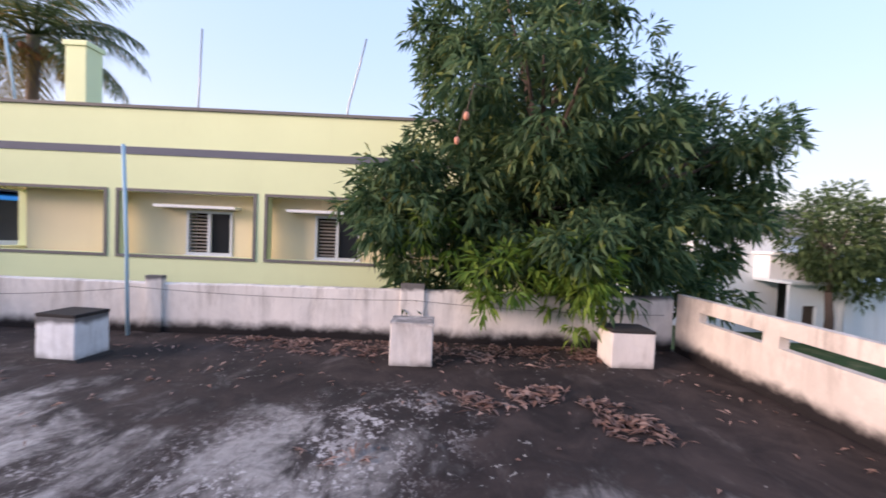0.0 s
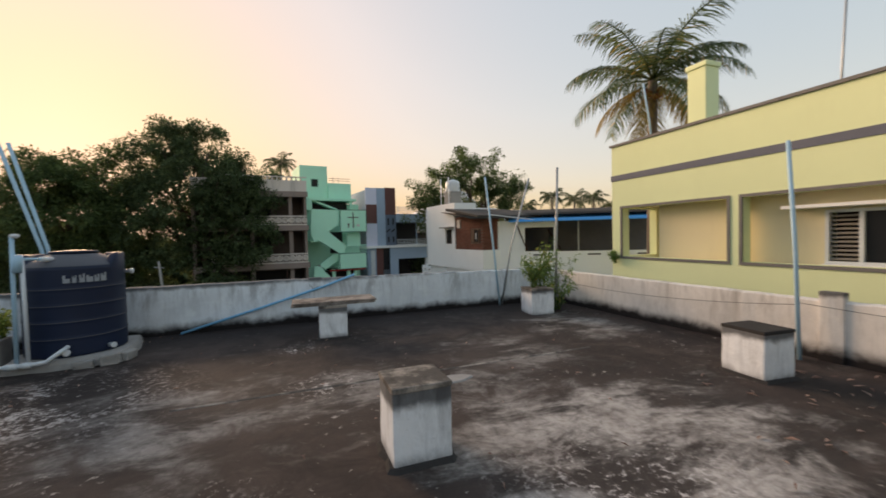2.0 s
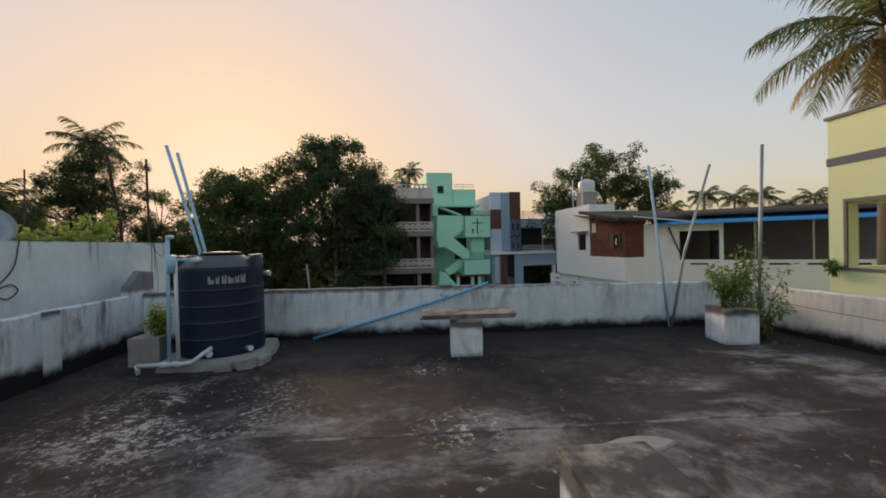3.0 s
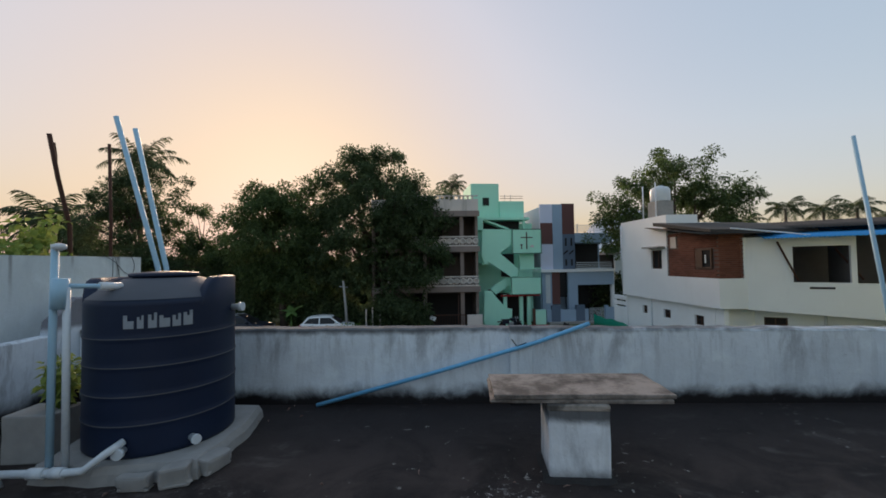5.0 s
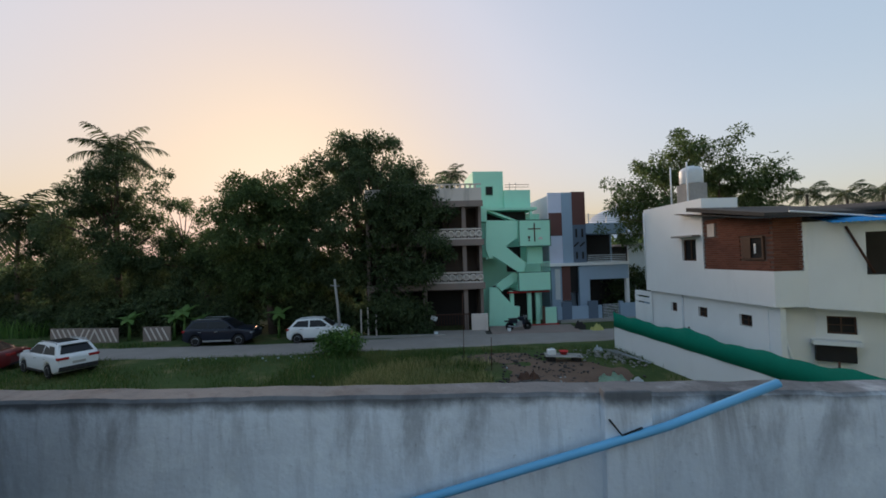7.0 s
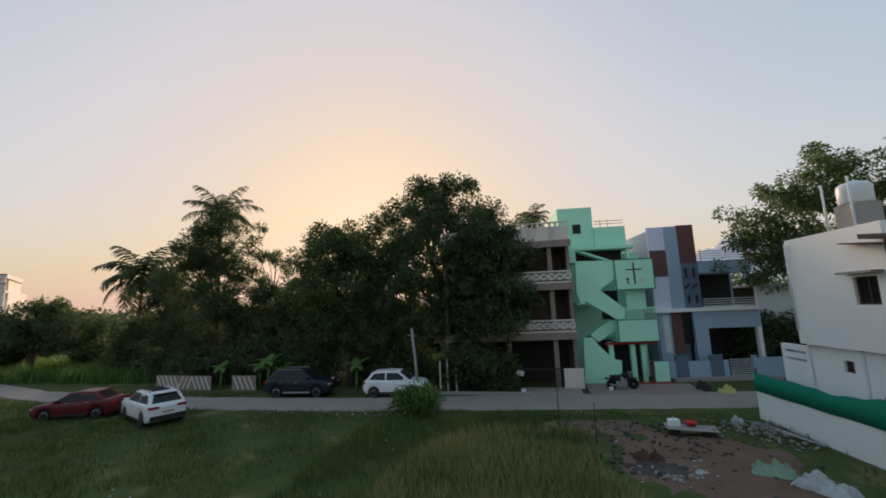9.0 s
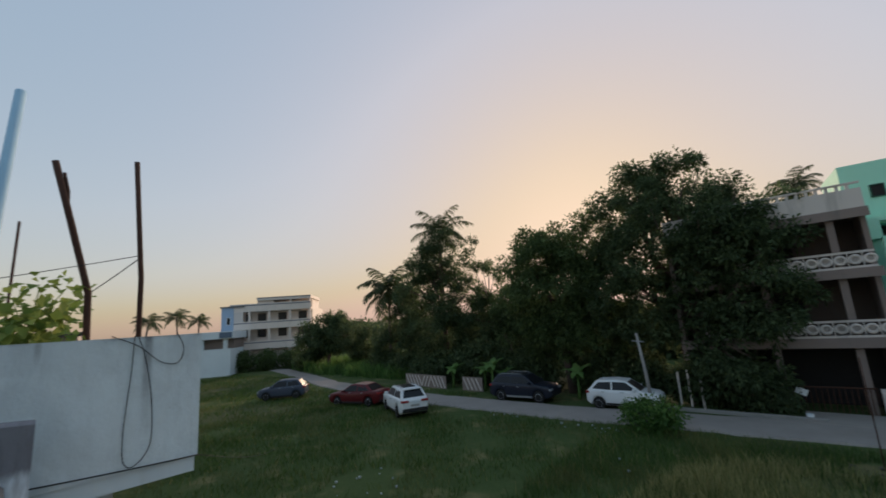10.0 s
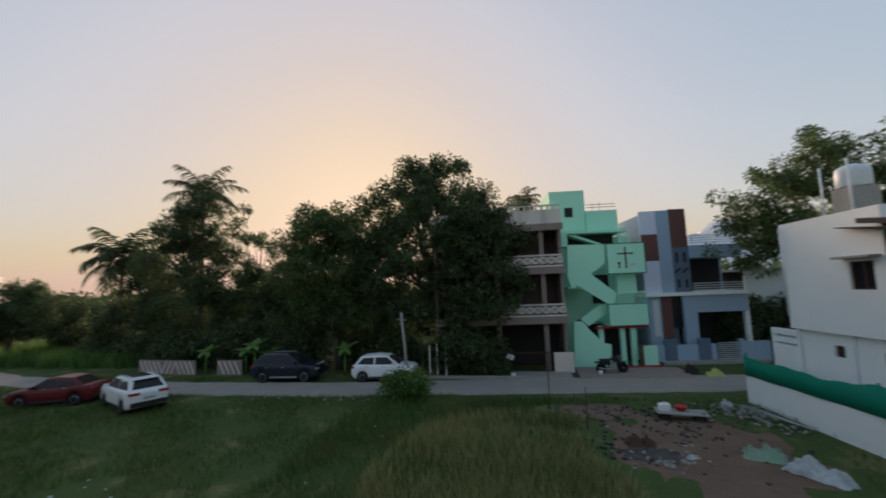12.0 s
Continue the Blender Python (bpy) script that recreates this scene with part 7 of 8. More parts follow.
def on_road(x, y):
    mid = np.interp(x, [-63, -46, -38, -30, -22, -12, -2, 6, 16, 40], [29.2, 25.2, 22.8, 21.7, 21.2, 21.4, 22.4, 23.2, 24.6, 27])
    return np.abs(y - mid) < 1.5


def grass_field(name, material, label, seed, count, x, y, height, width, lean, keep):
    rng = np.random.default_rng(seed)
    xs, ys = rng.uniform(*x, count), rng.uniform(*y, count)
    ok = keep(xs, ys) & ~on_road(xs, ys)
    xs, ys = xs[ok], ys[ok]
    tuft = np.array([noise.noise(Vector((a * 0.35, b * 0.35, seed))) for a, b in zip(xs, ys)])
    sel = rng.uniform(-0.55, 0.5, len(xs)) < tuft
    xs, ys, tuft = xs[sel], ys[sel], tuft[sel]
    v, f = blades(rng, np.column_stack([xs, ys]), np.full(len(xs), GROUND - 0.03), height, width, lean)
    return tagged(link_mesh(name, array_mesh(name, v, f), material), label, "grass", kind="stuff")


def not_earth(x, y):
    """True on the grassy part; the edge of the bare earth is ragged."""
    rag = np.sin(x * 1.7 + 0.6 * y) * 0.16 + np.sin(y * 2.3 - x) * 0.12
    trodden = (np.hypot((x + 13.9) / 1.1, (y - 9.5) / 2.2) + rag < 0.85) | (np.hypot((x + 9.6) / 0.9, (y - 10.6) / 1.4) + rag < 0.85)
    return ~trodden & (((x - 3.9) / 3.6) ** 2 + ((y - 14.2) / 5.2) ** 2 + rag > 0.9) & (((x - 1.4) / 2.9) ** 2 + ((y - 18.3) / 1.15) ** 2 + rag > 0.9)


grass_field("grass", M_GRASS, "rough green grass on the empty plot", 41, 120000, (-30, 8.2), (1.5, 20.4), 0.22, 0.012, 0.7, not_earth)
grass_field("grass", M_GRASS, "rough green grass along the field", 42, 60000, (-62, -20), (4, 24), 0.26, 0.02, 0.7, not_earth)
grass_field("tall_grass", M_STRAW, "tall drying grass in the middle of the plot", 43, 42000, (-6.5, 2.6), (6.0, 17.5), 0.48, 0.011, 0.6, lambda x, y: not_earth(x, y) & (((x + 1.6) / 4.4) ** 2 + ((y - 12) / 5.8) ** 2 < 1))
grass_field("tall_grass", M_GRASS, "tall green weeds in the plot", 44, 30000, (-9, 3.0), (4.0, 19.5), 0.42, 0.013, 0.8, not_earth)
grass_field("reeds", M_BUSH, "tall reeds beyond the lane", 45, 30000, (-60, -30), (27, 44), 1.3, 0.05, 0.5, lambda x, y: y > 24.5 - 0.05 * x)

# bush by the lane and shrubs under the trees
rng = np.random.default_rng(50)
def lump(c, r, count):
    d = rng.normal(size=(count, 3))
    d /= np.linalg.norm(d, axis=1, keepdims=True)
    p = np.array(c) + d * np.array(r) * rng.uniform(0.45, 1.05, (count, 1))
    p[:, 2] = np.maximum(p[:, 2], GROUND + 0.03)
    return p


def shrub(name, label, centre, radius, count, material, leaf, width, seed, n=7):
    rng2 = np.random.default_rng(seed)
    ob = tagged(base(name, Matrix.Translation((centre[0], centre[1], GROUND))), label, "shrub")
    bm = bmesh.new()
    for k in range(9):
        a = rng2.uniform(0, 2 * math.pi)
        e = Vector((math.cos(a) * radius[0] * 0.7, math.sin(a) * radius[1] * 0.7, centre[2] - GROUND + radius[2] * rng2.uniform(0.1, 0.7)))
        add_tube(bm, [Vector((0, 0, -0.05)), e * 0.5 + Vector((0, 0, 0.15)), e], [0.03, 0.02, 0.006], 5)
    part("stem", bm, M_BARK, ob)
    pts = lump((0, 0, centre[2] - GROUND), radius, count)
    pts[:, 2] = np.maximum(pts[:, 2], 0.05)
    v, q = leaf_arrays(rng2, pts, leaf, width, 0.1, 0.2, None, n)
    fo = link_mesh("foliage", array_mesh("foliage", v, q), material, ob)
    fo["kind"] = "stuff"
    return ob


shrub("bush", "leafy green bush at the edge of the lane", (-7.3, 19.7, -2.85), (1.35, 0.9, 0.75), 420, M_BUSH, 0.2, 0.09, 61)
shrub("bush", "dark undergrowth below the shade tree", (-6.6, 26.0, -2.4), (1.7, 0.7, 1.2), 520, M_TREE, 0.26, 0.12, 63)
shrub("bush", "dark undergrowth below the shade tree", (-9.4, 26.2, -2.4), (1.7, 0.7, 1.2), 520, M_TREE, 0.26, 0.12, 64)
shrub("bush", "low green shrub beside the brick gate", (-3.6, 25.0, -2.9), (1.2, 0.6, 0.7), 260, M_TREE, 0.2, 0.09, 62)
for k, (x, y, z, r, s) in enumerate(((-11.5, 27.2, -2.0, 3.2, 1.9), (-18.0, 27.0, -2.2, 3.2, 1.6), (-22.5, 27.8, -1.9, 3.4, 2.0), (-27.5, 27.4, -2.3, 3.2, 1.4), (-33.0, 29.5, -2.4, 3.4, 1.3), (-38.5, 31.0, -2.2, 3.6, 1.5), (-45.5, 34.0, -2.2, 4.4, 1.6), (-5.0, 26.0, -2.2, 2.4, 1.5), (-16.0, 31.0, 0.0, 5.5, 3.0), (-24.0, 33.0, 0.0, 5.5, 2.8), (-33.0, 36.0, -1.0, 5.5, 2.4), (14.0, 32.5, -1.6, 2.6, 2.0), (17.5, 32.5, -1.4, 2.8, 2.2))):
    shrub("undergrowth", "dark undergrowth beneath the trees", (x, y, z), (r, 1.6, s), 620, M_TREE, 0.36, 0.16, 70 + k, 8)


for k, u in enumerate((-13.0, -9.5, -6.0, -2.5, 1.0)):
    shrub("roadside_shrub", "low green shrubs before the distant apartments", (-61.7 + u * 0.643 + 1.9, 34.2 + u * 0.766 - 1.6, -2.1), (2.1, 1.8, 1.7), 320, M_TREE_B, 0.4, 0.18, 170 + k, 7)


def banana(x, y, h, seed):
    rng2 = np.random.default_rng(seed)
    ob = tagged(base("banana_plant", Matrix.Translation((x, y, GROUND))), "banana plant with broad torn leaves", "plant", "banana plants by the lane")
    part("stem", tube([(0, 0, -0.05), (0.03, 0.02, h * 0.5), (0.05, 0.0, h)], [0.11, 0.09, 0.05], 8), M_BANANA, ob)
    for k in range(7):
        az = k * 2.4 + rng2.uniform(-0.3, 0.3)
        d = Vector((math.cos(az), math.sin(az), 0))
        s = Vector((-d.y, d.x, 0))
        bm, rows = bmesh.new(), []
        for i in range(9):
            u = i / 8
            p = Vector((0.05, 0, h)) + d * (0.25 * u + 0.75 * u * u) + Vector((0, 0, 1.55 * u - (0.75 + 0.35 * (k % 3)) * u * u))
            w = 0.24 * math.sin(math.pi * min(1, u * 0.9 + 0.08)) + 0.01
            rows.append([bm.verts.new(p + s * w - Vector((0, 0, w * 0.3))), bm.verts.new(p), bm.verts.new(p - s * w - Vector((0, 0, w * 0.3)))])
        for a, b in zip(rows, rows[1:]):
            bm.faces.new((a[0], a[1], b[1], b[0]))
            bm.faces.new((a[1], a[2], b[2], b[1]))
        part("leaf", bm, M_BANANA, ob, smooth=True)
    return ob


for k, (x, y, h) in enumerate(((-19.6, 25.0, 1.6), (-20.6, 25.4, 1.2), (-18.7, 25.2, 1.0), (-13.0, 25.0, 1.3), (-24.0, 25.6, 1.1))):
    banana(x, y, h, 90 + k)

# weeds growing on the masonry stub and in the roof corner
def weed(at, height, count, seed, label, material=None, parent_name="weed"):
    rng2 = np.random.default_rng(seed)
    ob = tagged(base(parent_name, Matrix.Translation(at)), label, "plant")
    pts = []
    bm = bmesh.new()
    for k in range(count):
        a = rng2.uniform(0, 2 * math.pi)
        tip = Vector((math.cos(a) * rng2.uniform(0.15, 0.55) * height, math.sin(a) * rng2.uniform(0.15, 0.5) * height, height * rng2.uniform(0.45, 1.1)))
        knee = tip * 0.5 + Vector((0, 0, 0.12 * height))
        add_tube(bm, [Vector((rng2.uniform(-0.08, 0.08), rng2.uniform(-0.08, 0.08), -0.03)), knee, tip], [0.008, 0.006, 0.003], 4)
        for j in range(11):
            u = 0.25 + 0.75 * j / 10
            pts.append(knee.lerp(tip, (u - 0.5) * 2) if u > 0.5 else Vector().lerp(knee, u * 2))
    part("stem", bm, M_BUSH, ob)
    v, q = leaf_arrays(rng2, np.array([tuple(p) for p in pts]), 0.095, 0.040, 0.15, 0.06, None, 3)
    fo = link_mesh("leaves", array_mesh("leaves", v, q), material or M_BUSH, ob)
    fo["kind"] = "stuff"
    return ob


weed((4.62, -1.30, 0.56), 0.62, 13, 101, "leafy weeds growing on the whitewashed stub", M_WEED)
weed((4.85, -1.20, 0.56), 0.95, 13, 102, "leafy weeds growing on the whitewashed stub", M_WEED)
weed((5.25, -1.25, 0.0), 1.10, 18, 103, "leafy weeds in the roof corner", M_WEED)
weed((-4.32, -1.18, 0.42), 0.42, 14, 104, "small yellowish weed behind the tank", M_VINE)
weed((9.45, 1.3, 0.75), 0.42, 8, 105, "small weed growing out of the yellow wall")

# dry leaves fallen from the mango tree
def litter(name, label, spots, count, seed, size=0.13):
    rng2 = np.random.default_rng(seed)
    V, F = [], []
    for k in range(count):
        cx, cy, rx, ry, pile = spots[rng2.integers(len(spots))]
        a, r = rng2.uniform(0, 2 * math.pi), rng2.uniform(0, 1) ** 0.65
        x, y = cx + math.cos(a) * r * rx * 1.15, cy + math.sin(a) * r * ry * 1.15
        if noise.noise(Vector((x * 2.6, y * 2.6, seed))) < rng2.uniform(-0.35, 0.15) * (1 if pile else 0):
            continue
        if x > 5.93 or y < Y_S + 0.02:
            continue
        z = 0.006 + pile * (1 - r) * rng2.uniform(0, 1)
        L, w = size * rng2.uniform(0.45, 1.35), size * 0.14 * rng2.uniform(0.5, 1.3)
        t = rng2.uniform(0, 2 * math.pi)
        d, s = np.array([math.cos(t), math.sin(t), rng2.uniform(-0.15, 0.35)]), np.array([-math.sin(t), math.cos(t), rng2.uniform(-0.4, 0.4)])
        p = np.array([x, y, z])
        b = len(V)
        curl = rng2.uniform(0.005, 0.03)
        V += [p - d * L / 2, p + s * w + [0, 0, curl], p + d * L / 2 + [0, 0, curl * 0.5], p - s * w + [0, 0, curl]]
        F += [(b, b + 1, b + 2), (b, b + 2, b + 3)]
    V = np.array(V)
    V[:, 2] = np.maximum(V[:, 2], 0.004)
    return tagged(link_mesh(name, array_mesh(name, V, F), M_LITTER), label, "leaf litter", kind="stuff")


litter("dry_leaves", "drift of reddish dry mango leaves along the parapet", [(5.6, -9.0, 0.45, 1.0, 0.05), (5.55, -10.4, 0.5, 0.9, 0.06), (5.5, -11.6, 0.55, 0.9, 0.07), (5.65, -12.5, 0.4, 0.8, 0.06), (5.7, -7.9, 0.3, 0.9, 0.03)], 1900, 111, 0.125)
litter("dry_leaves", "raked heap of reddish dry mango leaves", [(3.75, -10.75, 0.30, 0.42, 0.09), (3.9, -10.95, 0.35, 0.3, 0.08)], 230, 112, 0.14)
litter("dry_leaves", "raked heap of reddish dry mango leaves", [(3.95, -11.6, 0.28, 0.35, 0.09), (3.65, -11.95, 0.3, 0.35, 0.10), (3.3, -12.15, 0.3, 0.28, 0.08)], 480, 113, 0.14)
litter("dry_leaves", "small heap of dry twigs and leaves", [(2.75, -9.55, 0.22, 0.3, 0.05)], 60, 114, 0.10)
litter("dry_leaves", "scattered dry leaves on the roof floor", [(4.0, -11.5, 1.9, 2.2, 0.0), (5.0, -8.0, 0.9, 2.5, 0.0), (3.0, -13.6, 2.8, 0.5, 0.0), (4.5, -7.0, 1.2, 1.5, 0.0)], 420, 115, 0.10)
litter("dry_leaves", "few dry leaves and scraps near the tank", [(-3.8, -3.2, 1.0, 1.4, 0.0), (0.0, -2.6, 2.5, 1.0, 0.0), (1.5, -5.0, 2.5, 2.2, 0.0), (-3.5, -0.3, 1.5, 0.3, 0.0)], 170, 116, 0.06)

# vines on the neighbour's wall
rng = np.random.default_rng(130)
vine = tagged(base("vine", Matrix.Translation((-6.28, -0.3, 1.0))), "yellow-green creeper sprawling over the neighbour's wall", "plant")
bm, pts = bmesh.new(), []
for k in range(64):
    y0 = rng.uniform(-2.4, 0.8)
    p = [Vector((rng.uniform(-0.35, 0.2), y0, 0.35))]
    for i in range(5):
        hi = 0.85 + 0.5 * max(0.0, 1 - abs(y0 - 0.45) / 0.55)
        p.append(p[-1] + Vector((rng.uniform(-0.1, 0.12), rng.uniform(-0.08, 0.16), rng.uniform(0.04, 0.21) * hi)))
    add_tube(bm, p, 0.005, 4)
    pts += [q_ + Vector((0, 0, 0.05)) for q_ in p[1:] if q_.z > 0.84 or (q_.z > 0.55 and q_.x < 0.1) for _ in range(3)]
part("stem", bm, M_VINE, vine)
v, q = leaf_arrays(rng, np.array([tuple(a) for a in pts]), 0.105, 0.10, 0.1, 0.12, None, 4)
fo = link_mesh("leaves", array_mesh("leaves", v, q), M_VINE, vine)
fo["kind"] = "stuff"


# ---- things on the plot and by the lane ----
def on_ground(name, label, category, x, y, turn=0.0, z=0.0):
    return tagged(base(name, along(x, y, turn, GROUND + z)), label, category)


# low striped precast wall pieces by the lane
for wx, wy, turn, length in ((-29.4, 25.3, -5, 5.3), (-22.5, 25.0, -2, 2.0)):
    lw = on_ground("precast_wall", "low weathered precast wall with slanting ribs", "wall", wx, wy, turn)
    put("panel", lw, M_BROWNAPT, 0, length, 0, 0.06, -0.05, 1.0)
    for k in range(int(length / 0.42)):
        rib = part("rib", box(-0.05, 0.05, -0.02, 0.0, -0.48, 0.48), M_RAIL_STONE, lw)
        rib.matrix_basis = pose(0.35 + k * 0.42, -0.002, 0.5, 0, -28 if k % 8 < 5 else 28, 0)

ep = on_ground("electric_pole", "leaning grey concrete electric pole", "pole", -8.25, 23.3)
part("shaft", tube([(0, 0, -0.1), (-0.12, 0, 2.0), (-0.27, -0.1, 4.0)], [0.11, 0.09, 0.07], 8), M_CONCRETE, ep)
part("cross_arm", tube([(-0.55, -0.1, 3.62), (0.05, -0.1, 3.55)], 0.03, 6), M_STEEL, ep)
for k, (x, y, h) in enumerate(((-6.3, 25.1, 1.45), (-6.9, 25.3, 1.9), (-7.4, 25.4, 1.75))):
    fp = on_ground("fence_post", "pale concrete fence post by the lane", "post", x, y)
    part("shaft", box(-0.05, 0.05, -0.05, 0.05, -0.05, h, 0.01), M_RAIL_STONE, fp)
kerb = structure(part("kerb", box(-8.0, -1.6, 24.1, 24.3, GROUND - 0.02, GROUND + 0.16, 0.02), M_CONCRETE), "low concrete kerb beside the lane", "kerb")
bucket = on_ground("bucket", "small white plastic bucket by the kerb", "bucket", -2.2, 24.4, 0, 0.0)
part("body", lathe([(0.10, 0), (0.14, 0.28), (0.13, 0.28)], 16), M_WHITE_PVC, bucket)
bucket2 = on_ground("bucket", "small white plastic bucket near the motorbike", "bucket", 2.7, 25.1)
part("body", lathe([(0.10, 0), (0.14, 0.28), (0.13, 0.28)], 16), M_WHITE_PVC, bucket2)

# paved forecourts across the lane
for name, x0, x1, y0, y1, mat, label in (("forecourt", -2.4, 1.1, 23.6, 25.9, M_ROAD, "grey cement ramp before the apartment gate"), ("forecourt", 1.5, 7.4, 24.3, 27.2, M_PAVE, "pinkish paved yard before the green house")):
    structure(part(name, box(x0, x1, y0, y1, GROUND - 0.1, GROUND + 0.085, 0.01), mat), label, "pavement")
structure(part("drain", box(1.1, 1.5, 22.9, 26.0, GROUND - 0.1, GROUND + 0.03), M_ROUGH_BLACK), "dark open drain beside the ramp", "drain")

# thin rods standing in the plot
for x, y, h in ((-0.5, 18.6, 3.3), (0.7, 16.1, 1.5)):
    rod = on_ground("iron_rod", "thin iron rod standing in the weeds", "rod", x, y)
    part("shaft", tube([(0, 0, -0.05), (0.02, 0, h)], 0.018, 6), M_RUST, rod)

# the sheet laid on blocks, with odds and ends
shelf = on_ground("sheet_on_blocks", "warped grey cement sheet lying on blocks", "sheet", 4.3, 17.5, -4)
part("sheet", grid_box(1.75, 0.7, 0.03, bevel=0.004, bow=0.03, seed=31), M_CONCRETE, shelf).matrix_basis = pose(0, 0, 0.26, 3, 2, 0)
for x in (-0.6, 0.6):
    put("block", shelf, M_ROUGH_BLACK, x - 0.2, x + 0.2, -0.2, 0.2, -0.02, 0.26, "", 0.02)
sack = on_ground("plastic_can", "white plastic can on the cement sheet", "can", 3.75, 17.6, 10, 0.28)
part("body", box(-0.2, 0.2, -0.14, 0.14, 0, 0.28, 0.05), M_WHITE, sack)
part("cap", lathe([(0.04, 0.27), (0.04, 0.33), (0.01, 0.34)], 12), M_WHITE_PVC, sack)
bowl = on_ground("red_basin", "red plastic basin on the cement sheet", "basin", 4.35, 17.65, 0, 0.29)
part("body", lathe([(0.14, 0), (0.22, 0.15), (0.24, 0.16), (0.21, 0.15), (0.13, 0.02)], 20), M_REDPLASTIC, bowl)


def crumpled(name, label, x, y, w, d, h, seed, material, turn=0, category="cloth"):
    """A crumpled cloth or sack lying on the ground."""
    bm = bmesh.new()
    n = 22
    vs = []
    for j in range(n + 1):
        for i in range(n + 1):
            u, v = i / n - 0.5, j / n - 0.5
            edge = max(0.0, 1 - (abs(u) * 2) ** 4) * max(0.0, 1 - (abs(v) * 2) ** 4)
            a = noise.noise(Vector((u * 4.2, v * 4.2, seed))) + 0.5 * noise.noise(Vector((u * 10, v * 10, seed)))
            vs.append(bm.verts.new((u * w * (1 + 0.2 * a), v * d * (1 - 0.25 * a), 0.004 + h * edge * max(0.1, 0.62 + 0.75 * a))))
    for j in range(n):
        for i in range(n):
            k = j * (n + 1) + i
            bm.faces.new((vs[k], vs[k + 1], vs[k + n + 2], vs[k + n + 1]))
    bm2 = part(name, bm, material)
    bm2.matrix_world = along(x, y, turn, GROUND + 0.02)
    return tagged(bm2, label, category)


crumpled("crumpled_tarpaulin", "crumpled pale green tarpaulin on the earth", 5.3, 14.0, 1.05, 0.65, 0.40, 3.1, M_TARP_G, -20)
crumpled("crumpled_tarpaulin", "crumpled white and blue plastic sheet on the earth", 5.95, 12.9, 1.4, 0.6, 0.40, 8.4, M_TARP_W, -50)
crumpled("plastic_bag", "white plastic bag lying on the earth", 3.35, 13.7, 0.5, 0.3, 0.14, 5.5, M_TARP_W, 15)
crumpled("yellow_sack", "yellowish sack by the compound wall", 8.5, 24.9, 0.8, 0.6, 0.5, 6.6, M_SACK, 0)
crumpled("dark_sack", "dark sack beside the gate", 7.6, 25.6, 0.7, 0.5, 0.5, 2.6, M_ROUGH_BLACK, 0)
crumpled("plastic_bag", "small pale bag among the rubble", 6.6, 19.3, 0.4, 0.35, 0.25, 9.5, M_TARP_W, 0)
crumpled("burnt_mound", "dark heap of burnt rubbish", 2.1, 14.6, 0.8, 0.5, 0.42, 7.7, M_WOODDARK, 12, "heap")
crumpled("ash_mound", "grey ash and rubbish heap", 2.3, 13.9, 1.7, 0.9, 0.16, 4.7, M_ASH, 0, "heap")


def debris(name, label, spots, count, seed, size, material):
    """Loose stones and scraps: small uneven boxes joined into one mesh."""
    rng2 = np.random.default_rng(seed)
    V, F = [], []
    for k in range(count):
        cx, cy, rx, ry = spots[rng2.integers(len(spots))]
        x, y = cx + rng2.normal() * rx * 0.5, cy + rng2.normal() * ry * 0.5
        s = size * rng2.uniform(0.4, 1.4) * np.array([1, rng2.uniform(0.4, 1), rng2.uniform(0.25, 0.7)])
        t = rng2.uniform(0, math.pi)
        c, sn = math.cos(t), math.sin(t)
        b = len(V)
        for zz in (0, 1):
            for yy in (-1, 1):
                for xx in (-1, 1):
                    px, py = xx * s[0] / 2 * rng2.uniform(0.6, 1), yy * s[1] / 2 * rng2.uniform(0.6, 1)
                    V.append((x + px * c - py * sn, y + px * sn + py * c, GROUND + 0.02 + zz * s[2]))
        F += [(b, b + 2, b + 3, b + 1), (b + 4, b + 5, b + 7, b + 6), (b, b + 1, b + 5, b + 4), (b + 2, b + 6, b + 7, b + 3), (b, b + 4, b + 6, b + 2), (b + 1, b + 3, b + 7, b + 5)]
    return tagged(link_mesh(name, array_mesh(name, V, F), material), label, "rubble", kind="stuff")


debris("rubble", "dark clods and burnt scraps on the bare earth", [(3.2, 15.5, 3.0, 3.0), (2.2, 14.2, 1.5, 1.2), (1.4, 18.3, 2.6, 0.8)], 420, 141, 0.11, M_ASH)
debris("rubble", "heap of grey rubble by the compound wall", [(6.6, 18.6, 1.3, 1.2), (6.9, 17.8, 0.8, 1.6), (2.6, 13.6, 1.0, 0.7)], 300, 143, 0.12, M_CONCRETE)
debris("white_scraps", "pale paper and plastic scraps in the grass", [(-9.5, 19.2, 1.6, 0.5), (-4.0, 13.0, 4.0, 3.5), (-13.0, 9.0, 3.0, 1.5), (-14.5, 19.6, 1.5, 0.4), (3.0, 15.0, 3.0, 3.0), (-12.0, 7.5, 1.2, 0.8)], 60, 142, 0.09, M_TARP_W)
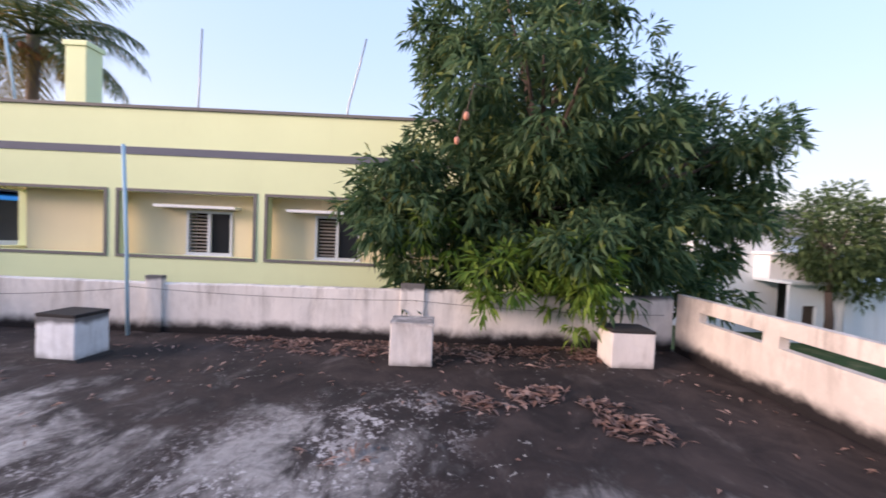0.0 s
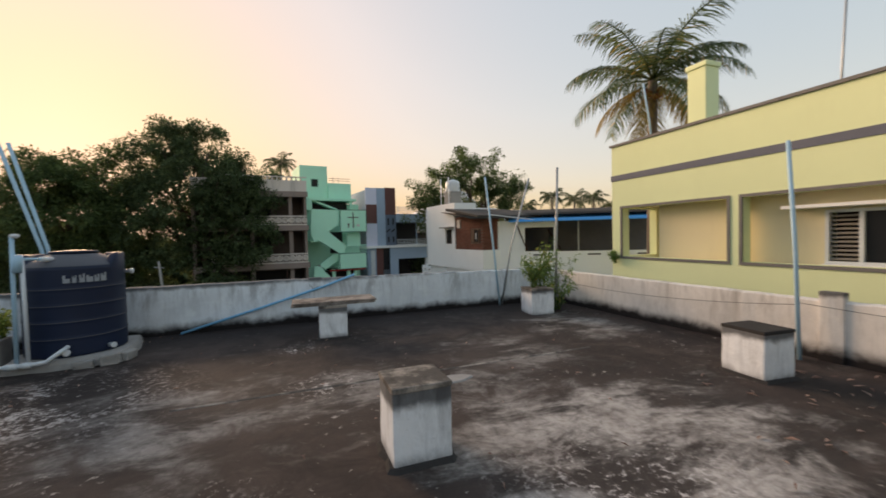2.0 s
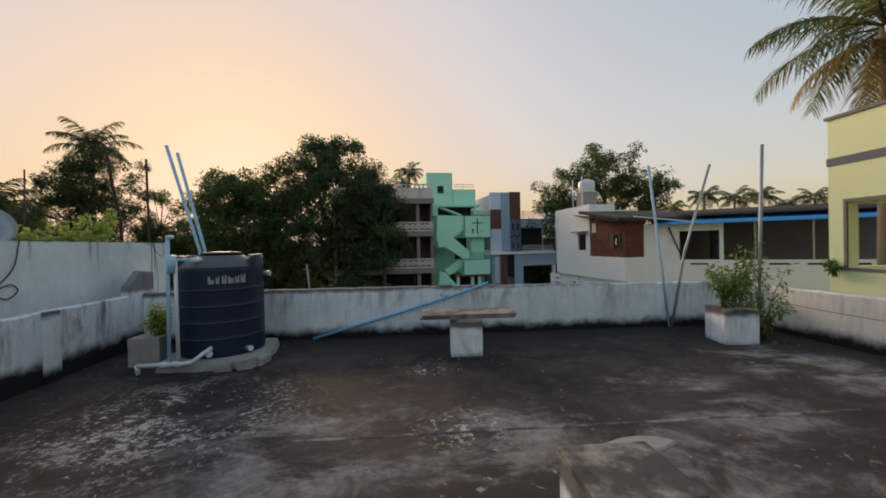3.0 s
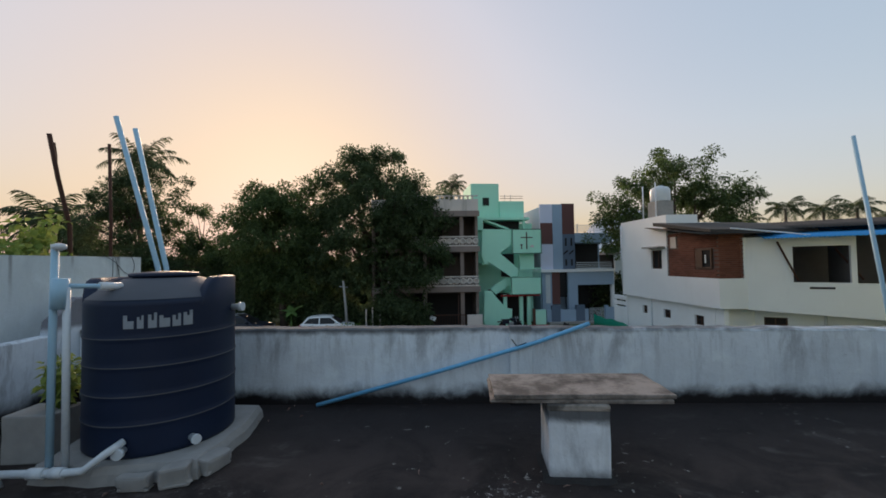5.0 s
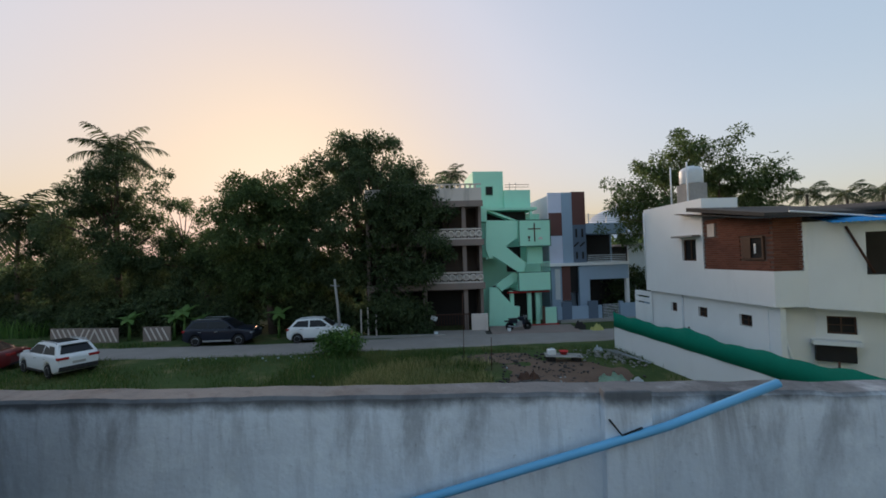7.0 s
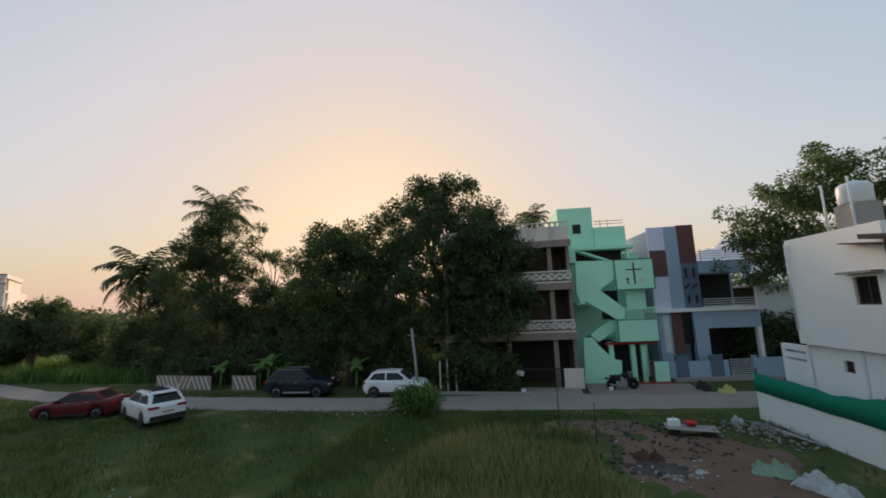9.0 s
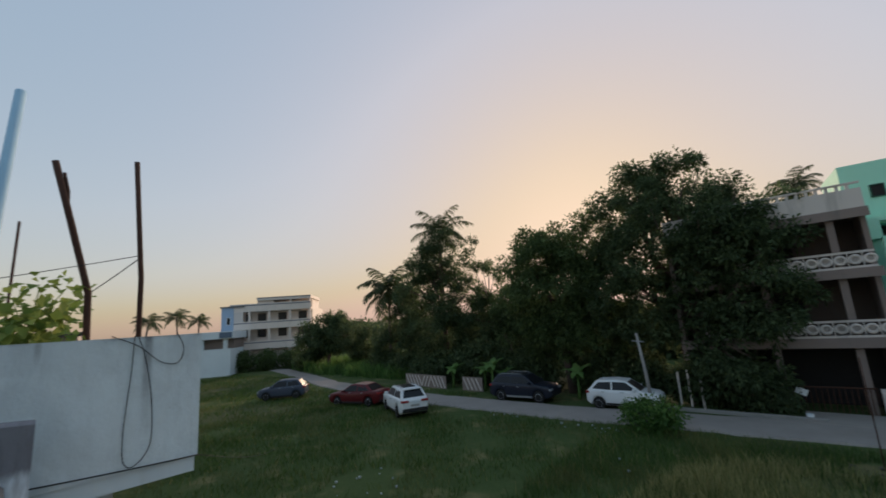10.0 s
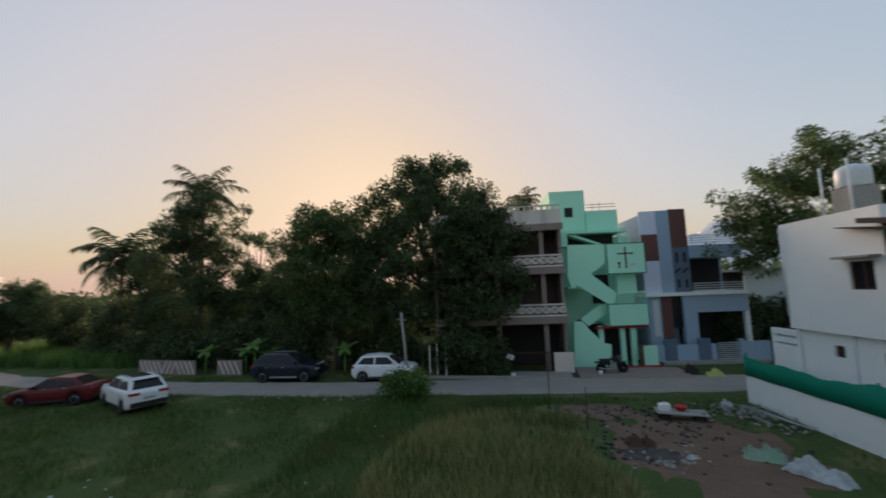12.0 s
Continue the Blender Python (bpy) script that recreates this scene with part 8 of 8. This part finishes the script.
for k in range(4):
    pole("waste_pipe", [(6.9 + 0.12 * k, 19.5 - 0.2 * k, GROUND + 0.06 + 0.03 * k), (7.5 + 0.1 * k, 17.6 - 0.5 * k, GROUND + 0.08 + 0.03 * k)], 0.03, M_STEEL, "grey pipe lying by the compound wall", "pipe", 6)

# bricks of the upper room of the white house
brick_mesh = bpy.data.meshes.new("brick")
bmb = bmesh.new()
add_box(bmb, 0.004, 0.226, 0.0, 0.05, 0.004, 0.071)
bmb.to_mesh(brick_mesh)
bmb.free()
brick_mesh.materials.append(M_BRICK)
for row in range(24):
    for k in range(15):
        x, z = 4.31 + k * 0.23 - (0.115 if row % 2 else 0.0), 0.90 + row * 0.083
        if x < 4.30 or x > 7.30 or (6.10 < x < 7.20 and 1.20 < z < 2.10) or (4.35 < x < 4.94 and 2.13 < z < 2.72) or z > 3.25 - (x - 4.3) * 0.165:
            continue
        b = new("brick", brick_mesh)
        b.parent = wht
        b.matrix_basis = pose(x, 0.022, z)
    for k in range(4):
        b = new("brick", brick_mesh)
        b.parent = fw
        b.matrix_basis = pose(0.0 + k * 0.23 + (0.05 if row % 2 else 0.0), 0.022, 0.90 + row * 0.083)

# houses far behind the neighbour
for k, (x, y, turn, wd, dp, h, mat, label) in enumerate(((-16.0, -3.2, 90, 2.4, 5.0, 2.9, M_NWALL, "pale roof room of a distant house"), (-22.0, -8.0, 85, 5.0, 6.0, 2.4, M_MAROON, "red-brown roofed distant house"), (-20.0, 0.4, 92, 1.6, 4.0, 2.2, M_BROWNAPT, "grey distant roof room"), (-40.0, 2.0, 80, 9.0, 6.0, 1.8, M_WHITE, "white distant house across the field"))):
    fh = tagged(base("distant_house", along(x, y, turn)), label, "house")
    part("wall", wall_mesh(wd, GROUND, h, dp, ()), mat, fh)
    put("roof", fh, M_ASBESTOS, -0.2, wd + 0.2, -0.2, dp + 0.2, h, h + 0.12)
    window(fh, wd * 0.3, wd * 0.3 + 0.8, h - 1.2, h - 0.4, -0.03, M_WHITE_PVC, M_GLASS)
